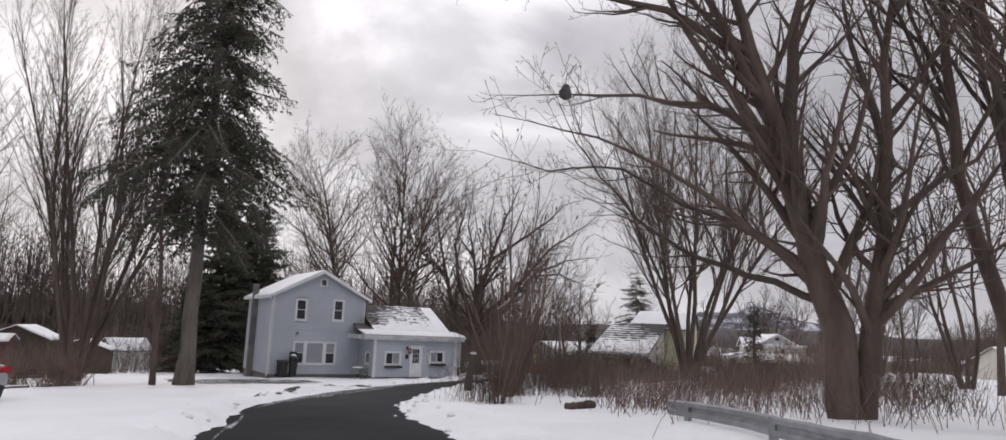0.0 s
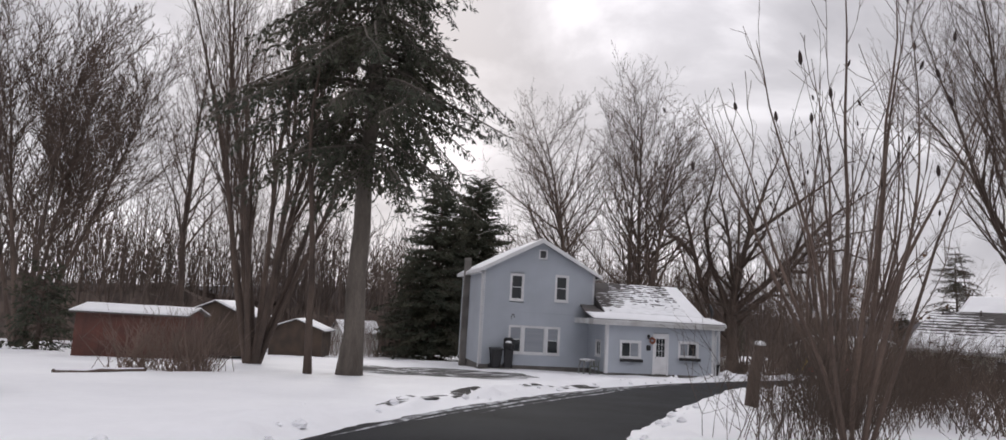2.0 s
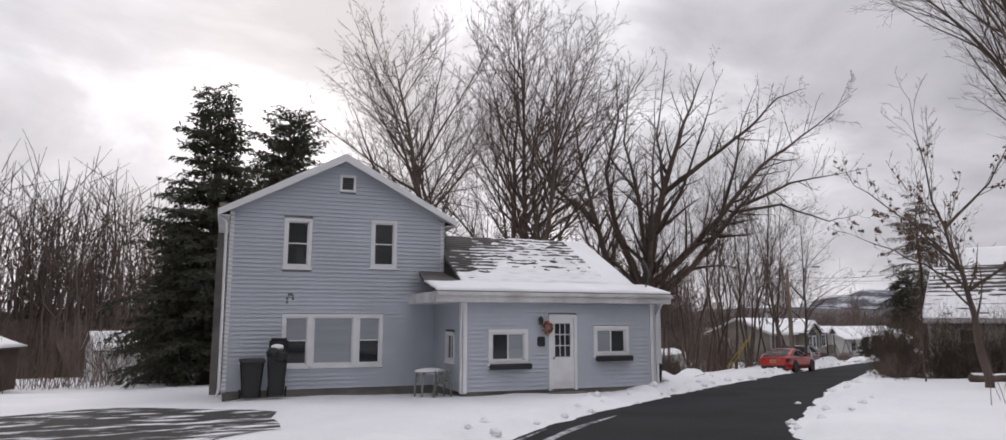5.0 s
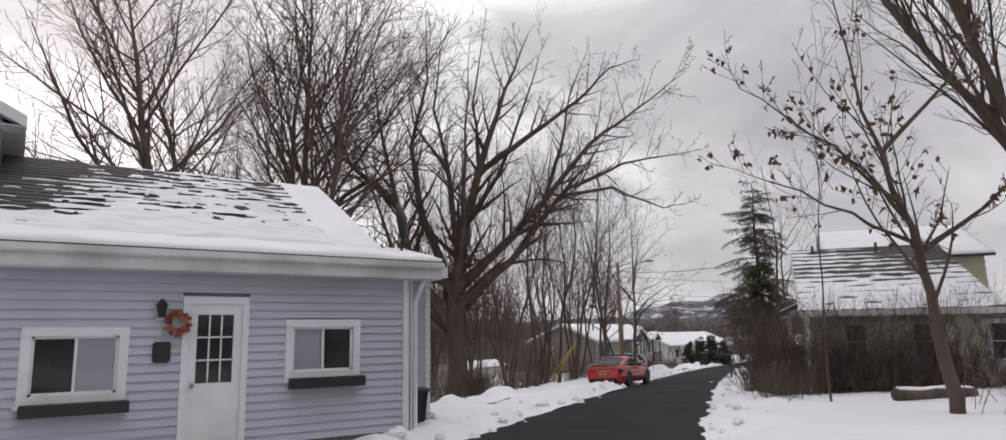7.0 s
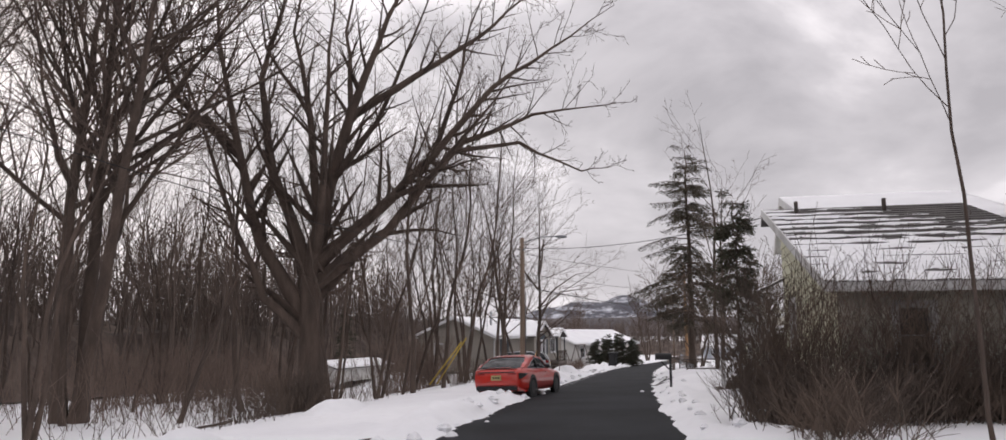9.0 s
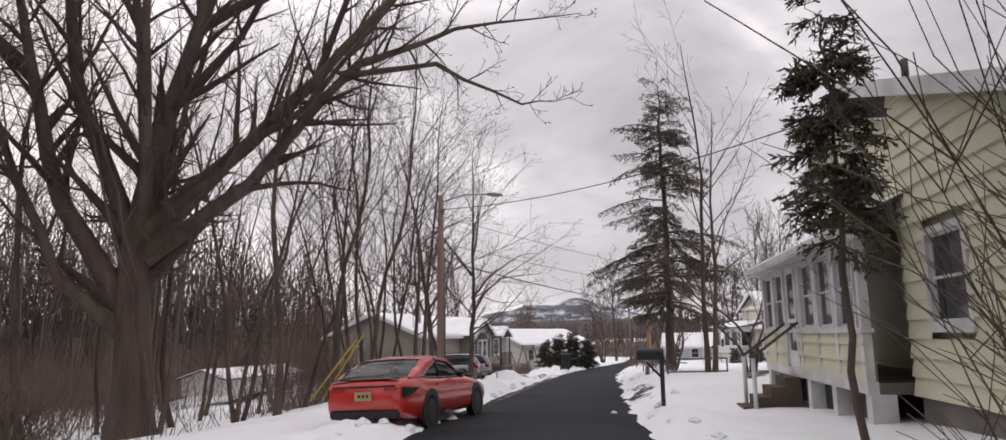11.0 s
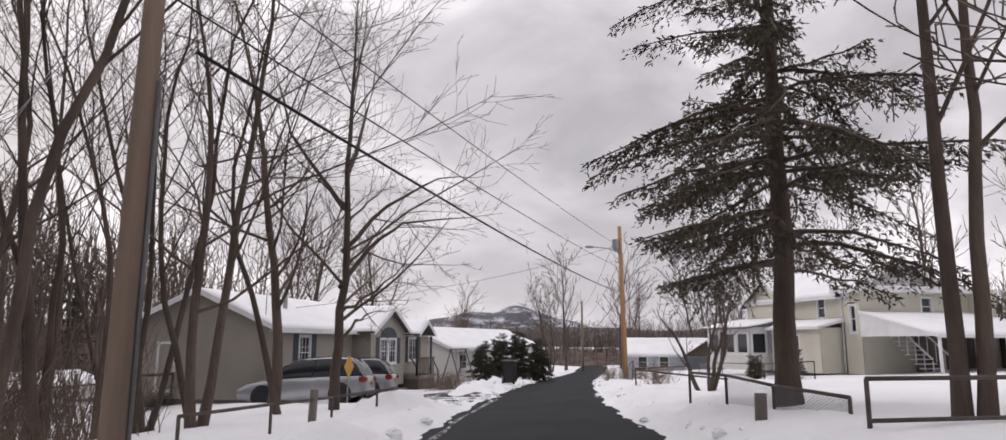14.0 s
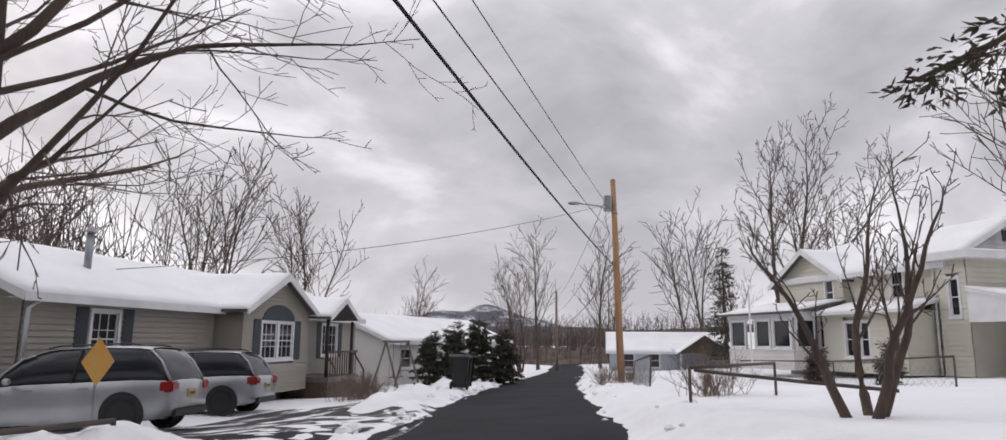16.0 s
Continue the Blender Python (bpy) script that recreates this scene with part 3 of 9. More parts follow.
def snow_sheet(name, a, b, c, d, thick, mat, parent, seed=0, bare=None, nx=40, ny=16, label=""):
    """Snow lying on a roof slope with corners a, b (eave) and c, d (ridge, above b and a). bare(s, t) in 0..1 tells where it has melted off."""
    a, b, c, d = (Vector(q) for q in (a, b, c, d))
    nrm = (b - a).cross(d - a).normalized()
    if nrm.z < 0:
        nrm = -nrm
    v, f, keep = [], [], []
    for j in range(ny + 1):
        for i in range(nx + 1):
            s, t = i / nx, j / ny
            p = (a * (1 - s) + b * s) * (1 - t) + (d * (1 - s) + c * s) * t
            lack = bare(s, t) if bare else 0.0
            h = thick * (1 - min(1.0, lack * 1.6)) * (0.8 + 0.4 * noise.noise((p.x * 1.3, p.y * 1.3, seed)))
            edge = min(s * nx, (1 - s) * nx, t * ny, (1 - t) * ny, 1.0)
            h = max(0.0, h) * (0.5 + 0.5 * edge)
            keep.append(lack < 0.62)
            v.append(tuple(p + nrm * (h + 0.004)))
    for j in range(ny):
        for i in range(nx):
            q = [j * (nx + 1) + i, j * (nx + 1) + i + 1, (j + 1) * (nx + 1) + i + 1, (j + 1) * (nx + 1) + i]
            if sum(keep[k] for k in q) >= 3:
                f.append(tuple(q))
    # a skirt down to the roof along the outer rim
    rim = [i for i in range(nx + 1)] + [j * (nx + 1) + nx for j in range(1, ny + 1)] + [ny * (nx + 1) + i for i in range(nx - 1, -1, -1)] + [j * (nx + 1) for j in range(ny - 1, 0, -1)]
    base = len(v)
    for k in rim:
        p = Vector(v[k])
        v.append(tuple(p - nrm * (thick * 0.75)))
    for q in range(len(rim)):
        q2 = (q + 1) % len(rim)
        if keep[rim[q]] and keep[rim[q2]]:
            f.append((rim[q], base + q, base + q2, rim[q2]))
    return mesh_object(name, v, f, mat, parent, label, smooth=True)


def shingle_rows(parent, a, b, c, d, mat, rows, cols, seed=0):
    """Courses of shingle tabs on a roof slope, each tab a thin wedge; one mesh."""
    rnd = random.Random(seed)
    a, b, c, d = (Vector(q) for q in (a, b, c, d))
    nrm = (b - a).cross(d - a).normalized()
    if nrm.z < 0:
        nrm = -nrm
    v, f = [], []
    for j in range(rows):
        t0, t1 = j / rows, (j + 1.0) / rows
        for i in range(cols + 1):
            s0 = max(0.0, (i - 0.5 * (j % 2)) / cols + 0.0012)
            s1 = min(1.0, (i + 1 - 0.5 * (j % 2)) / cols - 0.0012)
            if s1 <= s0:
                continue
            h = 0.012 + 0.006 * rnd.random()
            def at(s, t, k):
                return tuple((a * (1 - s) + b * s) * (1 - t) + (d * (1 - s) + c * s) * t + nrm * k)
            base = len(v)
            v += [at(s0, t0, h), at(s1, t0, h), at(s1, t1, 0.001), at(s0, t1, 0.001), at(s0, t0, 0.0), at(s1, t0, 0.0)]
            f += [(base, base + 1, base + 2, base + 3), (base + 4, base + 5, base + 1, base)]
    return tagged(mesh_object("shingles", v, f, mat, parent), kind="stuff")


# ---- the blue-grey house ----
def pot(parent, x0, x1, z, wall, name="flower_box"):
    bm = bmesh.new()
    add_box(bm, x0, x1, -0.24, -0.04, z, z + 0.15)
    bmesh.ops.bevel(bm, geom=bm.edges[:], offset=0.012, segments=1, affect="EDGES")
    ob = part(name, bm, black_plastic, parent, "black plastic flower box")
    ob.matrix_local = wall
    return ob


def blue_house():
    h = thing("house", Matrix.Identity(4), "two-storey blue-grey sided gable house with a low snowy side wing", "house")
    zb = -0.35
    x0, x1, yf, yb = -6.1, 0.25, 2.78, 9.6
    eave, apex, xm = 5.35, 7.05, -2.93
    front = local_frame((x0, yf), (x1, yf))
    cuts = [(1.48, 2.28, 3.68, 5.17), (4.04, 4.84, 3.75, 5.24), (1.54, 4.46, 0.83, 2.36), (3.05, 3.53, 6.05, 6.58)]
    siding(h, "front_wall", (x0, yf), (x1, yf), 0.22, [(0, eave), (0.5, apex), (1, eave)], blue_siding, course=0.12, cuts=cuts, single=True)
    siding(h, "side_wall", (x0, yb), (x0, yf), 0.22, [(0, eave), (1, eave)], blue_siding)
    siding(h, "side_wall", (x1, yf), (x1, yb), 0.22, [(0, eave), (1, eave)], blue_siding)
    siding(h, "back_wall", (x1, yb), (x0, yb), 0.22, [(0, eave), (0.5, apex), (1, eave)], blue_siding)
    box("foundation", x0 + 0.03, x1 - 0.03, yf + 0.03, yb - 0.03, zb, 0.22, concrete, h)
    for c0, c1, a, b in cuts[:2]:
        window(h, front, c0, c1, a, b, 0.10, "hung", pane=[pane_dark, pane_dark])
    w = window(h, front, 1.54, 2.34, 0.83, 2.36, 0.09, "hung", pane=[pane_dark, pane_blind])
    window(h, front, 2.34, 3.66, 0.83, 2.36, 0.09, "fixed", pane=pane_blind)
    window(h, front, 3.66, 4.46, 0.83, 2.36, 0.09, "hung", pane=[pane_dark, pane_blind])
    v = new("vent")
    v.parent = h
    v.matrix_local = front
    bm = bmesh.new()
    for a, b, c, d in ((3.05, 3.53, 6.51, 6.58), (3.05, 3.53, 6.05, 6.12), (3.05, 3.12, 6.12, 6.51), (3.46, 3.53, 6.12, 6.51)):
        add_box(bm, a, b, -0.03, 0.05, c, d)
    part("frame", bm, white_paint, v)
    for i in range(7):
        bm = bmesh.new()
        add_box(bm, 3.12, 3.46, -0.02, 0.03, -0.012, 0.012, Matrix.Translation((0, 0.02, 6.15 + i * 0.055)) @ pose(0, 0, 0, 35))
        part("slat", bm, grey_plastic, v)
    box("backing", x0 + 3.1, x0 + 3.48, yf + 0.07, yf + 0.09, 6.1, 6.54, black_plastic, h)
    # corner boards
    for cx in (x0, x1):
        bm = bmesh.new()
        s = 1 if cx == x0 else -1
        add_box(bm, min(cx - 0.02 * s, cx + 0.11 * s), max(cx - 0.02 * s, cx + 0.11 * s), yf - 0.025, yf + 0.0, 0.2, eave - 0.05)
        add_box(bm, min(cx - 0.025 * s, cx), max(cx - 0.025 * s, cx), yf - 0.025, yf + 0.11, 0.2, eave - 0.05)
        part("corner_board", bm, white_paint, h)
    # roof
    ov, fo = 0.32, 0.34
    sl = (apex - eave) / (x1 - xm)
    for sgn, xe in ((-1, x0), (1, x1)):
        xo = xe + sgn * ov
        zo = eave - sl * ov + 0.10
        za = apex + 0.10
        y0, y1 = yf - fo, yb + fo
        slab("roof", [(xo, y0, zo), (xm, y0, za), (xm, y1, za), (xo, y1, zo)] if sgn < 0 else [(xm, y0, za), (xo, y0, zo), (xo, y1, zo), (xm, y1, za)], 0.10, shingles, h)
        snow_sheet("roof_snow", (xo, y0 + 0.05, zo), (xo, y1 - 0.05, zo), (xm, y1 - 0.05, za), (xm, y0 + 0.05, za), 0.07, clean_snow, h, 2, nx=30, ny=14)
        # rake board and soffit
        prism("rake_board", [(xo, zo + 0.02), (xm, za + 0.02), (xm, za - 0.22), (xo, zo - 0.17)], 1, y0 - 0.03, y0, white_paint, h)
        slab("soffit", [(xo, y0, zo - 0.115), (xm, y0, za - 0.115), (xm, yf - 0.02, za - 0.115), (xo, yf - 0.02, zo - 0.115)], 0.02, grey_white, h)
        box("fascia", min(xo, xo + sgn * 0.025), max(xo, xo + sgn * 0.025), y0, y1, zo - 0.17, zo + 0.02, white_paint, h)
        slab("eave_soffit", [(xo, y0, zo - 0.15), (xe, y0, zo - 0.15), (xe, y1, zo - 0.15), (xo, y1, zo - 0.15)], 0.02, grey_white, h)
    tube("downspout", [(x0 - 0.30, yf - 0.05, 5.2), (x0 - 0.1, yf - 0.05, 4.95), (x0 - 0.07, yf - 0.06, 0.3), (x0 - 0.12, yf - 0.25, 0.1)], 0.04, white_paint, h, 6)
    # chimney on the far side wall
    bm = bmesh.new()
    add_box(bm, x0 - 0.38, x0 - 0.02, 6.8, 7.15, zb, 6.15)
    part("chimney", bm, concrete, h)
    box("trim_band", x0 + 0.12, x1 - 0.12, yf - 0.018, yf + 0.0, 3.05, 3.08, blue_siding, h)
    # traces of an old sign on the boards
    for i, (a, b) in enumerate(((1.62, 1.68), (1.78, 1.84), (1.66, 1.80))):
        box("bracket", x0 + a, x0 + b, yf - 0.03, yf, 2.66 + 0.09 * i, 2.86 + 0.05 * i, grey_plastic, h)

    # the wing: enclosed porch in front, steeper roof behind
    pf = local_frame((0, 0), (6.1, 0))
    top = 2.75
    pc = [(0.75, 1.95, 0.96, 1.93), (2.60, 3.50, 0.2, 2.35), (4.05, 5.24, 1.12, 2.02)]
    siding(h, "porch_wall", (0, 0), (6.1, 0), 0.24, [(0, top), (1, top)], blue_siding, course=0.12, cuts=pc, single=True)
    siding(h, "porch_side_wall", (0, yf), (0, 0), 0.24, [(0, 3.0), (1, top)], blue_siding, course=0.12, cuts=[(1.25, 2.1, 0.98, 1.86)], single=True)
    siding(h, "porch_side_wall", (6.1, 0), (6.1, 1.1), 0.24, [(0, top), (1, 2.9)], blue_siding, course=0.12, single=True)
    box("foundation", 0.04, 6.06, 0.04, yf, -0.45, 0.24, concrete, h)
    ew = local_frame((6.1, 1.1), (7.08, 1.1))
    siding(h, "extension_wall", (6.1, 1.1), (7.08, 1.1), 0.1, [(0, 2.87), (1, 2.87)], blue_siding, course=0.12, cuts=[(0.15, 0.66, 1.27, 1.95)], single=True)
    siding(h, "extension_wall", (7.08, 1.1), (7.08, 8.0), 0.1, [(0, 2.87), (1, 2.87)], blue_siding, course=0.12, single=True)
    box("foundation", 6.12, 7.06, 1.14, 7.9, -0.6, 0.1, concrete, h)
    window(h, ew, 0.15, 0.66, 1.27, 1.95, 0.06, "slide", bars=(1, 1))
    window(h, pf, 0.75, 1.95, 0.96, 1.93, 0.115, "slide", pane=[pane_dark, pane_blind])
    window(h, pf, 4.05, 5.24, 1.12, 2.02, 0.115, "slide", pane=[pane_blind, pane_dark])
    window(h, local_frame((0, yf), (0, 0)), 1.25, 2.1, 0.98, 1.86, 0.09, "slide")
    pot(h, 0.78, 1.98, 0.83, pf)
    pot(h, 4.10, 5.26, 1.00, pf)
    # front door
    d = new("front_door")
    d.parent = h
    d.matrix_local = pf @ Matrix.Translation((2.60, 0, 0.005)) @ Matrix.Diagonal((0.88, 1, 0.975, 1)) @ Matrix.Translation((-2.56, 0, 0))
    d["label"] = "white nine-light front door"
    bm = bmesh.new()
    for a, b, c, e in ((2.56, 3.58, 2.29, 2.40), (2.56, 2.66, 0.2, 2.29), (3.48, 3.58, 0.2, 2.29)):
        add_box(bm, a, b, -0.04, 0.06, c, e)
    part("casing", bm, white_paint, d)
    bm = bmesh.new()
    for a, b, c, e in ((2.66, 3.48, 2.14, 2.29), (2.66, 3.48, 0.24, 1.16), (2.66, 2.79, 1.16, 2.14), (3.35, 3.48, 1.16, 2.14)):
        add_box(bm, a, b, 0.0, 0.045, c, e)
    for i in (1, 2):
        x = 2.79 + i * 0.56 / 3
        add_box(bm, x - 0.012, x + 0.012, 0.004, 0.04, 1.16, 2.14)
        z = 1.16 + i * 0.98 / 3
        add_box(bm, 2.79, 3.35, 0.004, 0.04, z - 0.012, z + 0.012)
    add_box(bm, 2.76, 3.38, -0.006, 0.0, 0.36, 1.02)
    part("leaf", bm, white_paint, d)
    for i in range(3):
        for j in range(3):
            bm = bmesh.new()
            add_box(bm, 2.802 + i * 0.187, 2.802 + i * 0.187 + 0.163, 0.016, 0.024, 1.172 + j * 0.3267, 1.172 + j * 0.3267 + 0.303)
            part("pane", bm, pane_dark, d)
    bm = bmesh.new()
    bmesh.ops.create_uvsphere(bm, u_segments=12, v_segments=8, radius=0.035, matrix=Matrix.Translation((2.73, -0.06, 1.13)))
    part("knob", bm, steel, d, smooth=True)
    box("step", 2.5, 3.65, -0.42, -0.005, -0.25, 0.16, concrete, h)
    # porch posts and downspout
    for x in (0.0, 6.1):
        bm = bmesh.new()
        s = 1 if x == 0 else -1
        add_box(bm, min(x - 0.02 * s, x + 0.11 * s), max(x - 0.02 * s, x + 0.12 * s), -0.055, 0.0, 0.2, top)
        add_box(bm, min(x - 0.055 * s, x), max(x - 0.055 * s, x), -0.055, 0.11, 0.2, top)
        part("corner_board", bm, white_paint, h)
    box("corner_board", 7.01, 7.11, 1.07, 1.095, 0.1, 2.87, white_paint, h)
    tube("downspout", [(6.35, -0.32, 2.80), (6.28, -0.20, 2.62), (6.2, -0.08, 2.3), (6.2, -0.07, 0.2), (6.3, -0.25, 0.02)], 0.045, white_paint, h, 6)
    # roofs of the wing
    ex0, ex1, ye, ze = -0.84, 6.55, -0.36, 2.98
    yk, zk = 0.95, 3.28
    yr, zr = 4.35, 5.05
    slab("porch_roof", [(ex0, ye, ze), (ex1, ye, ze), (ex1, yk, zk), (ex0, yk, zk)], 0.07, shingles, h)
    slab("porch_roof", [(ex0, yk, zk), (0.26, yk, zk), (0.26, yf, zk + 0.42), (ex0 + 0.3, yf, zk + 0.42)], 0.07, shingles, h)
    slab("wing_roof", [(0.26, yk, zk), (6.05, yk, zk), (6.05, yr, zr), (0.26, yr, zr)], 0.07, shingles, h)
    slab("wing_roof", [(0.26, yr, zr), (6.05, yr, zr), (6.05, 7.8, 3.28), (0.26, 7.8, 3.28)], 0.07, shingles, h)
    prism("gable_wall", [(yk, 2.8), (7.8, 2.8), (yr, zr - 0.1)], 0, 5.85, 5.95, blue_siding, h)
    slab("extension_roof", [(6.05, 0.70, 3.02), (7.25, 0.70, 3.02), (7.25, 4.5, 3.42), (6.05, 4.5, 3.42)], 0.07, shingles, h)
    slab("extension_roof", [(6.05, 4.5, 3.42), (7.25, 4.5, 3.42), (7.25, 8.3, 3.02), (6.05, 8.3, 3.02)], 0.07, shingles, h)
    shingle_rows(h, (0.27, yk, zk), (6.05, yk, zk), (6.05, yr, zr), (0.27, yr, zr), shingles, 22, 30, 3)

    def bare(s, t):
        row = 0.26 * math.cos(2 * math.pi * t * 15)
        q = noise.noise((s * 2.6, t * 3.0, 5.0)) * 0.45 + noise.noise((s * 15.0, t * 34.0, 2.0)) * 0.95
        side = max(0.0, 1 - s / 0.26)
        if s > 0.84:
            return 0.1
        return 0.37 + q * 0.8 + row + side * 0.75 + (t - 0.45) * 0.70 - (0.6 if t < 0.18 else 0)
    snow_sheet("roof_snow", (0.28, yk - 0.06, zk), (6.05, yk - 0.06, zk), (6.05, yr, zr), (0.28, yr, zr), 0.05, clean_snow, h, 3, bare, 200, 110)
    snow_sheet("roof_snow", (ex0, ye, ze), (ex1, ye, ze), (ex1, yk + 0.05, zk), (ex0, yk + 0.05, zk), 0.085, clean_snow, h, 4, None, 60, 8)
    snow_sheet("roof_snow", (6.1, 0.72, 3.02), (7.23, 0.72, 3.02), (7.23, 4.5, 3.42), (6.1, 4.5, 3.42), 0.07, clean_snow, h, 5, None, 20, 14)
    # fascia, gutter, soffit
    box("fascia", ex0, ex1, ye + 0.0, ye + 0.03, ze - 0.30, ze - 0.065, grey_white, h)
    bm = bmesh.new()
    add_box(bm, ex0, ex1, ye - 0.10, ye - 0.005, ze - 0.14, ze - 0.03)
    bmesh.ops.bevel(bm, geom=[e for e in bm.edges if abs(e.verts[0].co.x - e.verts[1].co.x) > 1], offset=0.025, segments=2, affect="EDGES")
    part("gutter", bm, grey_white, h)
    box("soffit", ex0, ex1, ye + 0.03, 0.0, ze - 0.31, ze - 0.295, grey_white, h)
    box("soffit", ex0, -0.03, 0.0, yf, ze - 0.31, ze - 0.295, grey_white, h)
    box("fascia", ex0 - 0.02, ex0, ye, yf, ze - 0.30, ze - 0.02, grey_white, h)
    box("fascia", 6.14, 7.27, 0.68, 0.70, 2.80, 3.0, grey_white, h)
    box("fascia", 7.25, 7.27, 0.70, 8.3, 2.80, 3.0, grey_white, h)
    box("soffit", 6.14, 7.25, 0.70, 1.08, 2.80, 2.815, grey_white, h)
    box("soffit", 7.11, 7.25, 1.08, 8.3, 2.80, 2.815, grey_white, h)
    # small fittings
    l = new("porch_lamp")
    l.parent = h
    l.matrix_local = pf
    bm = bmesh.new()
    add_box(bm, 2.26, 2.36, -0.02, 0.0, 2.02, 2.26)
    part("backplate", bm, white_paint, l)
    bm = bmesh.new()
    bmesh.ops.create_cone(bm, cap_ends=True, segments=6, radius1=0.05, radius2=0.075, depth=0.16, matrix=Matrix.Translation((2.31, -0.12, 2.13)))
    part("lantern", bm, black_plastic, l)
    bm = bmesh.new()
    bmesh.ops.create_cone(bm, cap_ends=True, segments=6, radius1=0.09, radius2=0.015, depth=0.09, matrix=Matrix.Translation((2.31, -0.12, 2.255)))
    part("cap", bm, black_plastic, l)
    bm = bmesh.new()
    add_box(bm, 2.24, 2.46, -0.09, 0.0, 1.44, 1.72)
    bmesh.ops.bevel(bm, geom=bm.edges[:], offset=0.02, segments=2, affect="EDGES")
    ob = part("letter_box", bm, black_plastic, h)
    ob.matrix_local = pf
    return h


blue_house()


def wreath(x, y, z):
    rnd = random.Random(4)
    v, f = [], []
    for i in range(90):
        a = rnd.random() * 2 * math.pi
        r = 0.13 + 0.045 * rnd.uniform(-1, 1)
        c = Vector((x + math.cos(a) * r, y - 0.03 - 0.03 * rnd.random(), z + math.sin(a) * r))
        q = Euler((rnd.random() * 6, rnd.random() * 6, rnd.random() * 6)).to_matrix()
        b = len(v)
        for k in range(5):
            t = k / 5 * 2 * math.pi
            v.append(tuple(c + q @ Vector((math.cos(t) * 0.035, math.sin(t) * 0.035, 0.008 * (k % 2)))))
        f.append((b, b + 1, b + 2, b + 3, b + 4))
    ob = mesh_object("wreath", v, f, wreath_mat)
    tagged(ob, "orange artificial flower wreath hung beside the front door", "wreath")


wreath(2.52, -0.06, 1.97)


def dish():
    t = thing("satellite_dish", pose(6.2, 0.45, 3.16), "dark grey satellite dish on a bent mast on the porch roof", "satellite dish")
    tube("mast", [(0, 0, -0.05), (0, 0, 0.25), (0.05, -0.05, 0.5)], 0.025, black_plastic, t, 8)
    v, f = [], []
    rings, seg = 6, 24
    for i in range(rings + 1):
        for k in range(seg):
            a = 2 * math.pi * k / seg
            r = i / rings
            v.append((0.24 * r * math.cos(a), 0.10 * r * r, 0.36 * r * math.sin(a)))
    for i in range(rings):
        for k in range(seg):
            k2 = (k + 1) % seg
            f.append((i * seg + k, i * seg + k2, (i + 1) * seg + k2, (i + 1) * seg + k))
    off = len(v)
    v += [(p[0], p[1] + 0.02, p[2]) for p in v]
    f += [tuple(off + i for i in reversed(q)) for q in f]
    d = mesh_object("dish", v, f, black_plastic, t, smooth=True)
    d.matrix_local = pose(0.06, -0.08, 0.58, -10, 0, 48)
    tube("feed_arm", [(0.06, -0.08, 0.30), (0.30, 0.2, 0.48)], 0.012, black_plastic, t, 6)


dish()


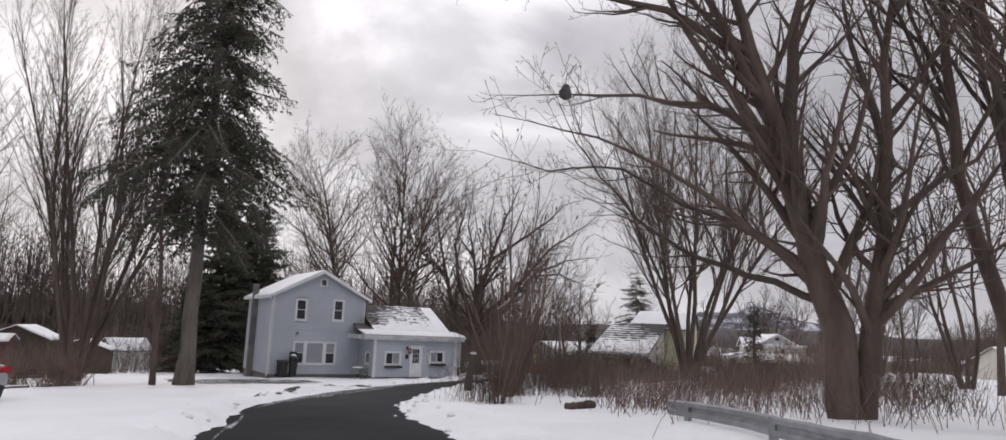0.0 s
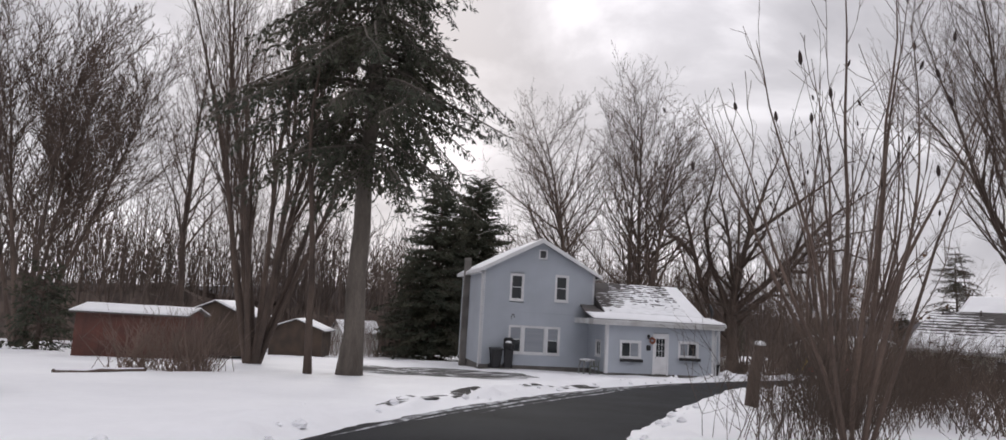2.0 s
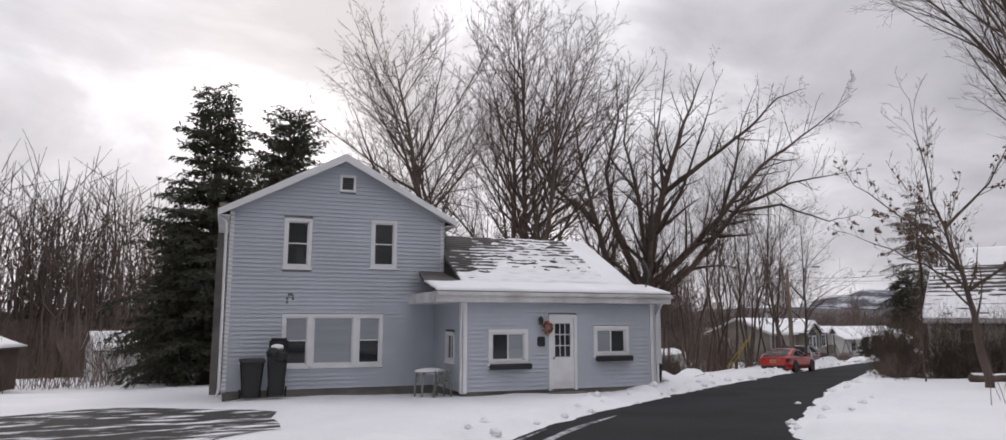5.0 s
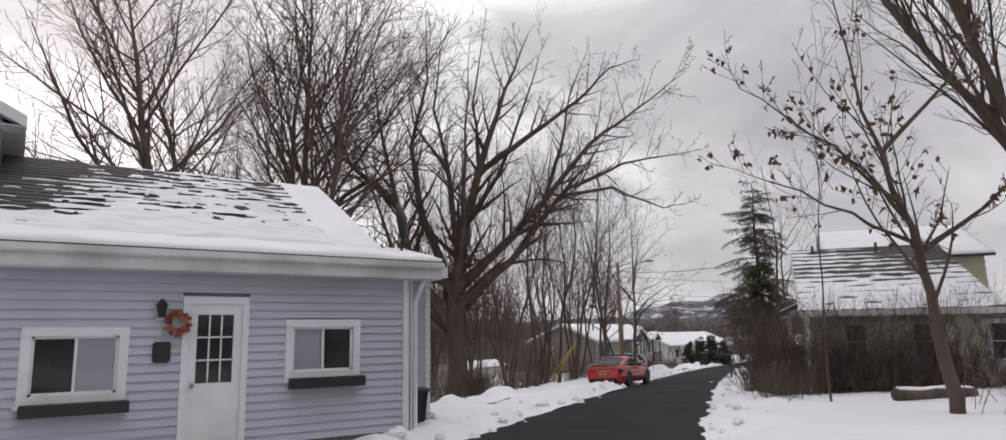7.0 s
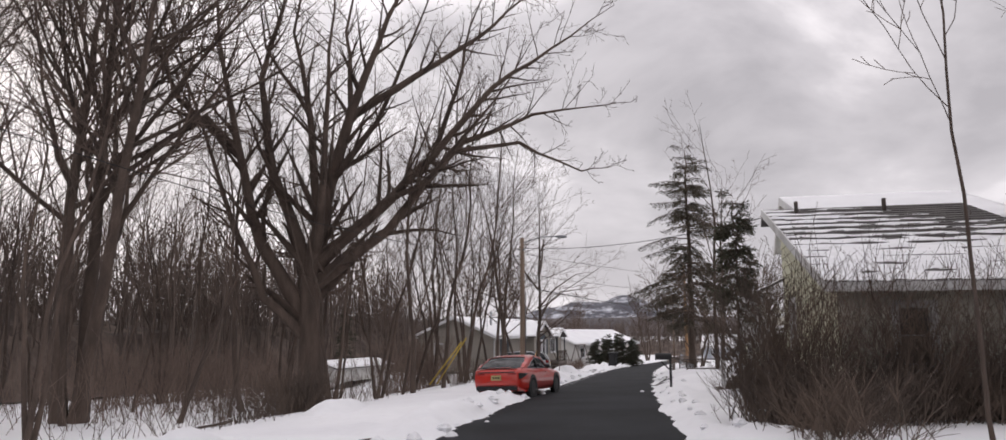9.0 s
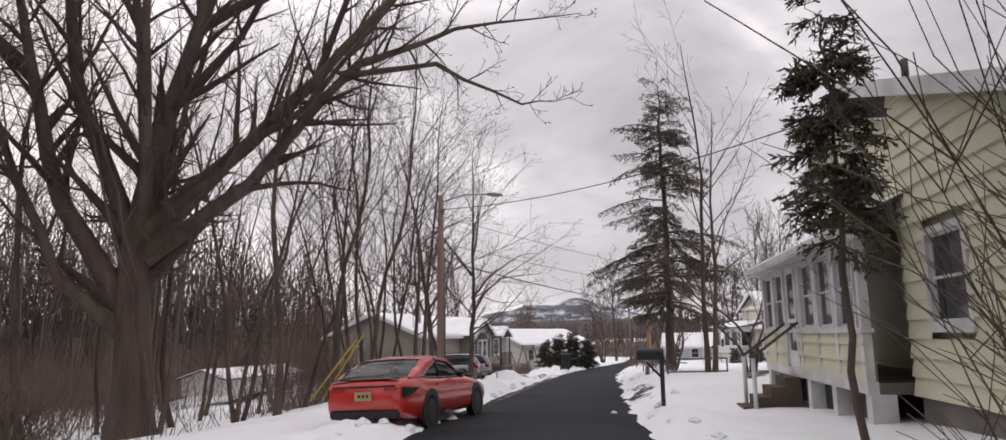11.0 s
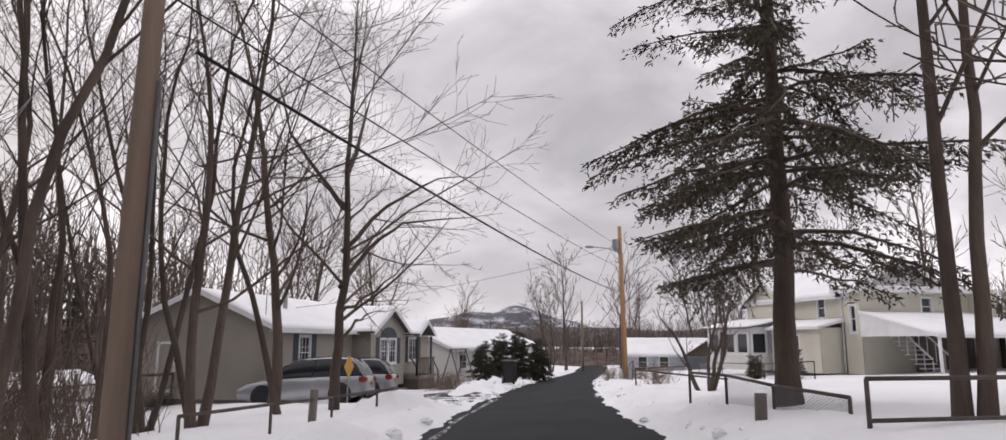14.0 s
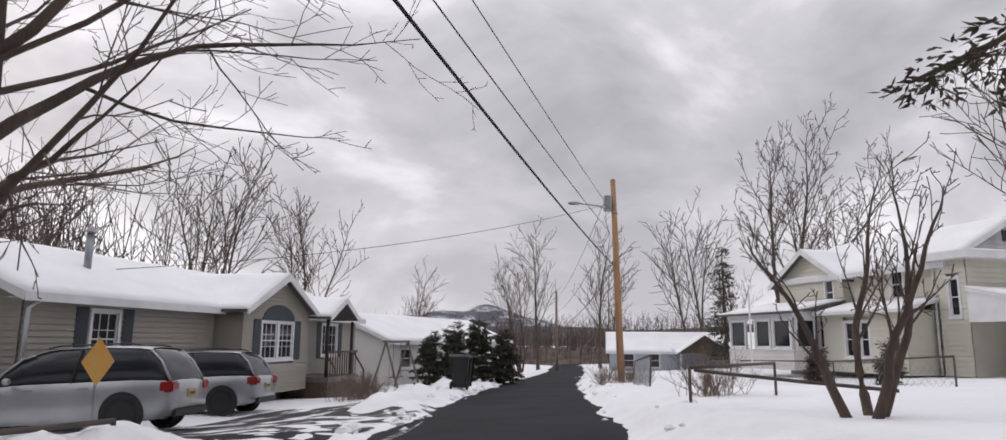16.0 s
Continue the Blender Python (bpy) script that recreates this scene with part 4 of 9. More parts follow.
def bin_cart(m, label, mat=black_plastic, snow_top=False):
    t = thing("wheeled_bin", m, label, "bin")
    v, f = [], []
    rows = [(0.0, 0.21, 0.24), (0.12, 0.22, 0.25), (0.85, 0.28, 0.31), (0.92, 0.30, 0.33)]
    for z, a, b in rows:
        for sx, sy in ((-1, -1), (1, -1), (1, 1), (-1, 1)):
            for dx, dy in ((0.85, 1.0), (1.0, 0.85)) if sx * sy > 0 else ((1.0, 0.85), (0.85, 1.0)):
                v.append((sx * a * dx, sy * b * dy, z + 0.06))
    n = 8
    for i in range(len(rows) - 1):
        for k in range(n):
            f.append((i * n + k, i * n + (k + 1) % n, (i + 1) * n + (k + 1) % n, (i + 1) * n + k))
    f.append(tuple(range(n))[::-1])
    f.append(tuple((len(rows) - 1) * n + k for k in range(n)))
    mesh_object("body", v, f, mat, t)
    if snow_top:
        bm = bmesh.new()
        add_box(bm, -0.29, 0.29, 0.29, 0.36, 0.93, 1.36)
        bmesh.ops.bevel(bm, geom=bm.edges[:], offset=0.06, segments=3, affect="EDGES")
        part("open_lid", bm, mat, t)
        for k, (x, y, z, r) in enumerate(((-0.06, -0.08, 0.98, 0.24), (0.12, -0.20, 0.96, 0.19), (0.0, 0.1, 1.02, 0.18))):
            bm = bmesh.new()
            bmesh.ops.create_icosphere(bm, subdivisions=3, radius=r, matrix=Matrix.Translation((x, y, z)) @ Matrix.Diagonal((1.1, 1.0, 0.8, 1)))
            for q in bm.verts:
                q.co += q.normal * 0.05 * noise.noise((q.co.x * 9, q.co.y * 9, q.co.z * 9 + k))
            part("rubbish_bag", bm, mat, t, "black plastic bag", smooth=True)
    else:
        prism("lid", [(-0.36, 0.985), (0.34, 0.985), (0.36, 1.02), (0.2, 1.09), (-0.3, 1.07), (-0.36, 1.02)], 0, -0.31, 0.31, mat, t)
    for s in (-1, 1):
        bm = bmesh.new()
        bmesh.ops.create_cone(bm, cap_ends=True, segments=16, radius1=0.12, radius2=0.12, depth=0.05, matrix=Matrix.Translation((s * 0.26, 0.26, 0.12)) @ pose(0, 0, 0, 0, 90))
        part("wheel", bm, rubber, t)
    tube("handle", [(-0.24, 0.34, 1.0), (-0.24, 0.42, 1.02), (0.24, 0.42, 1.02), (0.24, 0.34, 1.0)], 0.016, mat, t, 6)
    if snow_top:
        bm = bmesh.new()
        bmesh.ops.create_icosphere(bm, subdivisions=2, radius=0.2, matrix=Matrix.Translation((-0.02, -0.04, 1.15)) @ Matrix.Diagonal((1.0, 0.9, 0.4, 1)))
        part("snow_cap", bm, clean_snow, t, "cap of snow", smooth=True)
    return t




# ---- trees ----
def bent(rnd, p, d, length, n, wander, lift):
    """A wandering line from p along d; lift bends it up (or, below zero, down)."""
    pts = [p.copy()]
    d = d.normalized()
    for i in range(n):
        d = (d + Vector((rnd.gauss(0, wander), rnd.gauss(0, wander), rnd.gauss(0, wander * 0.7) + lift))).normalized()
        pts.append(pts[-1] + d * (length / n))
    return pts


def branch_out(rnd, pts, radii, level, spec, store):
    """Grows side branches along a limb, level by level, into store[level]."""
    if level > spec["levels"]:
        return
    n = len(pts) - 1
    total = sum((pts[i + 1] - pts[i]).length for i in range(n))
    lo = spec["start"][level - 1]
    count = max(2, int(total * spec["per_m"][level - 1] + 0.5))
    for k in range(count):
        f = lo + (1 - lo) * (k + rnd.random()) / count
        i = min(n - 1, int(f * n))
        a = f * n - i
        p = pts[i].lerp(pts[i + 1], a)
        r = radii[i] * (1 - a) + radii[i + 1] * a
        axis = (pts[i + 1] - pts[i]).normalized()
        side = axis.cross(Vector((rnd.gauss(0, 1), rnd.gauss(0, 1), rnd.gauss(0, 1))))
        if side.length < 0.05:
            continue
        side.normalize()
        ang = radians(rnd.uniform(*spec["angle"][level - 1]))
        d = axis * math.cos(ang) + side * math.sin(ang)
        d.z += spec["up"][level - 1]
        length = spec["length"][level - 1] * total * (1.05 - 0.6 * f) * rnd.uniform(0.65, 1.15)
        r0 = max(spec["least"], min(r * 0.72, r * spec["thin"]))
        segs = spec["segs"][level - 1]
        line = bent(rnd, p, d, length, segs, spec["wander"][level - 1], spec["lift"][level - 1])
        rr = [max(spec["least"] * 0.8, r0 * (1 - 0.85 * j / segs)) for j in range(segs + 1)]
        store[level].append((line, rr))
        branch_out(rnd, line, rr, level + 1, spec, store)


BASE = dict(levels=3, start=(0.3, 0.2, 0.15), per_m=(1.6, 2.6, 3.2), angle=((25, 50), (28, 60), (25, 60)), up=(0.15, 0.1, 0.05), length=(0.5, 0.45, 0.45),
            thin=0.44, least=0.006, segs=(6, 4, 2), wander=(0.10, 0.14, 0.16), lift=(0.06, 0.05, 0.04))


def seed_heads(t, rnd, store, count):
    """Dark upright fruit cones at the ends of shoots."""
    ends = [(l[-1], (l[-1] - l[-2]).normalized()) for lv in (0, 1, 2) for l, _ in store.get(lv, [])]
    ends = [e for e in ends if e[0].z > 3.0]
    rnd.shuffle(ends)
    for p, d in ends[:count]:
        v, f = [], []
        d = (d * 0.5 + Vector((0, 0, 1))).normalized()
        L = rnd.uniform(0.10, 0.18)
        tube_data([p, p + d * L * 0.3, p + d * L * 0.7, p + d * L], [0.010, 0.027, 0.022, 0.005], 5, v, f, False)
        mesh_object("seed_head", v, f, seed_head, t)


def bare_tree(name, m, seed, height, radius, stems=1, lean=0.1, spread=0.35, wander=0.06, mat=None, twigs=None, label="", category="tree", group="", heads=0, arch=None, lines=None, **change):
    """A leafless tree: tapered stems with root flare as trunk, limbs as a part, fine twigs as the crown. lines: main stems of a given run."""
    rnd = random.Random(seed)
    spec = dict(BASE)
    spec.update(change)
    store = {i: [] for i in range(0, spec["levels"] + 1)}
    if lines:
        for pts, r in lines:
            pts = [Vector(p) for p in pts]
            fine = []
            for i in range(len(pts) - 1):
                for j in range(3):
                    fine.append(pts[i].lerp(pts[i + 1], j / 3) + Vector((rnd.gauss(0, 0.03), rnd.gauss(0, 0.03), rnd.gauss(0, 0.03))) * (1 if i + j else 0))
            fine.append(pts[-1])
            k = len(fine) - 1
            store[0].append((fine, [max(spec["least"], r * (1 - 0.96 * i / k) ** 1.15) for i in range(k + 1)]))
    else:
        for s in range(stems):
            a = 2 * math.pi * (s + rnd.random() * 0.6) / stems
            tilt = (lean if stems == 1 else spread * rnd.uniform(0.5, 1.1))
            d = Vector((math.cos(a) * tilt, math.sin(a) * tilt, 1))
            h = height * (1 if s == 0 else rnd.uniform(0.75, 1.0))
            off = Vector((math.cos(a), math.sin(a), 0)) * (0 if stems == 1 else radius * 0.9)
            line = bent(rnd, off + Vector((0, 0, -0.3)), d, h * 1.03 + 0.3, 12, wander, arch if arch is not None else 0.025 if stems > 1 else 0.02)
            r = radius * (1 if stems == 1 else 0.75)
            store[0].append((line, [r * (1.25 if i == 0 else 1.0) * (1 - 0.90 * i / 12) for i in range(13)]))
    for line, rr in list(store[0]):
        branch_out(rnd, line, rr, 1, spec, store)
    t = thing(name, m, label, category, group)
    seed_heads(t, rnd, store, heads)
    sides = (9, 5, 4, 3, 3)
    for k, (line, rr) in enumerate(store[0]):
        v, f = [], []
        tube_data(line, rr, sides[0], v, f, False)
        mesh_object("limb" if lines and k else "stem" if stems > 1 else "trunk", v, f, mat or bark, t, smooth=True)
    v, f = [], []
    for line, rr in store[1]:
        tube_data(line, rr, sides[1], v, f, False)
    if v:
        tagged(mesh_object("limb_frame", v, f, mat or bark, t, smooth=True), kind="stuff")
    v, f = [], []
    for lv in range(2, spec["levels"] + 1):
        for line, rr in store[lv]:
            tube_data(line, rr, 3, v, f, False)
    if v:
        tagged(mesh_object("crown", v, f, twigs or twig, t), kind="stuff")
    return t


def spruce(name, m, seed, height, radius, half, clear, mat, label, dense=1.0, droop=0.28, trunk_mat=None, open_low=0.0, leaf=1.0, hang=0.35, gaps=0.15, taper=0.85, slim=0.0, long_boughs=()):
    """A conifer: straight trunk, uneven boughs with side twigs, every twig clothed in small needle sprays."""
    rnd = random.Random(seed)
    t = thing(name, m, label, "tree")
    line = [Vector((rnd.gauss(0, 0.03), rnd.gauss(0, 0.03), -0.3 + (height + 0.3) * i / 14)) for i in range(15)]
    tube("trunk", line, [radius * (1.35 if i == 0 else 1.0) * (1 - 0.95 * i / 14) + 0.01 for i in range(15)], trunk_mat or bark, t, 10)
    bv, bf, nv, nf = [], [], [], []
    def bough(a, L, zb, rise, sag, bend, share, fine=1.0):
        pts = []
        for i in range(7):
            q = i / 6
            aa = a + bend * q * q
            pts.append(Vector((math.cos(aa) * L * q, math.sin(aa) * L * q, zb + L * (rise * q - sag * q * q * 1.5 + 0.22 * sag * q ** 4) + rnd.gauss(0, 0.02))))
        tube_data(pts, [max(0.006, 0.036 * (L / 3 + 0.3) * (1 - 0.8 * i / 6)) for i in range(7)], 4, bv, bf, False)
        low = open_low * max(0.0, 1 - share * 2.0)
        bare = 0.10 + 0.38 * low + 0.10 * rnd.random()
        count = max(3, int(L * 9.5 * dense / (leaf * fine)))
        for w in range(count):
            q = bare + (1.0 - bare) * (w + rnd.random()) / count
            i = min(5, int(q * 6))
            p = pts[i].lerp(pts[i + 1], q * 6 - i)
            out = (pts[i + 1] - pts[i]).normalized()
            side = Vector((-math.sin(a), math.cos(a), 0)) * (1 if w % 2 else -1)
            tl = (0.16 + 0.30 * L * (1.05 - q) * rnd.uniform(0.4, 1.1)) * (0.8 + 0.4 * rnd.random())
            tl = min(tl, 1.1)
            d = (out * rnd.uniform(0.45, 1.0) + side * rnd.uniform(0.3, 1.0) + Vector((0, 0, rnd.uniform(-1.4, 0.25) * hang))).normalized()
            e = p + d * tl + Vector((0, 0, -0.3 * hang * tl))
            if leaf < 1.4 and not slim:
                tube_data([p, e], [0.008, 0.004], 3, bv, bf, False)
            if rnd.random() < low * 0.55:
                continue
            for n in range(max(2, int(tl / (0.062 * leaf * fine ** 1.5)))):
                c0 = p.lerp(e, rnd.random() ** 0.8)
                sd = (d * 0.8 + Vector((rnd.gauss(0, 0.55), rnd.gauss(0, 0.55), rnd.gauss(-0.12, 0.4)))).normalized()
                ln = rnd.uniform(0.09, 0.22) * leaf * fine
                wd = rnd.uniform(0.016, 0.034) * leaf * fine * (1 - slim)
                ax = sd.cross(Vector((rnd.gauss(0, 1), rnd.gauss(0, 1), rnd.gauss(0, 1))))
                if ax.length < 0.05:
                    continue
                ax = ax.normalized() * wd
                mid = c0 + sd * ln * 0.45
                tip = c0 + sd * ln
                c = len(nv)
                nv.extend((tuple(c0), tuple(mid + ax), tuple(tip), tuple(mid - ax)))
                nf.append((c, c + 1, c + 2, c + 3))

    z = clear
    while z < height - 0.2:
        share = (z - clear) / (height - clear)
        reach = half * (1 - share) ** taper * min(1.0, 0.66 + 2.0 * share)
        k = rnd.randint(4, 7)
        start = rnd.random() * 6.28
        for b in range(k):
            if rnd.random() < gaps:
                continue
            a = start + 2 * math.pi * (b + rnd.uniform(-0.35, 0.35)) / k
            L = reach * rnd.uniform(0.5, 1.12) * (0.86 + 0.5 * noise.noise((math.cos(a) * 1.3, math.sin(a) * 1.3, z * 0.35 + seed))) + 0.15
            rise = rnd.uniform(-0.08, 0.16) + 0.55 * share ** 2
            sag = droop * rnd.uniform(0.6, 1.35)
            zb = z + rnd.uniform(-0.4, 0.4)
            bend = rnd.gauss(0, 0.28)
            bough(a, L, zb, rise, sag, bend, share)
        z += rnd.uniform(0.20, 0.42) * (1 + 0.5 * (height / 18)) / max(0.6, dense)
    for row in long_boughs:
        bough(*row, 0.5, 0.8)
    tagged(mesh_object("bough_frame", bv, bf, trunk_mat or bark, t), kind="stuff")
    tagged(mesh_object("foliage", nv, nf, mat, t), kind="stuff")
    return t


def stand(x, y, turn=0, size=1.0, sink=0.0):
    return pose(x, y, ground(x, y) - sink, 0, 0, turn) @ Matrix.Scale(size, 4)


# the tall spruce by the road and the slim trunk beside it
spruce("spruce_tree", stand(-13.05, -11.0), 11, 23.0, 0.36, 5.6, 6.8, needles, "tall dark spruce with drooping boughs and a bare lower trunk", 1.9, 0.40, light_bark, 0.3, 1.35, 1.0, taper=0.55, gaps=0.25)
bare_tree("slim_tree", stand(-14.35, -11.7), 12, 11, 0.13, lean=0.02, per_m=(0.8, 1.5, 1.5), start=(0.55, 0.2, 0.2), label="slim dark trunk with few bare branches beside a spruce")
# conifers behind the house
spruce("spruce_tree", stand(-6.9, 16.6), 13, 13.8, 0.25, 4.4, 0.6, needles, "dark green spruce standing behind the blue-grey house", 2.5, 0.16, leaf=1.5, gaps=0.02, taper=0.55)
spruce("spruce_tree", stand(-3.3, 21.5), 14, 14.6, 0.28, 4.8, 0.8, needles, "broad dark pine standing behind the blue-grey house", 2.5, 0.05, leaf=1.6, gaps=0.02, taper=0.42)
spruce("spruce_tree", stand(-8.4, 20.5), 15, 8.0, 0.25, 3.8, 0.4, needles, "low dark spruce at the edge of the woods", 1.9, 0.15, leaf=1.7, gaps=0.05)
# clumps and maples
CLUMP = dict(levels=3, stems=9, spread=0.30, wander=0.035, per_m=(1.5, 2.2, 2.6), start=(0.28, 0.15, 0.15), angle=((12, 30), (18, 40), (20, 45)), up=(0.25, 0.15, 0.1), length=(0.42, 0.42, 0.4))
bare_tree("maple_clump", stand(-17.0, -3.0), 21, 21, 0.18, label="many-stemmed bare maple clump at the yard's edge", **{**CLUMP, "stems": 11})
bare_tree("maple_clump", stand(23.4, -5.6), 22, 25, 0.27, label="tall many-stemmed bare maple spreading over the road", arch=-0.02, **{**CLUMP, "stems": 10, "spread": 0.34, "wander": 0.05, "per_m": (1.3, 1.9, 2.2), "length": (0.5, 0.45, 0.42), "angle": ((16, 42), (20, 45), (20, 48))})
bare_tree("maple_tree", stand(-31.0, 10.0), 23, 17, 0.20, label="bare vase-shaped maple at the edge of the yard", **{**CLUMP, "stems": 5, "spread": 0.34, "least": 0.016, "length": (0.6, 0.5, 0.45), "angle": ((20, 48), (20, 45), (20, 45))})
bare_tree("maple_tree", stand(-24.0, 16.0), 24, 20, 0.25, lean=0.03, label="bare tree behind the shed", per_m=(1.3, 1.9, 2.0))
# the big two-stemmed maple by the guard rail
bare_tree("maple_tree", stand(-3.4, -35.3, 0, 1.2), 25, 16, 0.36, label="large two-stemmed bare maple beside the guard rail",
          lines=[([(0, 0, -0.3), (-0.15, 0.1, 1.6), (-0.55, 0.4, 3.4), (-0.95, 0.65, 5.4), (-1.5, 1.0, 7.6), (-2.3, 1.4, 10), (-3.0, 1.7, 13)], 0.34),
                 ([(0.18, -0.12, -0.3), (0.4, -0.3, 1.8), (0.6, -0.5, 4.0), (0.75, -0.7, 8.0), (1.0, -1.0, 13)], 0.25),
                 ([(-0.75, 0.5, 4.4), (-0.7, 0.5, 6.5), (-0.3, 0.3, 9.0), (-0.2, 0.2, 12.0)], 0.19),
                 ([(-0.25, 0.15, 2.2), (-1.2, 0.8, 3.2), (-2.4, 1.6, 4.3), (-3.8, 2.5, 5.0), (-5.6, 3.5, 5.4)], 0.10),
                 ([(-0.9, 0.6, 5.2), (-2.2, 1.4, 5.7), (-3.8, 2.4, 5.9), (-5.6, 3.6, 5.8)], 0.085),
                 ([(-1.3, 0.9, 6.8), (-2.8, 1.8, 7.6), (-4.4, 2.7, 8.0), (-6.2, 3.8, 8.0)], 0.11),
                 ([(-0.3, 0.25, 2.6), (-0.5, 1.7, 3.5), (-0.9, 3.1, 4.2), (-2.4, 3.4, 4.8), (-4.2, 3.6, 4.5), (-5.6, 4.1, 4.8)], 0.08),
                 ([(-0.2, 0.15, 2.0), (-0.5, 1.7, 2.6), (-0.8, 3.0, 3.1), (-1.8, 3.1, 3.5), (-2.9, 3.1, 4.2), (-3.6, 3.4, 5.2), (-4.4, 3.7, 6.6)], 0.08),
                 ([(0.55, -0.45, 3.6), (1.8, -1.5, 4.8), (3.0, -2.6, 6.8)], 0.09),
                 ([(-1.0, 0.7, 5.6), (-2.4, 1.2, 8.0), (-4.0, 2.2, 9.6), (-5.6, 3.0, 10.4)], 0.10),
                 ([(-0.7, 0.5, 4.6), (-1.9, 1.4, 6.6), (-3.3, 2.0, 8.8), (-4.2, 2.6, 11.2)], 0.11),
                 ([(0.7, -0.6, 4.6), (0.2, -0.2, 7.0), (0.5, 0.2, 10.0)], 0.10),
                 ([(0.75, -0.7, 7.6), (2.0, -1.2, 9.4), (3.2, -2.0, 12.0)], 0.09),
                 ([(0.65, -0.55, 5.5), (1.8, -1.4, 7.5), (2.6, -2.2, 10)], 0.07)],
          per_m=(2.8, 3.2, 3.0), start=(0.2, 0.15, 0.1), thin=0.5, wander=(0.16, 0.2, 0.2), angle=((30, 65), (30, 65), (25, 60)), length=(0.30, 0.42, 0.42), least=0.005)
bare_tree("maple_tree", stand(-0.6, -38.2), 26, 17, 0.27, label="bare maple among brush", per_m=(1.7, 2.2, 2.2), stems=4, spread=0.26, thin=0.5)


def hornet_nest(x, y, z):
    bm = bmesh.new()
    bmesh.ops.create_icosphere(bm, subdivisions=3, radius=0.125, matrix=Matrix.Diagonal((0.95, 0.95, 1.2, 1)))
    for q in bm.verts:
        q.co += q.normal * (0.03 * noise.noise((q.co.x * 9, q.co.y * 9, q.co.z * 14)) + 0.012 * math.sin(q.co.z * 60))
    t = thing("hornet_nest", pose(x, y, z), "grey papery hornet nest hanging from a maple branch", "nest")
    part("comb", bm, nest_paper, t, smooth=True)
    tube("twig_tip", [(0, 0, 0.12), (0.03, 0.02, 0.35), (0.2, -0.06, 0.6)], [0.009, 0.010, 0.012], twig, t, 4)


hornet_nest(-10.4, -34.25, 7.95)
# trees behind the wing
BROOM = dict(levels=3, least=0.014, thin=0.6, per_m=(1.1, 1.6, 1.5), start=(0.28, 0.2, 0.15), angle=((30, 58), (28, 55), (24, 52)), up=(0.10, 0.10, 0.08), length=(0.55, 0.48, 0.44))
bare_tree("maple_tree", stand(5.4, 24.5), 31, 22.5, 0.31, label="tall bare tree behind the house", lean=0.03, **BROOM)
bare_tree("maple_tree", stand(13.4, 27.0), 32, 27, 0.38, label="tall bare three-stemmed tree behind the house", stems=3, spread=0.09, **BROOM)
bare_tree("maple_tree", stand(9.2, 33.0), 33, 24.0, 0.27, label="bare tree in the woods behind the house", lean=0.03, **BROOM)
spruce("spruce_tree", stand(-27.8, 4.0), 16, 4.2, 0.15, 2.6, 0.2, needles, "low dark evergreen beside the red shed", 1.6, 0.15, leaf=1.7, gaps=0.03, taper=0.6)
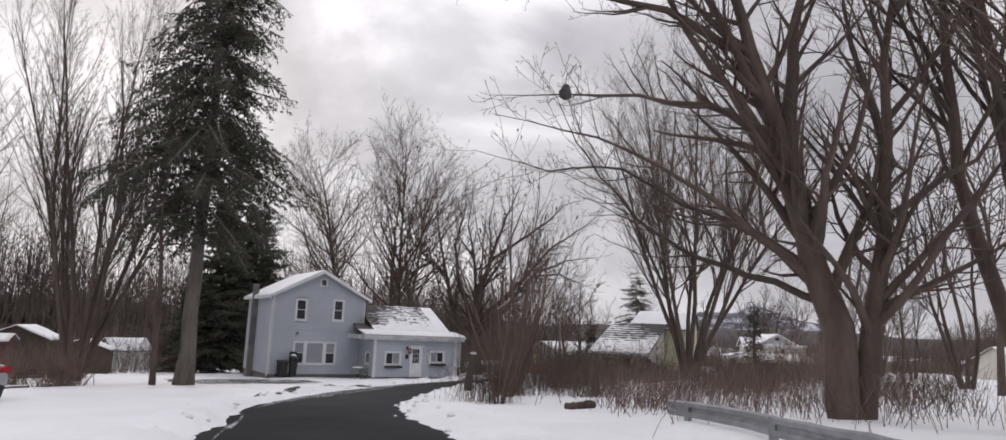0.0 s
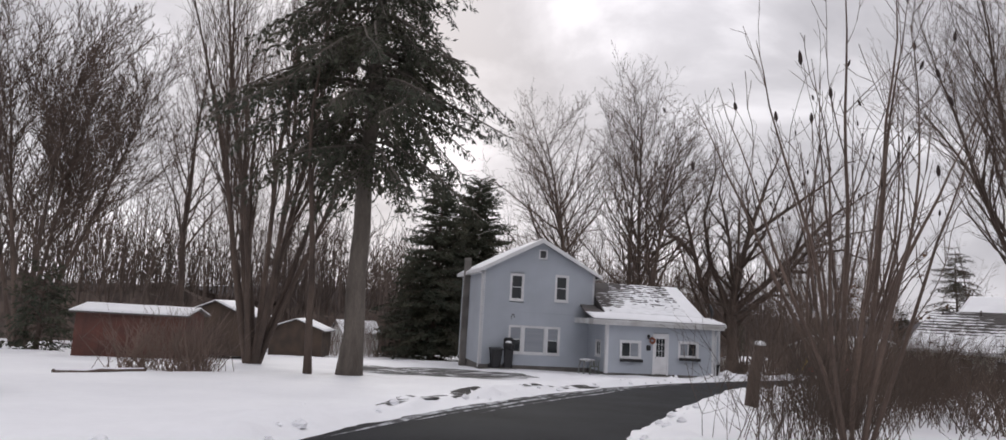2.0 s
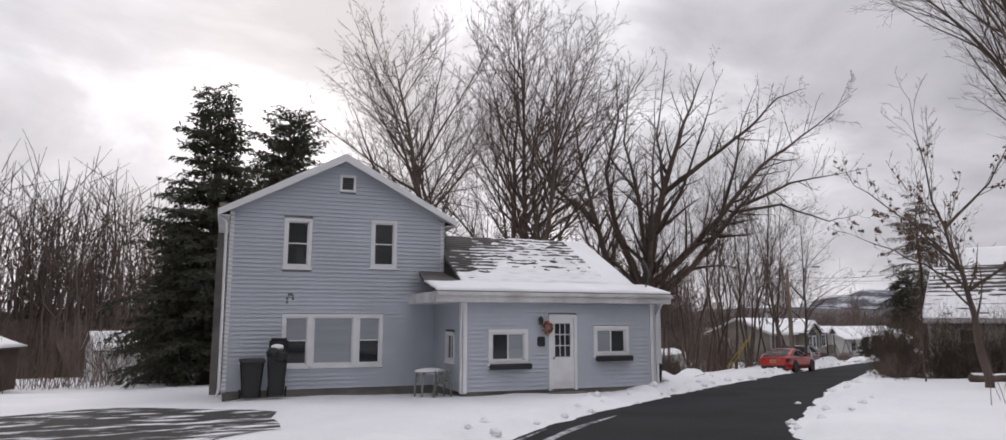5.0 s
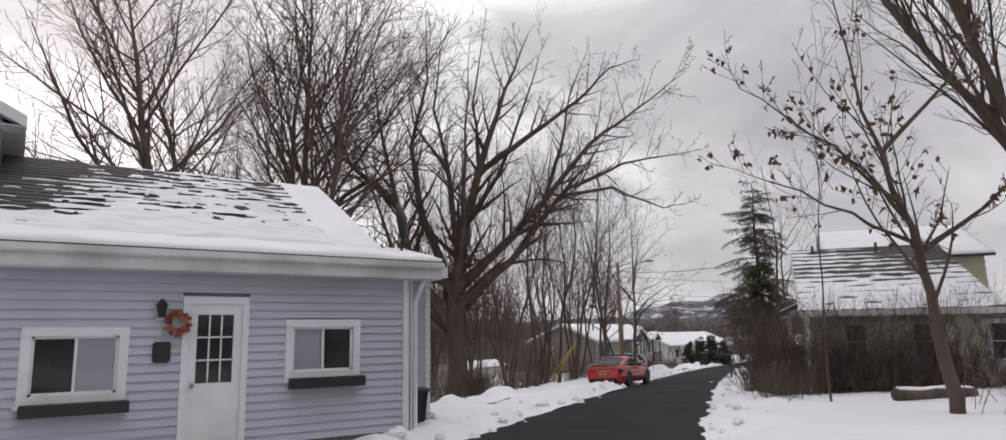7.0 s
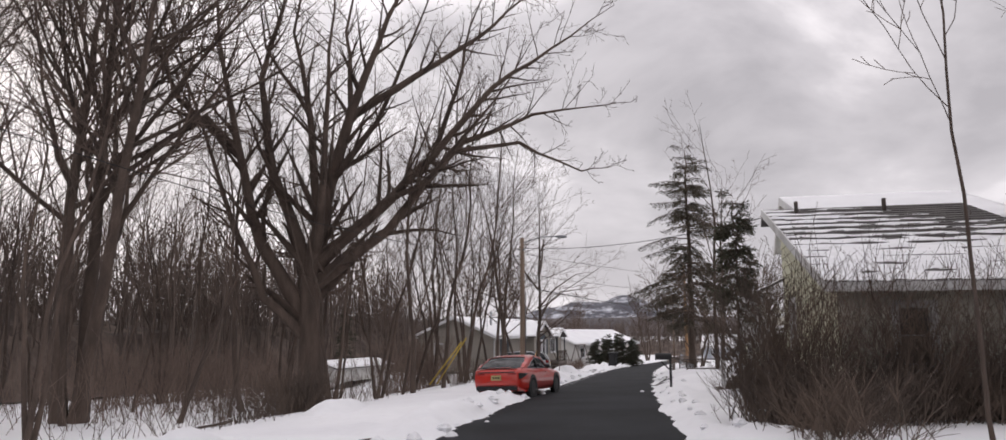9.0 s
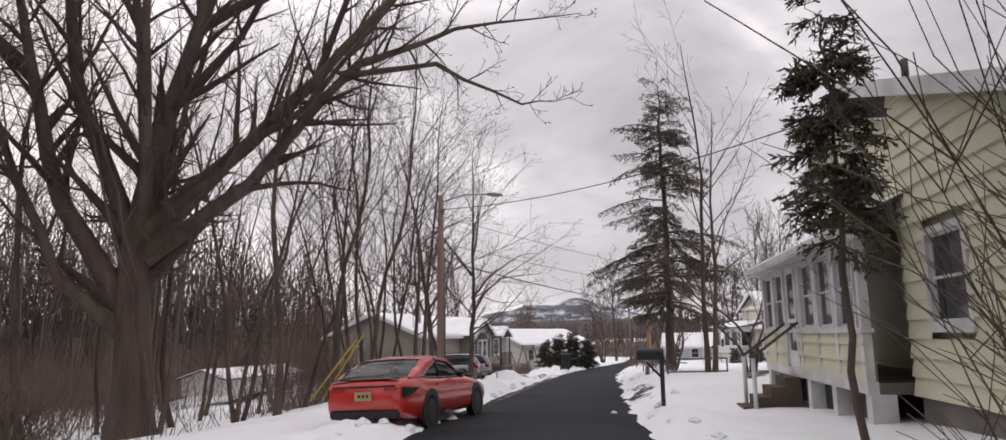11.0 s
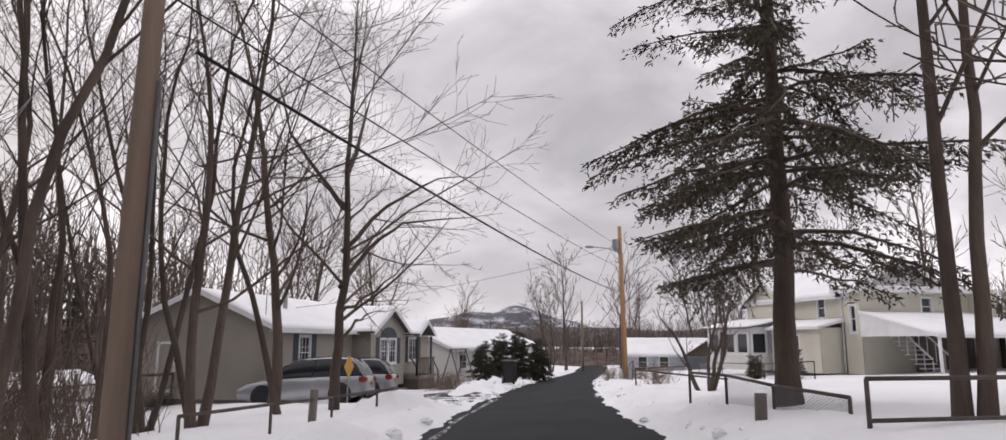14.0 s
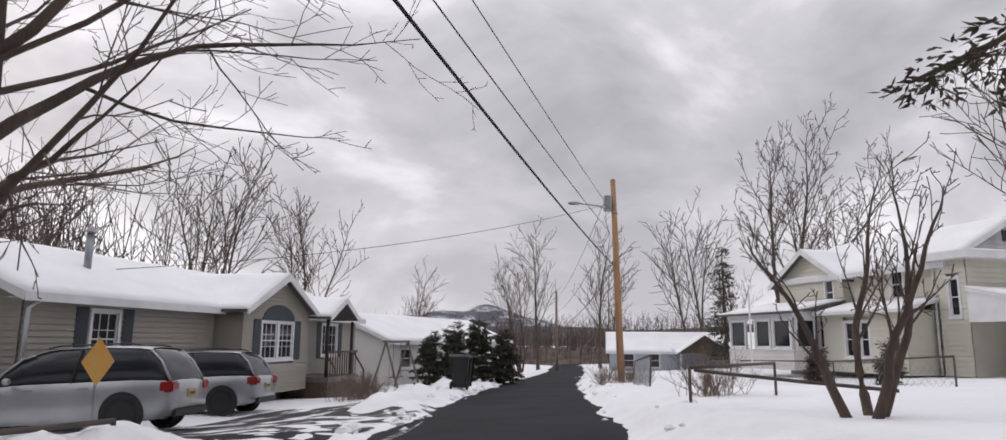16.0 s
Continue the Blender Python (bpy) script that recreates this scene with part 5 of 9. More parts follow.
# the old spreading oak
bare_tree("oak_tree", stand(22.4, 25.5) @ Matrix.Diagonal((1.2, 1.2, 1.42, 1)), 34, 14, 0.5, label="old wide-spreading bare oak with a thick short trunk",
          lines=[([(0, 0, -0.4), (-0.05, 0, 1.4), (-0.1, 0.1, 4.0), (0.1, -0.1, 6.1), (1.0, -0.5, 9.7), (2.2, -1.2, 13.2), (3.4, -1.8, 16.0)], 0.60),
                 ([(0, 0, 4.4), (1.4, -1.4, 6.0), (3.2, -3.0, 8.0), (4.9, -4.6, 10.4), (6.7, -6.1, 11.8), (8.6, -7.9, 13.4)], 0.25),
                 ([(0.1, -0.1, 3.9), (2.0, -1.7, 5.6), (4.2, -3.6, 8.6), (6.4, -5.4, 9.6), (9.0, -8.0, 10.0)], 0.23),
                 ([(4.0, -3.4, 8.3), (5.6, -5.4, 8.5), (7.6, -6.8, 7.6), (9.0, -7.6, 7.9)], 0.09),
                 ([(3.2, -3.0, 8.0), (4.0, -3.5, 10.4), (4.3, -3.9, 12.6), (5.2, -4.6, 15.0)], 0.12),
                 ([(-0.1, 0.1, 2.6), (-1.6, 1.4, 5.2), (-2.5, 2.0, 8.4), (-3.3, 2.4, 12.0), (-3.7, 2.8, 16.1)], 0.30),
                 ([(-0.1, 0.1, 4.2), (-1.5, 0.9, 7.4), (-2.0, 1.2, 10.6), (-1.4, 0.6, 13.6), (-1.6, 0.5, 16.7)], 0.25),
                 ([(0.0, 0.0, 5.2), (-0.3, 0.2, 9.1), (-1.0, 0.6, 12.3), (-0.6, 0.4, 16.6)], 0.20),
                 ([(1.0, -0.5, 9.5), (3.3, -1.9, 11.2), (5.5, -3.1, 12.7), (7.1, -3.9, 14.4), (8.6, -4.8, 14.8)], 0.16),
                 ([(1.0, -0.5, 9.8), (0.8, -0.3, 12.5), (1.5, -0.6, 17.2)], 0.13),
                 ([(-0.3, 0.2, 9.3), (-2.0, 0.9, 11.6), (-2.6, 1.1, 14.8)], 0.10),
                 ([(-2.4, 2.0, 8.2), (-3.4, 2.9, 9.3), (-5.8, 5.1, 7.7), (-7.1, 6.3, 5.5), (-7.5, 6.7, 2.8)], 0.17),
                 ([(-2.4, 2.1, 8.1), (-4.3, 3.4, 9.9), (-5.4, 4.4, 12.6), (-6.6, 5.2, 16.1)], 0.15),
                 ([(-0.1, 0.0, 2.0), (-1.7, 0.6, 3.4), (-3.0, 1.4, 6.3), (-4.2, 1.8, 9.5), (-5.4, 2.4, 12.0)], 0.19),
                 ([(0.1, 0.1, 4.2), (1.2, 1.6, 6.5), (2.4, 3.4, 9.5), (3.2, 4.8, 13.5)], 0.20),
                 ([(0.0, -0.1, 4.8), (-0.8, -1.9, 7.5), (-1.6, -3.4, 10.5), (-1.9, -4.4, 14.0)], 0.18),
                 ([(0.6, -0.4, 7.6), (2.2, -0.7, 9.6), (3.6, -1.4, 13.2), (4.6, -1.8, 16.0)], 0.15),
                 ([(1.6, -1.5, 6.3), (2.6, -3.8, 7.2), (3.8, -6.0, 9.4), (4.6, -7.8, 11.8)], 0.12)],
          per_m=(2.0, 3.0, 3.0), start=(0.22, 0.15, 0.1), angle=((32, 70), (34, 72), (30, 66)), length=(0.24, 0.46, 0.46), least=0.008, thin=0.5, wander=(0.20, 0.26, 0.26), up=(0.10, 0.06, 0.03), lift=(0.03, 0.03, 0.03))
# young tree that keeps its dry leaves, and a sapling
young = bare_tree("young_oak", stand(13.35, -5.2), 41, 8.0, 0.13, label="young bare tree still holding a few dry brown leaves",
                  lines=[([(0, 0, -0.3), (-0.1, 0.1, 1.4), (-0.22, 0.3, 3.0), (-0.5, 0.75, 5.2), (-0.7, 1.1, 8.4)], 0.125),
                         ([(-0.2, 0.28, 2.8), (-0.65, 1.1, 3.4), (-1.2, 2.2, 4.1), (-1.7, 3.2, 4.6)], 0.04),
                         ([(-0.3, 0.4, 3.5), (-0.9, 1.2, 4.6), (-1.5, 2.1, 5.6), (-2.0, 2.9, 6.6)], 0.04),
                         ([(-0.2, 0.26, 2.6), (0.2, -0.7, 3.3), (0.7, -1.9, 4.3)], 0.06),
                         ([(-0.4, 0.6, 4.4), (0.2, -0.4, 5.6), (0.6, -1.2, 7.4)], 0.05),
                         ([(-0.25, 0.34, 3.2), (-1.2, 0.5, 4.0), (-2.6, 0.9, 4.7)], 0.045)],
                  per_m=(2.4, 2.4, 2.2), start=(0.3, 0.2, 0.2), angle=((30, 58), (32, 60), (30, 60)), length=(0.36, 0.42, 0.4), up=(0.25, 0.12, 0.05), least=0.006, wander=(0.13, 0.18, 0.2))
bare_tree("birch_sapling", stand(14.8, -2.2), 42, 8.0, 0.024, label="thin leafless sapling in the brush", lean=0.10, per_m=(1.6, 1.8, 1.6), start=(0.4, 0.2, 0.2), angle=((20, 40), (25, 45), (25, 45)), length=(0.4, 0.4, 0.4))


def leaves_on(tree, z0, z1, count, seed, label):
    """Dry leaves hanging in small clusters from the twigs of a tree."""
    rnd = random.Random(seed)
    v, f = [], []
    m = tree.matrix_world.copy() if tree.parent else tree.matrix_basis.copy()
    ends = [m @ q.co for ob in tree.children if ob.name.startswith("crown") for q in ob.data.vertices]
    ends = [q for q in ends if z0 < q.z - ground(q.x, q.y) < z1]
    for i in range(count):
        at = rnd.choice(ends)
        for k in range(rnd.randint(1, 3)):
            c = at + Vector((rnd.gauss(0, 0.03), rnd.gauss(0, 0.03), -0.02))
            q = Euler((rnd.gauss(0, 0.6), rnd.gauss(0, 0.6), rnd.random() * 6)).to_matrix()
            s = rnd.uniform(0.05, 0.09)
            b = len(v)
            for dx, dz in ((0, 0), (0.45, -0.4), (0.3, -1.0), (0, -1.5), (-0.3, -1.0), (-0.45, -0.4)):
                v.append(tuple(c + q @ Vector((dx * s, 0.15 * s * (dx != 0), dz * s))))
            f.append((b, b + 1, b + 2, b + 3))
            f.append((b, b + 3, b + 4, b + 5))
    return tagged(mesh_object("dry_leaves", v, f, dry_leaf), label, "leaves", kind="stuff")


leaves_on(young, 2.4, 7.0, 300, 5, "dry brown leaves hanging on a young tree")

# part of the street further on
spruce("spruce_tree", stand(37.42, 15.48), 51, 10.9, 0.175, 3.45, 2.3, needles_brown, "open ragged brownish spruce with bare lower boughs", 1.9, 0.26, open_low=0.42, hang=0.6, leaf=0.6, slim=0.12, gaps=0.34, taper=0.64, long_boughs=((0.78, 4.7, 2.1, 0.07, 0.06, 0.06), (1.10, 3.2, 3.5, 0.05, 0.05, 0.06), (1.3, 2.9, 2.9, 0.02, 0.06, -0.05), (1.0, 3.2, 4.7, 0.08, 0.08, 0.05), (0.9, 3.4, 2.7, 0.05, 0.05, 0.10)))
bare_tree("maple_tree", stand(35.85, 13.1), 52, 11.0, 0.13, stems=2, spread=0.08, label="bare twin-stemmed tree beside a spruce", per_m=(1.0, 1.5, 1.6))
bare_tree("fruit_tree", stand(45.6, 20.25), 57, 3.3, 0.10, stems=4, spread=0.42, arch=0.03, label="small crooked many-stemmed bare fruit tree", per_m=(2.6, 3.4, 3.2), wander=0.13, start=(0.3, 0.2, 0.15), least=0.008, length=(0.42, 0.42, 0.42))
bare_tree("lilac_bush", stand(33.0, 10.4), 54, 4.8, 0.06, stems=4, spread=0.22, label="bare many-stemmed shrub beside the mailbox", per_m=(2.4, 3.0, 3.0), wander=0.2, start=(0.3, 0.2, 0.15), least=0.008)

ROADSIDE = dict(levels=3, per_m=(1.5, 2.2, 2.4), start=(0.22, 0.2, 0.15), angle=((48, 78), (30, 55), (25, 50)), up=(0.05, 0.08, 0.06), length=(0.5, 0.48, 0.44), lift=(0.03, 0.04, 0.03), label="bare roadside maple with long level limbs", group="roadside maples")
bare_tree("maple_tree", stand(38.9, 30.7), 55, 12.5, 0.17, lean=0.06, **ROADSIDE)
bare_tree("maple_tree", stand(37.9, 26.6), 56, 12.0, 0.12, lines=[
    ([(0, 0, -0.4), (0.02, 0, 1.6), (0.1, -0.1, 4.0), (0.0, -0.2, 7.0), (0.3, 0.1, 10.0), (0.5, 0.2, 12.4)], 0.15),
    ([(0.05, 0, 3.0), (1.2, 0.3, 4.2), (2.4, 0.3, 5.0), (3.6, -0.6, 5.2), (4.6, -1.6, 5.4)], 0.075),
    ([(0.05, 0, 3.9), (0.9, -0.7, 5.2), (2.2, -1.3, 6.0), (3.6, -2.0, 6.3)], 0.07),
    ([(0.02, 0, 2.3), (0.3, -0.6, 2.7), (0.7, -1.3, 3.3), (1.3, -1.9, 4.4)], 0.055),
    ([(0.02, 0, 1.7), (0.05, -0.7, 2.1), (0.1, -1.1, 2.3), (0.5, -1.6, 2.45)], 0.05),
    ([(0.0, -0.1, 5.0), (-1.0, 0.9, 7.0), (-1.6, 1.4, 9.6)], 0.07),
    ([(0.0, -0.2, 6.0), (1.2, 0.6, 8.0), (2.0, 1.0, 10.6)], 0.07)], **ROADSIDE)
bare_tree("maple_tree", stand(33.8, 25.6), 57, 13.0, 0.14, stems=2, spread=0.12, **ROADSIDE)
rng = random.Random(77)
SLIM = [bare_tree("woodland_tree", stand(31.2, 25.6), 61, 13.5, 0.095, lean=0.05, wander=0.11, label="slender bare woodland tree", group="woodland trees", per_m=(0.9, 1.6, 1.8), start=(0.35, 0.2, 0.15), angle=((18, 40), (20, 45), (20, 45))),
        bare_tree("woodland_tree", stand(32.6, 27.0), 62, 12.0, 0.075, lean=0.08, wander=0.11, label="slender bare woodland tree", group="woodland trees", per_m=(0.9, 1.6, 1.8), start=(0.3, 0.2, 0.15), angle=((18, 40), (20, 45), (20, 45))),
        bare_tree("woodland_tree", stand(36.4, 26.6), 63, 12.5, 0.085, lean=0.10, wander=0.11, label="slender leaning bare tree", group="woodland trees", per_m=(1.0, 1.7, 1.9), start=(0.25, 0.2, 0.15), angle=((30, 55), (28, 50), (25, 50))),
        bare_tree("woodland_tree", stand(34.2, 28.6), 64, 14.5, 0.105, stems=3, spread=0.14, wander=0.11, label="slender three-stemmed bare tree", group="woodland trees", per_m=(0.9, 1.5, 1.7), start=(0.35, 0.2, 0.15)),
        bare_tree("woodland_tree", stand(12.9, 25.5), 65, 15.5, 0.125, lean=0.03, wander=0.11, label="straight bare forest tree", group="woodland trees", per_m=(0.8, 1.5, 1.6), start=(0.45, 0.2, 0.15))]
spots = [(29.6, 24.0), (28.0, 26.0), (30.6, 28.6), (26.0, 24.4), (24.6, 27.4), (27.0, 30.0), (35.0, 31.5), (31.6, 33.0),
         (22.0, 23.5), (20.4, 27.0), (23.4, 31.0), (18.0, 24.0), (15.4, 22.0), (11.0, 20.5), (9.4, 23.0), (8.0, 28.6), (17.4, 32.0), (14.0, 36.0), (20.0, 38.0), (26.4, 37.0), (10.6, 41.0), (6.0, 37.0), (1.6, 30.0), (0.0, 38.0), (30.0, 41.0), (24.0, 45.0), (16.0, 46.0), (34.6, 27.6), (13.0, 30.0), (25.4, 21.8), (27.8, 22.8), (22.6, 28.8), (29.0, 31.0), (33.0, 30.0), (36.0, 34.0), (28.4, 34.0), (19.0, 42.0), (7.0, 32.0), (3.0, 27.0), (12.0, 33.0), (17.6, 28.6)]
for i, (x, y) in enumerate(spots):
    copy_thing(SLIM[i % 5], stand(x + rng.uniform(-0.5, 0.5), y + rng.uniform(-0.5, 0.5), rng.uniform(0, 360), rng.uniform(0.75, 1.12)))
FAR = [bare_tree("background_tree", stand(-40, 40), 71, 15, 0.2, lean=0.03, label="bare grey tree standing far beyond the houses", group="background trees", levels=2, per_m=(1.2, 1.5), least=0.03),
       bare_tree("background_tree", stand(60, 60), 72, 14, 0.2, stems=4, spread=0.3, label="bare grey tree standing far beyond the houses", group="background trees", levels=2, per_m=(0.9, 1.3), least=0.03)]
far_spots = [(-20, 34), (-32, 30), (-45, 26), (-52, 8), (-38, -6), (-46, -18), (-12, 40), (4, 48), (38, 52), (48, 58), (58, 58), (70, 62), (86, 66), (100, 80), (112, 90), (118, 62), (104, 56), (96, 42),
             (84, 14), (76, 10), (64, 6), (58, -4), (48, -6), (40, -10), (34, -16), (26, -24), (16, -30), (8, -40), (28, -36), (44, -24), (108, 34), (124, 48), (70, 18), (30, 56), (20, 60), (6, 60), (-30, 50), (92, 58), (98, 60)]
for i, (x, y) in enumerate(far_spots):
    copy_thing(FAR[i % 2], stand(x, y, rng.uniform(0, 360), rng.uniform(0.6, 0.95)))
for i, (x, y, s) in enumerate(((86, 36, 0.62), (52, 2, 0.55), (60, 64, 0.45), (44, 60, 0.5), (33, -4, 0.45))):
    spruce("spruce_tree", stand(x, y), 80 + i, 14.0 * s, 0.2, 2.6 * s, 0.4, needles, "dark green conifer standing further off", 1.6, 0.2, leaf=1.8)


bare_tree("maple_tree", stand(80.0, 30.2), 58, 13.5, 0.24, stems=3, spread=0.22, label="tall bare tree standing behind the cream farmhouse", levels=3, per_m=(1.2, 1.6, 1.6), least=0.022, thin=0.55, wander=0.08)
SUMAC = dict(levels=2, heads=12, wander=0.06, start=(0.3, 0.25, 0.2), per_m=(0.9, 1.3, 1.6), length=(0.42, 0.4, 0.4), angle=((22, 45), (25, 50), (25, 45)), label="tall thin many-stemmed shrub with dry seed heads", category="shrub", group="roadside shrubs")
bare_tree("tall_shrub", stand(-5.0, -24.2), 91, 8.0, 0.075, stems=6, spread=0.28, mat=twig, **SUMAC)
bare_tree("tall_shrub", stand(-3.0, -21.4), 92, 7.2, 0.07, stems=6, spread=0.30, mat=twig, **SUMAC)
bare_tree("tall_shrub", stand(-1.2, -19.0), 93, 7.6, 0.07, stems=5, spread=0.30, mat=twig, **SUMAC)
bare_tree("tall_shrub", stand(2.0, -15.6), 94, 6.4, 0.05, stems=5, spread=0.32, mat=twig, **SUMAC)
bare_tree("tall_shrub", stand(-7.2, -27.2), 95, 5.5, 0.045, stems=6, spread=0.30, mat=twig, **SUMAC)


# ---- brush ----
def brush(name, zones, seed, mat, label, height=(0.8, 2.2), radius=0.008, kinks=3, lean=0.25, fork=2):
    """Thin upright stems with side shoots over patches given as (x, y, reach along, reach across, turn, count)."""
    rnd = random.Random(seed)
    v, f = [], []
    for cx, cy, lx, ly, turn, count in zones:
        c, s = math.cos(radians(turn)), math.sin(radians(turn))
        for i in range(count):
            a, b = rnd.gauss(0, 0.5) * lx, rnd.gauss(0, 0.5) * ly
            x, y = cx + a * c - b * s, cy + a * s + b * c
            if road_side(x, y)[0] < HALF + 0.5:
                continue
            h = rnd.uniform(*height)
            p = Vector((x, y, ground(x, y) - 0.05))
            d = Vector((rnd.gauss(0, lean), rnd.gauss(0, lean), 1))
            line = bent(rnd, p, d, h, kinks, 0.12, 0.0)
            tube_data(line, [radius * (1 - 0.6 * j / kinks) * (0.7 + 0.8 * rnd.random()) for j in range(kinks + 1)], 3, v, f, False)
            for q in range(fork):
                j = rnd.randint(1, kinks - 1)
                e = bent(rnd, line[j], d + Vector((rnd.gauss(0, 0.7), rnd.gauss(0, 0.7), 0.1)), h * rnd.uniform(0.25, 0.5), 2, 0.15, 0.0)
                tube_data(e, [radius * 0.6, radius * 0.5, radius * 0.35], 3, v, f, False)
    return tagged(mesh_object(name, v, f, mat), label, "brush", kind="stuff")


brush("roadside_brush", [(-7.0, -26.2, 1.4, 1.0, 55, 200), (-4.0, -22.8, 1.8, 1.1, 50, 260), (0.6, -19.6, 1.8, 1.0, 45, 140), (-3.0, -30.0, 3, 3, 50, 160), (-1.0, -21.6, 3.0, 1.2, 48, 240)], 101, dark_brush, "dense dry brown brush growing beside the road", (0.6, 2.3), 0.0055, fork=5, kinks=4)
brush("meadow_stalks", [(-1.5, -33.0, 5, 4, 45, 700), (-5.0, -31.0, 3, 1.6, 50, 320), (4.0, -24.0, 6, 4, 45, 500), (10.0, -10.5, 4, 2, 40, 160), (15.5, -6.5, 3, 1.5, 40, 200)], 102, brush_mat, "thin dry weed stalks standing in the snow", (0.4, 1.3), 0.007, fork=1)
brush("hedge_brush", [(17.8, 1.3, 1.2, 0.6, 45, 300), (18.9, -0.2, 2.0, 0.8, -40, 430), (21.0, -1.8, 2.2, 0.9, -40, 430)], 103, dark_brush, "tangled dry hedge in front of the pale yellow house", (0.6, 2.8), 0.0065, fork=5, kinks=4)
brush("hedge_thicket", [(17.2, 0.6, 1.6, 0.7, 40, 420), (19.4, -1.0, 2.2, 0.8, -40, 420), (15.6, -0.4, 1.4, 0.5, 40, 160), (21.6, -2.4, 2.0, 0.7, -40, 260)], 107, dark_brush, "low dense brown thicket at the foot of a hedge", (0.25, 1.15), 0.006, fork=5, lean=0.5)
brush("field_brush", [(4.2, -33.0, 5.0, 1.6, 30, 130), (8.0, -29.0, 6.0, 1.6, 30, 260), (6.0, -14.0, 6.0, 1.2, 38, 420), (16.0, -9.5, 6.0, 1.2, 30, 420), (8.0, -24.0, 7.0, 1.5, 30, 320), (-1.5, -24.5, 3.0, 1.0, 48, 200), (27.0, -10.5, 8.0, 1.2, 20, 900), (36.0, -5.0, 9.0, 1.4, 20, 700), (12.0, -19.0, 6.0, 1.2, 25, 450)], 109, dark_brush, "dark tangled brush along the edge of a field", (0.5, 1.9), 0.009, fork=4, lean=0.4)
brush("yard_bush", [(-17.6, -12.6, 0.8, 0.8, 0, 260), (-19.2, -12.0, 0.7, 0.6, 0, 120)], 104, brush_mat, "rounded bare brown bush in the snowy yard", (0.7, 2.1), 0.009, lean=0.45)
brush("oak_foot_brush", [(16.3, 14.6, 1.3, 1.0, 30, 700), (13.6, 12.2, 1.6, 0.8, 40, 120), (21.0, 19.0, 4.0, 1.2, 40, 45), (12.0, 15.0, 3.0, 1.5, 40, 40), (30.0, 23.6, 3.0, 0.8, 38, 200)], 105, dark_brush, "low brown brush round the foot of an oak", (0.4, 1.4), 0.008, lean=0.4)
brush("wood_edge_thicket", [(20, 30, 10, 2, 35, 260), (8, 28, 6, 2, 20, 90), (-12, 20, 8, 3, 0, 400), (-26, 22, 8, 4, 0, 400), (32, 31, 5, 2, 38, 400), (26, -14, 14, 4, 35, 450), (44, -4, 12, 4, 35, 400), (22, 40, 14, 4, 35, 900)], 106, brush_mat, "brown undergrowth along the edge of the woods", (1.2, 3.8), 0.014)


# ---- woods and hills far off ----
def far_belt(name, pts, height, depth, mat, label, seed, count):
    """A belt of far bare woods: a rough mound of crowns with many thin trunks and twigs standing out of it."""
    rnd = random.Random(seed)
    line = smooth_line(pts, 1.2)
    v, f = [], []
    cols = 5
    for k, p in enumerate(line):
        for j in range(cols):
            t = j / (cols - 1)
            h = 0.44 * height * (math.sin(math.pi * min(1, t * 0.62 + 0.06)) ** 0.6) * (0.82 + 0.2 * noise.noise((p[0] * 0.09, p[1] * 0.09, j * 0.7 + seed)) + 0.25 * noise.noise((p[0] * 0.5, p[1] * 0.5, j * 2.0)) + 0.22 * noise.noise((p[0] * 1.7, p[1] * 1.7, j * 3.0)))
            x, y = p[0] + t * depth * line_side[0], p[1] + t * depth * line_side[1]
            v.append((x, y, plane(x, y) + (h if j else -0.5)))
    for k in range(len(line) - 1):
        for j in range(cols - 1):
            a = k * cols + j
            f.append((a, a + 1, a + cols + 1, a + cols))
    for i in range(count):
        p = line[rnd.randrange(len(line))]
        t = rnd.random()
        x, y = p[0] + t * depth * line_side[0] + rnd.gauss(0, 1), p[1] + t * depth * line_side[1] + rnd.gauss(0, 1)
        h = height * rnd.uniform(0.6, 1.15)
        q = Vector((x, y, plane(x, y)))
        tube_data(bent(rnd, q, Vector((rnd.gauss(0, 0.08), rnd.gauss(0, 0.08), 1)), h, 3, 0.06, 0), [0.085, 0.06, 0.045, 0.02], 3, v, f, False)
        for b in range(5):
            z = h * rnd.uniform(0.4, 0.95)
            tube_data(bent(rnd, q + Vector((0, 0, z)), Vector((rnd.gauss(0, 1), rnd.gauss(0, 1), 1.2)), h * 0.22, 2, 0.1, 0), [0.04, 0.03, 0.015], 3, v, f, False)
    return tagged(mesh_object(name, v, f, mat), label, "woods", kind="stuff")


line_side = (-0.5, 0.85)
far_belt("far_woods", [(-80, 30), (-40, 48), (0, 62), (40, 78), (80, 104), (140, 150)], 11.0, 30, woods_far, "brown bare woods behind the street", 1, 1500)
line_side = (0.8, -0.55)
far_belt("far_woods", [(20, -52), (44, -26), (72, -8), (104, 14), (150, 40)], 9.0, 30, woods_far, "brown bare woods beyond the fields", 2, 1300)
line_side = (-0.9, 0.3)
far_belt("far_woods", [(-58, -60), (-56, -25), (-52, 8), (-40, 36), (-12, 48)], 16.0, 26, woods_far, "brown bare woods behind the yard", 3, 1600)
line_side = (-0.5, 0.85)
far_belt("far_woods", [(-16, 41), (8, 48), (28, 54), (48, 60), (62, 66)], 14.0, 20, woods_far, "brown bare woods beyond the house", 5, 1400)
line_side = (0.85, 0.5)
far_belt("far_woods", [(128, 120), (140, 92), (150, 70), (160, 40)], 8.0, 30, woods_far, "brown bare woods at the end of the street", 4, 1300)


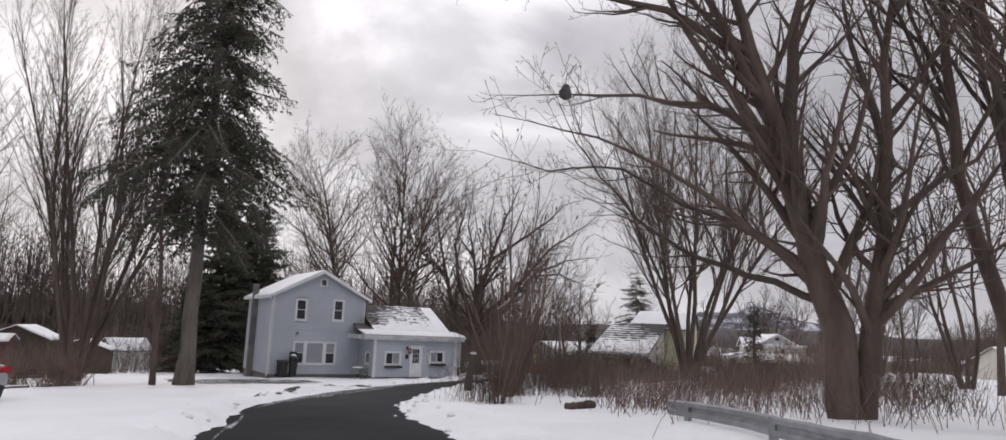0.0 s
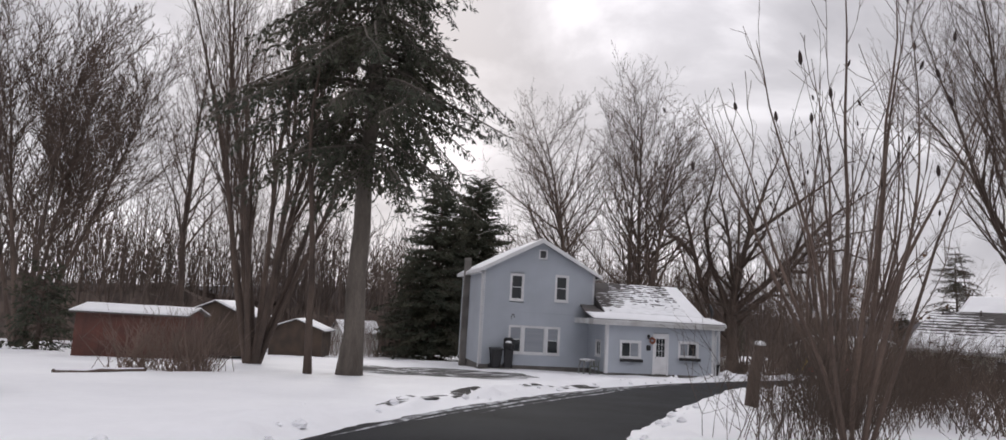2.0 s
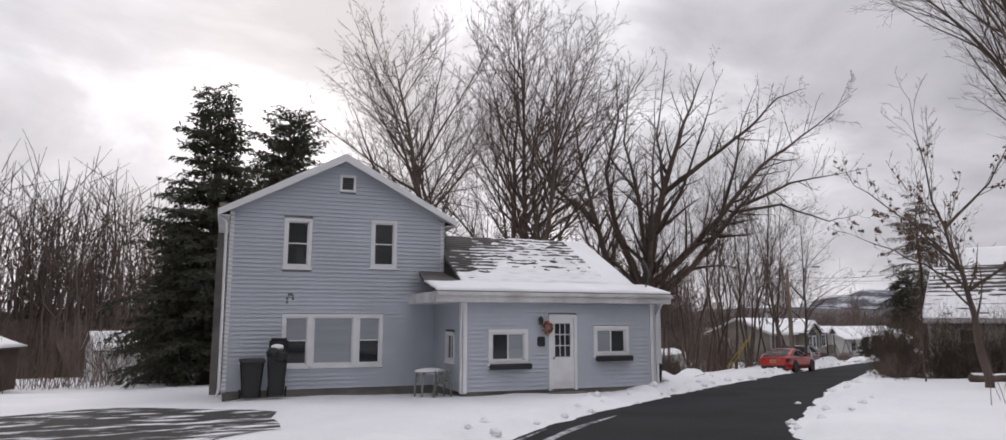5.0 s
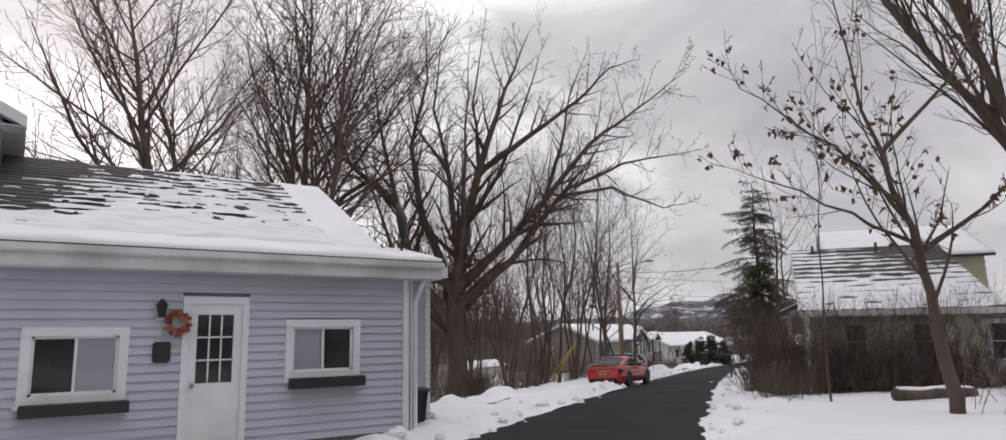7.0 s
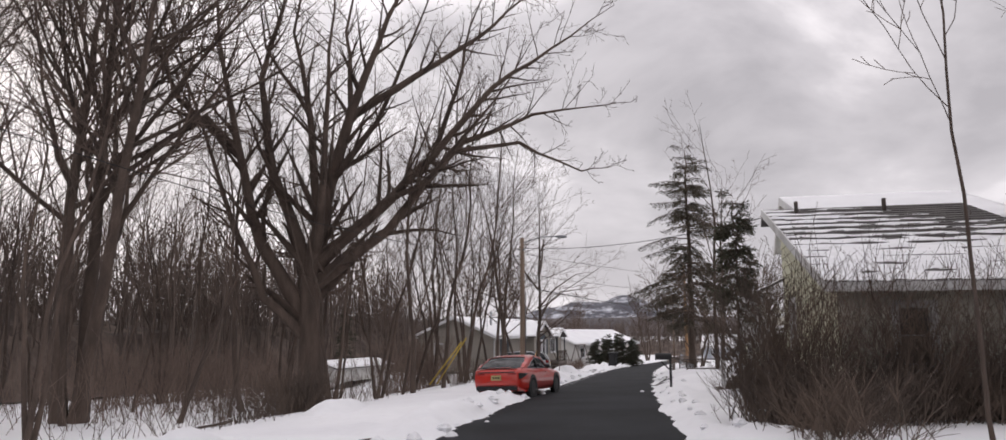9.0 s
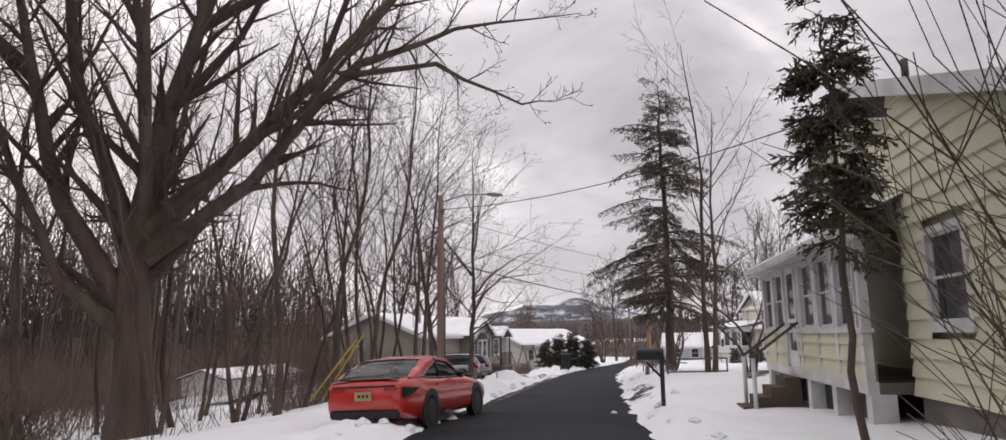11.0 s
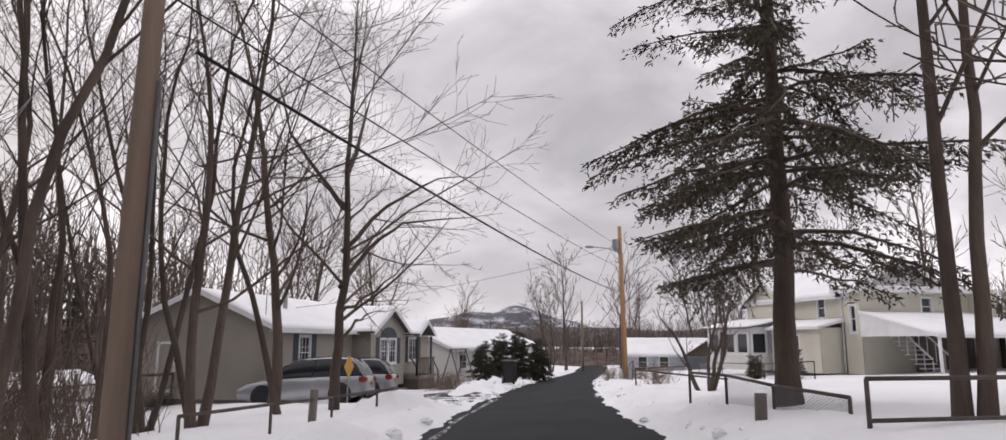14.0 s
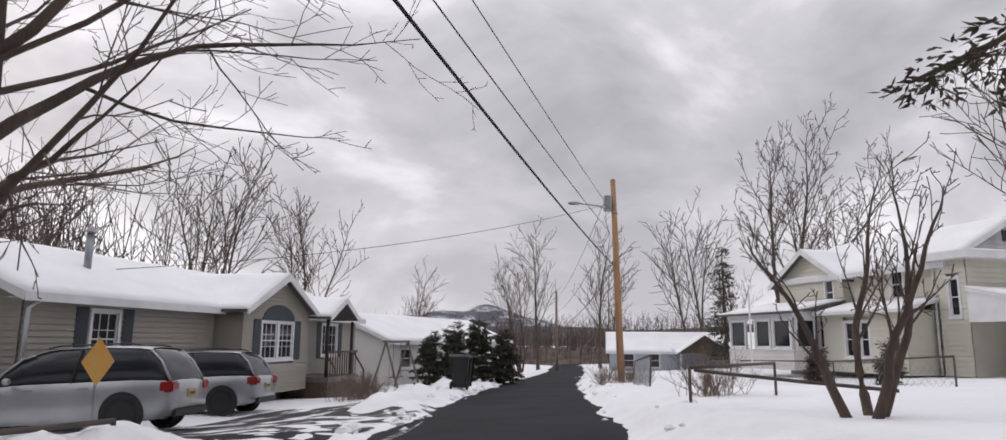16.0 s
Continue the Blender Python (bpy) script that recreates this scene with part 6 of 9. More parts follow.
def hill(name, cx, cy, length, depth, turn, height, base, mat, label, seed):
    v, f = [], []
    n, mcount = 90, 14
    c, s = math.cos(radians(turn)), math.sin(radians(turn))
    for j in range(mcount + 1):
        for i in range(n + 1):
            a, b = (i / n - 0.5) * length, (j / mcount - 0.5) * depth
            env = max(0.0, 1 - (2 * a / length) ** 2) ** 0.7 * math.cos(math.pi * b / depth) ** 1
            h = height * env * (0.85 + 0.35 * noise.noise((a * 3.0 / length * 2, b / depth, seed)) + 0.05 * noise.noise((a * 0.02, b * 0.02, seed)))
            v.append((cx + a * c - b * s, cy + a * s + b * c, base + max(0.0, h)))
    for j in range(mcount):
        for i in range(n):
            q = j * (n + 1) + i
            f.append((q, q + 1, q + n + 2, q + n + 1))
    return tagged(mesh_object(name, v, f, mat, smooth=True), label, "hill", kind="structure")


hill("backdrop_hill", 1480, 1190, 620, 420, -50, 108, -10, hill_snow, "distant wooded hill dusted with snow", 3.0)
hill("backdrop_ridge", 900, 760, 1700, 300, -50, 42, -14, hill_mat, "long dark wooded ridge at the horizon", 5.0)
hill("backdrop_ridge", 900, -100, 1500, 300, -75, 46, -12, hill_mat, "long dark wooded ridge beyond the fields", 7.0)
hill("backdrop_ridge", 100, 700, 1500, 300, 0, 34, -14, hill_mat, "long dark wooded ridge behind the woods", 9.0)
hill("backdrop_ridge", -500, 200, 1300, 300, 80, 40, -8, hill_mat, "long dark wooded ridge behind the yard", 11.0)


# ---- other houses ----
def gable_roof(h, x0, x1, yf, yb, yr, ze, zr, ov=0.3, snow_on=True, seed=1, bare=None, ze_b=None, thick=0.09, fasc=white_paint):
    """A ridge roof along x: eaves at yf and yb, ridge at yr, with snow, fascia boards and soffits."""
    ze_b = ze if ze_b is None else ze_b
    for ye, zz in ((yf, ze), (yb, ze_b)):
        sl = (zr - zz) / abs(yr - ye)
        s = 1 if ye > yr else -1
        yo, zo = ye + s * ov, zz - sl * ov
        slab("roof", [(x0 - ov, yo, zo), (x1 + ov, yo, zo), (x1 + ov, yr, zr), (x0 - ov, yr, zr)], thick, shingles, h)
        if snow_on:
            snow_sheet("roof_snow", (x0 - ov, yo, zo), (x1 + ov, yo, zo), (x1 + ov, yr, zr), (x0 - ov, yr, zr), 0.08, clean_snow, h, seed, bare, 70 if bare else 30, 40 if bare else 10)
        box("fascia", x0 - ov, x1 + ov, min(yo, yo + s * 0.03), max(yo, yo + s * 0.03), zo - 0.17, zo + 0.01, fasc, h)
        slab("soffit", [(x0 - ov, yo, zo - 0.10), (x1 + ov, yo, zo - 0.10), (x1 + ov, ye, zo - 0.10), (x0 - ov, ye, zo - 0.10)], 0.015, grey_white, h)
        for xe in (x0 - ov - 0.03, x1 + ov):
            prism("rake_board", [(yo, zo + 0.02), (yr, zr + 0.02), (yr, zr - 0.18), (yo, zo - 0.16)], 0, xe, xe + 0.03, fasc, h)


def yellow_house():
    """Pale yellow house with a glazed porch along the road and its gable behind."""
    h = thing("house", pose(23.96, 4.73, -0.25, 0, 0, 34), "pale yellow house with a glazed porch and patchy snow roof", "house")
    L = 6.5
    f = local_frame((L, 0), (0, 0))   # seen from the road, s runs from the far end to the near one
    sill, top = 1.30, 2.55
    openings = [(0.12, 1.0), (1.12, 2.02), (3.3, 4.25), (4.37, 5.25), (5.4, 6.3)]
    siding(h, "porch_wall", (L, 0), (0, 0), 0.66, [(0, sill - 0.02), (1, sill - 0.02)], yellow_siding, course=0.23, cuts=[(2.12, 2.9, 0.5, 1.4)], single=True)
    siding(h, "porch_side_wall", (L, -1.9), (L, 0), 0.66, [(0, sill), (1, sill)], yellow_siding, course=0.23, single=True)
    box("header", 0, L, -0.10, 0.02, 2.45, 2.62, grey_white, h)
    box("sill_board", -0.02, L + 0.02, -0.1, 0.06, sill - 0.03, sill + 0.03, grey_white, h)
    box("base_board", -0.02, L + 0.02, -0.1, 0.03, 0.5, 0.66, grey_white, h)
    box("porch_floor", 0, L, -1.9, -0.1, 0.5, 0.64, grey_wood, h)
    for a, b in openings:
        window(h, f, a, b, sill, 2.46, 0.06, "hung", mat=grey_white)
    for s in (0.05, 1.06, 2.07, 2.96, 3.2, 4.31, 5.33, 6.42):
        x = L - s
        box("porch_post", x - 0.07, x + 0.05, -0.08, 0.035, 0.64, 2.5, grey_white, h)
    d = new("porch_door")
    d.parent = h
    d.matrix_local = f
    bm = bmesh.new()
    for a, b, c, e in ((2.13, 2.89, 2.34, 2.46), (2.13, 2.23, 0.66, 2.34), (2.79, 2.89, 0.66, 2.34), (2.23, 2.79, 0.66, 0.95), (2.23, 2.79, 1.45, 1.52)):
        add_box(bm, a, b, 0.0, 0.05, c, e)
    part("frame", bm, white_paint, d)
    bm = bmesh.new()
    add_box(bm, 2.23, 2.79, 0.02, 0.03, 0.95, 2.34)
    part("pane", bm, pane_dark, d)
    # steps with rails
    for i in range(4):
        box("step", L - 2.95, L - 2.1, 0.03 + 0.24 * i, 0.29 + 0.24 * i, -0.15, 0.50 - 0.17 * i, shed_brown, h)
    for x in (L - 3.05, L - 2.05):
        tube("rail", [(x, 0.03, 1.45), (x, 0.85, 0.84)], 0.026, rust, h, 6)
        tube("rail_post", [(x, 0.82, -0.2), (x, 0.82, 0.84)], 0.04, grey_white, h, 6)
    # piers below, with a black board standing in for shade in the lattice openings
    for s in (0.1, 1.9, 3.4, 4.87, 6.4):
        box("pier", L - s - 0.11, L - s + 0.11, -0.3, 0.0, -0.4, 0.5, grey_white, h)
    box("dark_opening_board", 0.05, L - 0.05, -0.28, -0.22, -0.4, 0.5, black_plastic, h)
    # porch roof
    slab("porch_roof", [(-0.35, 0.34, 2.60), (L + 0.2, 0.34, 2.60), (L + 0.2, -1.78, 3.62), (-0.35, -1.78, 3.62)], 0.05, shingles, h)
    snow_sheet("roof_snow", (-0.35, 0.34, 2.60), (L + 0.2, 0.34, 2.60), (L + 0.2, -1.78, 3.62), (-0.35, -1.78, 3.62), 0.03, clean_snow, h, 8, None, 30, 8)
    box("fascia", -0.35, L + 0.2, 0.32, 0.35, 2.51, 2.60, grey_white, h)
    slab("soffit", [(-0.35, 0.32, 2.50), (L + 0.2, 0.32, 2.50), (L + 0.2, -0.1, 2.50), (-0.35, -0.1, 2.50)], 0.015, grey_white, h)
    # main block: gable towards the road
    xa, za, xn, zn, xf, zf, yg, yb = 6.55, 6.25, 1.2, 4.55, 8.64, 4.65, -1.8, -6.9
    siding(h, "gable_wall", (xf - 0.3, yg), (xn + 0.3, yg), 0.5, [(0, zf), ((xf - 0.3 - xa) / (xf - xn - 0.6), za - 0.12), (1, zn)], yellow_siding, course=0.23, cuts=[(2.19, 3.19, 4.18, 5.10)], single=True)
    window(h, local_frame((xf - 0.3, yg), (xn + 0.3, yg)), 2.19, 3.19, 4.15, 5.13, 0.1, "hung", mat=grey_white)
    siding(h, "side_wall", (xn + 0.3, yg), (xn + 0.3, yb + 0.3), 0.5, [(0, zn), (1, zn)], yellow_siding, course=0.23)
    siding(h, "side_wall", (xf - 0.3, yb + 0.3), (xf - 0.3, yg), 0.3, [(0, zf), (1, zf)], yellow_siding, course=0.23)
    siding(h, "back_wall", (xn + 0.3, yb + 0.3), (xf - 0.3, yb + 0.3), 0.3, [(0, zn), ((xa - xn) / (xf - xn), za - 0.12), (1, zf)], yellow_siding, course=0.23)
    box("foundation", xn + 0.35, xf - 0.35, yb + 0.35, yg - 0.05, -0.5, 0.5, concrete, h)
    a, b, c, e = (xn, yb, zn), (xn, yg + 0.3, zn), (xa, yg + 0.3, za), (xa, yb, za)
    slab("roof", [a, b, c, e], 0.1, shingles, h)
    snow_sheet("roof_snow", a, b, c, e, 0.05, clean_snow, h, 9, None, 20, 12)
    slab("roof", [c, (xf, yg + 0.3, zf), (xf, yb, zf), e], 0.1, shingles, h)
    snow_sheet("roof_snow", (xf, yb, zf), (xf, yg + 0.3, zf), c, e, 0.06, clean_snow, h, 10, None, 20, 10)
    prism("rake_board", [(xa, za + 0.03), (xf + 0.02, zf + 0.03), (xf + 0.02, zf - 0.2), (xa, za - 0.25)], 1, yg + 0.3, yg + 0.34, white_paint, h)
    prism("rake_board", [(xn - 0.02, zn + 0.03), (xa, za + 0.03), (xa, za - 0.25), (xn - 0.02, zn - 0.2)], 1, yg + 0.3, yg + 0.34, white_paint, h)
    slab("soffit", [(xa, yg, za - 0.14), (xa, yg + 0.3, za - 0.14), (xf, yg + 0.3, zf - 0.14), (xf, yg, zf - 0.14)], 0.015, grey_white, h)

    # low wing in line with the porch: its ridge runs back from the road, one slope falls towards the blue-grey house
    w0, w1, wr, wb, we, wk = -6.35, 1.25, -0.25, -5.15, 2.5, 4.98
    low = -6.0
    siding(h, "wing_wall", (-0.1, -0.5), (low, -0.5), 0.5, [(0, 4.45), (1, 2.45)], yellow_siding, course=0.23, cuts=[(0.7, 1.75, 1.3, 2.46)])
    window(h, local_frame((-0.1, -0.5), (low, -0.5)), 0.7, 1.75, 1.3, 2.46, 0.08, "hung", mat=grey_white)
    openings = [(0.8, 1.5), (2.45, 3.25), (4.2, 4.9)]
    siding(h, "wing_wall", (low, -0.5), (low, wb + 0.3), 0.3, [(0, 2.5), (1, 2.5)], cream_siding, course=0.2, cuts=[(p, q, 1.05, 2.2) for p, q in openings])
    side = local_frame((low, -0.5), (low, wb + 0.3))
    for p, q in openings:
        window(h, side, p, q, 1.05, 2.2, 0.09, "hung")
    siding(h, "wing_wall", (low, wb + 0.3), (1.2, wb + 0.3), 0.3, [(0, 2.45), (1, 4.8)], cream_siding, course=0.2)
    box("foundation", low + 0.05, -0.1, wb + 0.35, -0.56, -0.6, 0.5, concrete, h)
    a, b, c, e = (w0, wb, we), (w0, wr, we), (w1, wr, wk), (w1, wb, wk)
    slab("wing_roof", [a, b, c, e], 0.1, shingles, h)
    slab("wing_roof", [c, (w1 + 0.5, wr, wk - 0.3), (w1 + 0.5, wb, wk - 0.3), e], 0.1, shingles, h)
    shingle_rows(h, a, b, c, e, shingles, 26, 24, 6)

    def bare(s, t):
        row = 0.30 * math.cos(2 * math.pi * t * 13)
        q = noise.noise((s * 3.0, t * 3.0, 1.0)) * 0.6 + noise.noise((s * 9, t * 40, 3.0)) * 0.75
        return 0.30 + 0.80 * max(0.0, t - 0.35) + 1.5 * max(0.0, t - 0.50) * (1.5 - 1.9 * s) + q * 0.7 + row * min(1.0, 0.4 + t)
    snow_sheet("roof_snow", a, b, c, e, 0.05, clean_snow, h, 9, bare, 90, 140)
    prism("rake_board", [(w0 - 0.02, we + 0.03), (w1, wk + 0.03), (w1, wk - 0.2), (w0 - 0.02, we - 0.16)], 1, wr, wr + 0.03, grey_white, h)
    box("fascia", w0 - 0.03, w0, wb, wr, we - 0.16, we - 0.01, grey_white, h)
    for q in (-1.0, -3.1):
        tube("vent_pipe", [(0.5, q, 4.6), (0.5, q, 5.05)], 0.05, rust, h, 8)


yellow_house()


def beige_house():
    h = thing("house", pose(41.4, 34.64, -1.75, 0, 0, 27), "beige sided single-storey house with dark shutters and snowy roof", "house")
    L, D, ze, zr = 18.0, 6.0, 2.95, 4.25
    f = local_frame((0, 0), (L, 0))
    cuts = [(1.85, 2.85, 1.2, 2.58), (14.4, 16.0, 1.25, 2.58)]
    siding(h, "front_wall", (0, 0), (L, 0), 0.25, [(0, ze), (1, ze)], beige_siding, course=0.13, cuts=cuts)
    siding(h, "gable_wall", (0, D), (0, 0), 0.25, [(0, ze), (0.5, zr - 0.08), (1, ze)], beige_siding, course=0.13)
    siding(h, "gable_wall", (L, 0), (L, D), 0.25, [(0, ze), (0.5, zr - 0.08), (1, ze)], beige_siding, course=0.13)
    siding(h, "back_wall", (L, D), (0, D), 0.25, [(0, ze), (1, ze)], beige_siding, course=0.13)
    box("foundation", 0.05, L - 0.05, 0.05, D - 0.05, -0.8, 0.25, concrete, h)
    gable_roof(h, 0, L, 0, D, D / 2, ze, zr, 0.35, seed=11)
    window(h, f, 1.85, 2.85, 1.2, 2.58, 0.08, "hung", bars=(2, 2))
    window(h, f, 14.4, 16.0, 1.25, 2.58, 0.08, "slide", bars=(3, 2))
    for x in (1.42, 2.92, 13.95, 16.08):
        bm = bmesh.new()
        add_box(bm, x, x + 0.36, -0.04, 0.0, 1.2, 2.6)
        for k in range(14):
            add_box(bm, x + 0.05, x + 0.31, -0.055, -0.04, 1.27 + k * 0.09, 1.31 + k * 0.09)
        part("shutter", bm, dark_blue, h)
    # projecting front gable with an arched window
    gx0, gx1, gm, py = 6.8, 11.2, 9.0, -0.9
    gz = 4.0
    siding(h, "bay_wall", (gx0, py), (gx1, py), 0.25, [(0, ze - 0.05), (0.5, gz - 0.1), (1, ze - 0.05)], beige_siding, course=0.13, cuts=[(1.1, 3.3, 1.25, 2.5)])
    siding(h, "bay_wall", (gx0, 0), (gx0, py), 0.25, [(0, ze), (1, ze)], beige_siding, course=0.13)
    siding(h, "bay_wall", (gx1, py), (gx1, 0), 0.25, [(0, ze), (1, ze)], beige_siding, course=0.13)
    bf = local_frame((gx0, py), (gx1, py))
    window(h, bf, 1.1, 2.2, 1.25, 2.5, 0.07, "hung", bars=(2, 2))
    window(h, bf, 2.2, 3.3, 1.25, 2.5, 0.07, "hung", bars=(2, 2))
    arch = [(gx0 + 2.2 + 1.05 * math.cos(a), 2.5 + 0.5 * math.sin(a)) for a in [math.pi * k / 16 for k in range(17)]]
    prism("arch_panel", arch, 1, py - 0.05, py - 0.005, dark_blue, h)
    for x in (gx0 + 0.62, gx0 + 3.36):
        box("shutter", x, x + 0.4, py - 0.045, py, 1.25, 2.52, dark_blue, h)
    for xe, s in ((gx0 - 0.3, -1), (gx1 + 0.3, 1)):
        zo = ze - 0.18
        slab("bay_roof", [(xe, py - 0.3, zo), (gm, py - 0.3, gz), (gm, 2.4, gz), (xe, 1.0, zo)], 0.08, shingles, h)
        snow_sheet("roof_snow", (xe, py - 0.3, zo), (xe, 1.0, zo), (gm, 2.4, gz), (gm, py - 0.3, gz), 0.08, clean_snow, h, 12, None, 14, 10)
        prism("rake_board", [(xe, zo + 0.02), (gm, gz + 0.03), (gm, gz - 0.22), (xe, zo - 0.16)], 1, py - 0.34, py - 0.3, white_paint, h)
    # entry roof on posts, with steps and railing
    ex0, ex1, em, ey = 11.3, 14.1, 12.7, -1.7
    for xe in (ex0, ex1):
        slab("entry_roof", [(xe, ey, 2.72), (em, ey, 3.45), (em, 1.2, 3.45), (xe, 0.1, 2.72)], 0.08, shingles, h)
        snow_sheet("roof_snow", (xe, ey, 2.72), (xe, 0.1, 2.72), (em, 1.2, 3.45), (em, ey, 3.45), 0.08, clean_snow, h, 13, None, 10, 8)
        prism("rake_board", [(xe, 2.74), (em, 3.47), (em, 3.25), (xe, 2.56)], 1, ey - 0.03, ey, white_paint, h)
        tube("porch_post", [(xe + (0.25 if xe == ex0 else -0.25), ey + 0.2, 0.6), (xe + (0.25 if xe == ex0 else -0.25), ey + 0.2, 2.6)], 0.06, black_plastic, h, 6)
    box("porch_deck", ex0, ex1, ey, -0.02, 0.45, 0.62, grey_wood, h)
    box("deck_skirt", ex0 + 0.05, ex1 - 0.05, ey + 0.05, -0.05, -0.7, 0.45, shed_brown, h)
    for k in range(13):
        x = ex0 + 0.1 + k * (ex1 - ex0 - 0.2) / 12
        tube("baluster", [(x, ey + 0.08, 0.6), (x, ey + 0.08, 1.45)], 0.02, shed_brown, h, 4)
    box("top_rail", ex0, ex1, ey + 0.04, ey + 0.12, 1.45, 1.52, shed_brown, h)
    for i in range(4):
        box("step", ex1 + 0.02 + 0.28 * i, ex1 + 0.30 + 0.28 * i, ey + 0.2, -0.3, -0.7, 0.45 - 0.18 * i, shed_brown, h)
    for y in (ey + 0.2, -0.3):
        tube("stair_rail", [(ex1, y, 1.45), (ex1 + 1.15, y, 0.75)], 0.035, shed_brown, h, 5)
        tube("stair_post", [(ex1 + 1.15, y, -0.6), (ex1 + 1.15, y, 0.78)], 0.04, shed_brown, h, 5)
    d = new("front_door")
    d.parent = h
    d.matrix_local = f
    bm = bmesh.new()
    add_box(bm, 11.9, 12.85, -0.04, 0.0, 0.62, 2.65)
    add_box(bm, 11.98, 12.77, -0.055, -0.04, 0.66, 2.57)
    part("leaf", bm, white_paint, d)
    bm = bmesh.new()
    add_box(bm, 12.15, 12.6, -0.062, -0.05, 1.5, 2.4)
    part("pane", bm, pane_dark, d)
    # side door and deck at the near gable
    sd = local_frame((0, D), (0, 0))
    window(h, sd, 1.3, 2.1, 0.5, 2.3, 0.09, "fixed")
    for k in range(8):
        box("deck_board", -2.2 + k * 0.27, -1.96 + k * 0.27, 3.9, 6.2, 0.28, 0.34, shed_brown, h)
    for x, y in ((-2.2, 3.9), (-2.2, 6.1), (-0.1, 3.9)):
        tube("deck_post", [(x, y, -0.8), (x, y, 1.2)], 0.05, shed_brown, h, 5)
    box("deck_rail", -2.2, -0.1, 3.86, 3.94, 1.1, 1.18, shed_brown, h)
    # stove pipe, gutter and downspout, meter
    tube("vent_pipe", [(3.4, 1.5, 3.3), (3.4, 1.5, 4.55)], 0.09, steel, h, 10)
    bm = bmesh.new()
    bmesh.ops.create_cone(bm, cap_ends=True, segments=12, radius1=0.16, radius2=0.05, depth=0.14, matrix=Matrix.Translation((3.4, 1.5, 4.64)))
    part("vent_cap", bm, steel, h)
    tube("downspout", [(0.2, -0.38, 2.75), (0.05, -0.1, 2.5), (0.05, -0.06, 0.2)], 0.045, white_paint, h, 6)
    tube("antenna", [(0.4, 0.6, 3.2), (0.4, 0.6, 4.1)], 0.015, black_plastic, h, 5)
    return h


beige_house()


def plain_house(name, m, L, D, z0, ze, zr, wall, label, windows=(), extra=None, seed=20, roof_ov=0.3):
    h = thing(name, m, label, "house")
    siding(h, "front_wall", (0, 0), (L, 0), z0, [(0, ze), (1, ze)], wall, course=0.18, cuts=windows)
    siding(h, "gable_wall", (0, D), (0, 0), z0, [(0, ze), (0.5, zr - 0.08), (1, ze)], wall, course=0.18)
    siding(h, "gable_wall", (L, 0), (L, D), z0, [(0, ze), (0.5, zr - 0.08), (1, ze)], wall, course=0.18)
    siding(h, "back_wall", (L, D), (0, D), z0, [(0, ze), (1, ze)], wall, course=0.18)
    box("foundation", 0.05, L - 0.05, 0.05, D - 0.05, z0 - 0.9, z0, concrete, h)
    gable_roof(h, 0, L, 0, D, D / 2, ze, zr, roof_ov, seed=seed)
    f = local_frame((0, 0), (L, 0))
    for a, b, c, d in windows:
        window(h, f, a, b, c, d, 0.08, "hung")
    return h


# white low house beyond the beige one
plain_house("house", pose(61.0, 44.2, -2.3, 0, 0, 14), 15.5, 6.5, 0.2, 2.55, 3.9, white_siding, "long low white house with a snow-covered roof",
            [(1.0, 2.2, 1.0, 2.1), (3.6, 4.8, 1.0, 2.1), (7.0, 8.2, 1.0, 2.1), (11.0, 12.0, 1.0, 2.1)], seed=21)
# small grey house beyond the second pole
hx = plain_house("house", pose(87.6, 46.1, -2.9, 0, 0, -62), 19.0, 8.0, 0.2, 2.4, 3.9, blue_siding, "low grey house with a snowy roof behind a porch",
                 [(1.0, 2.0, 1.0, 2.2), (3.0, 4.0, 1.0, 2.2), (10.5, 11.5, 1.0, 2.2)], seed=22)
box("porch_wall", 7.4, 17.6, -1.75, -1.65, 0.0, 1.0, shed_brown, hx)
box("porch_wall", 7.4, 17.6, -1.75, -1.65, 2.0, 2.3, shed_brown, hx)
slab("porch_roof", [(7.2, -2.0, 2.3), (17.9, -2.0, 2.3), (17.9, 0.6, 2.75), (7.2, 0.6, 2.75)], 0.08, shingles, hx)
snow_sheet("roof_snow", (7.2, -2.0, 2.3), (17.9, -2.0, 2.3), (17.9, 0.6, 2.75), (7.2, 0.6, 2.75), 0.08, clean_snow, hx, 24, None, 16, 6)
for x in (9.9, 12.4, 14.9, 17.5):
    box("porch_post", x - 0.06, x + 0.06, -1.78, -1.66, 1.0, 2.0, shed_brown, hx)
prism("porch_gable", [(5.2, 2.2), (7.2, 3.5), (9.2, 2.2)], 1, -2.4, -2.2, shed_brown, hx)
for x in (5.4, 9.0):
    tube("porch_post", [(x, -2.3, 0.0), (x, -2.3, 2.3)], 0.08, white_paint, hx, 6)
for xe in (5.0, 9.4):
    slab("porch_roof", [(xe, -2.6, 2.15), (7.2, -2.6, 3.6), (7.2, 3.5, 3.6), (xe, 1.0, 2.15)], 0.08, shingles, hx)
    snow_sheet("roof_snow", (xe, -2.6, 2.15), (xe, 1.0, 2.15), (7.2, 3.5, 3.6), (7.2, -2.6, 3.6), 0.08, clean_snow, hx, 23, None, 10, 8)


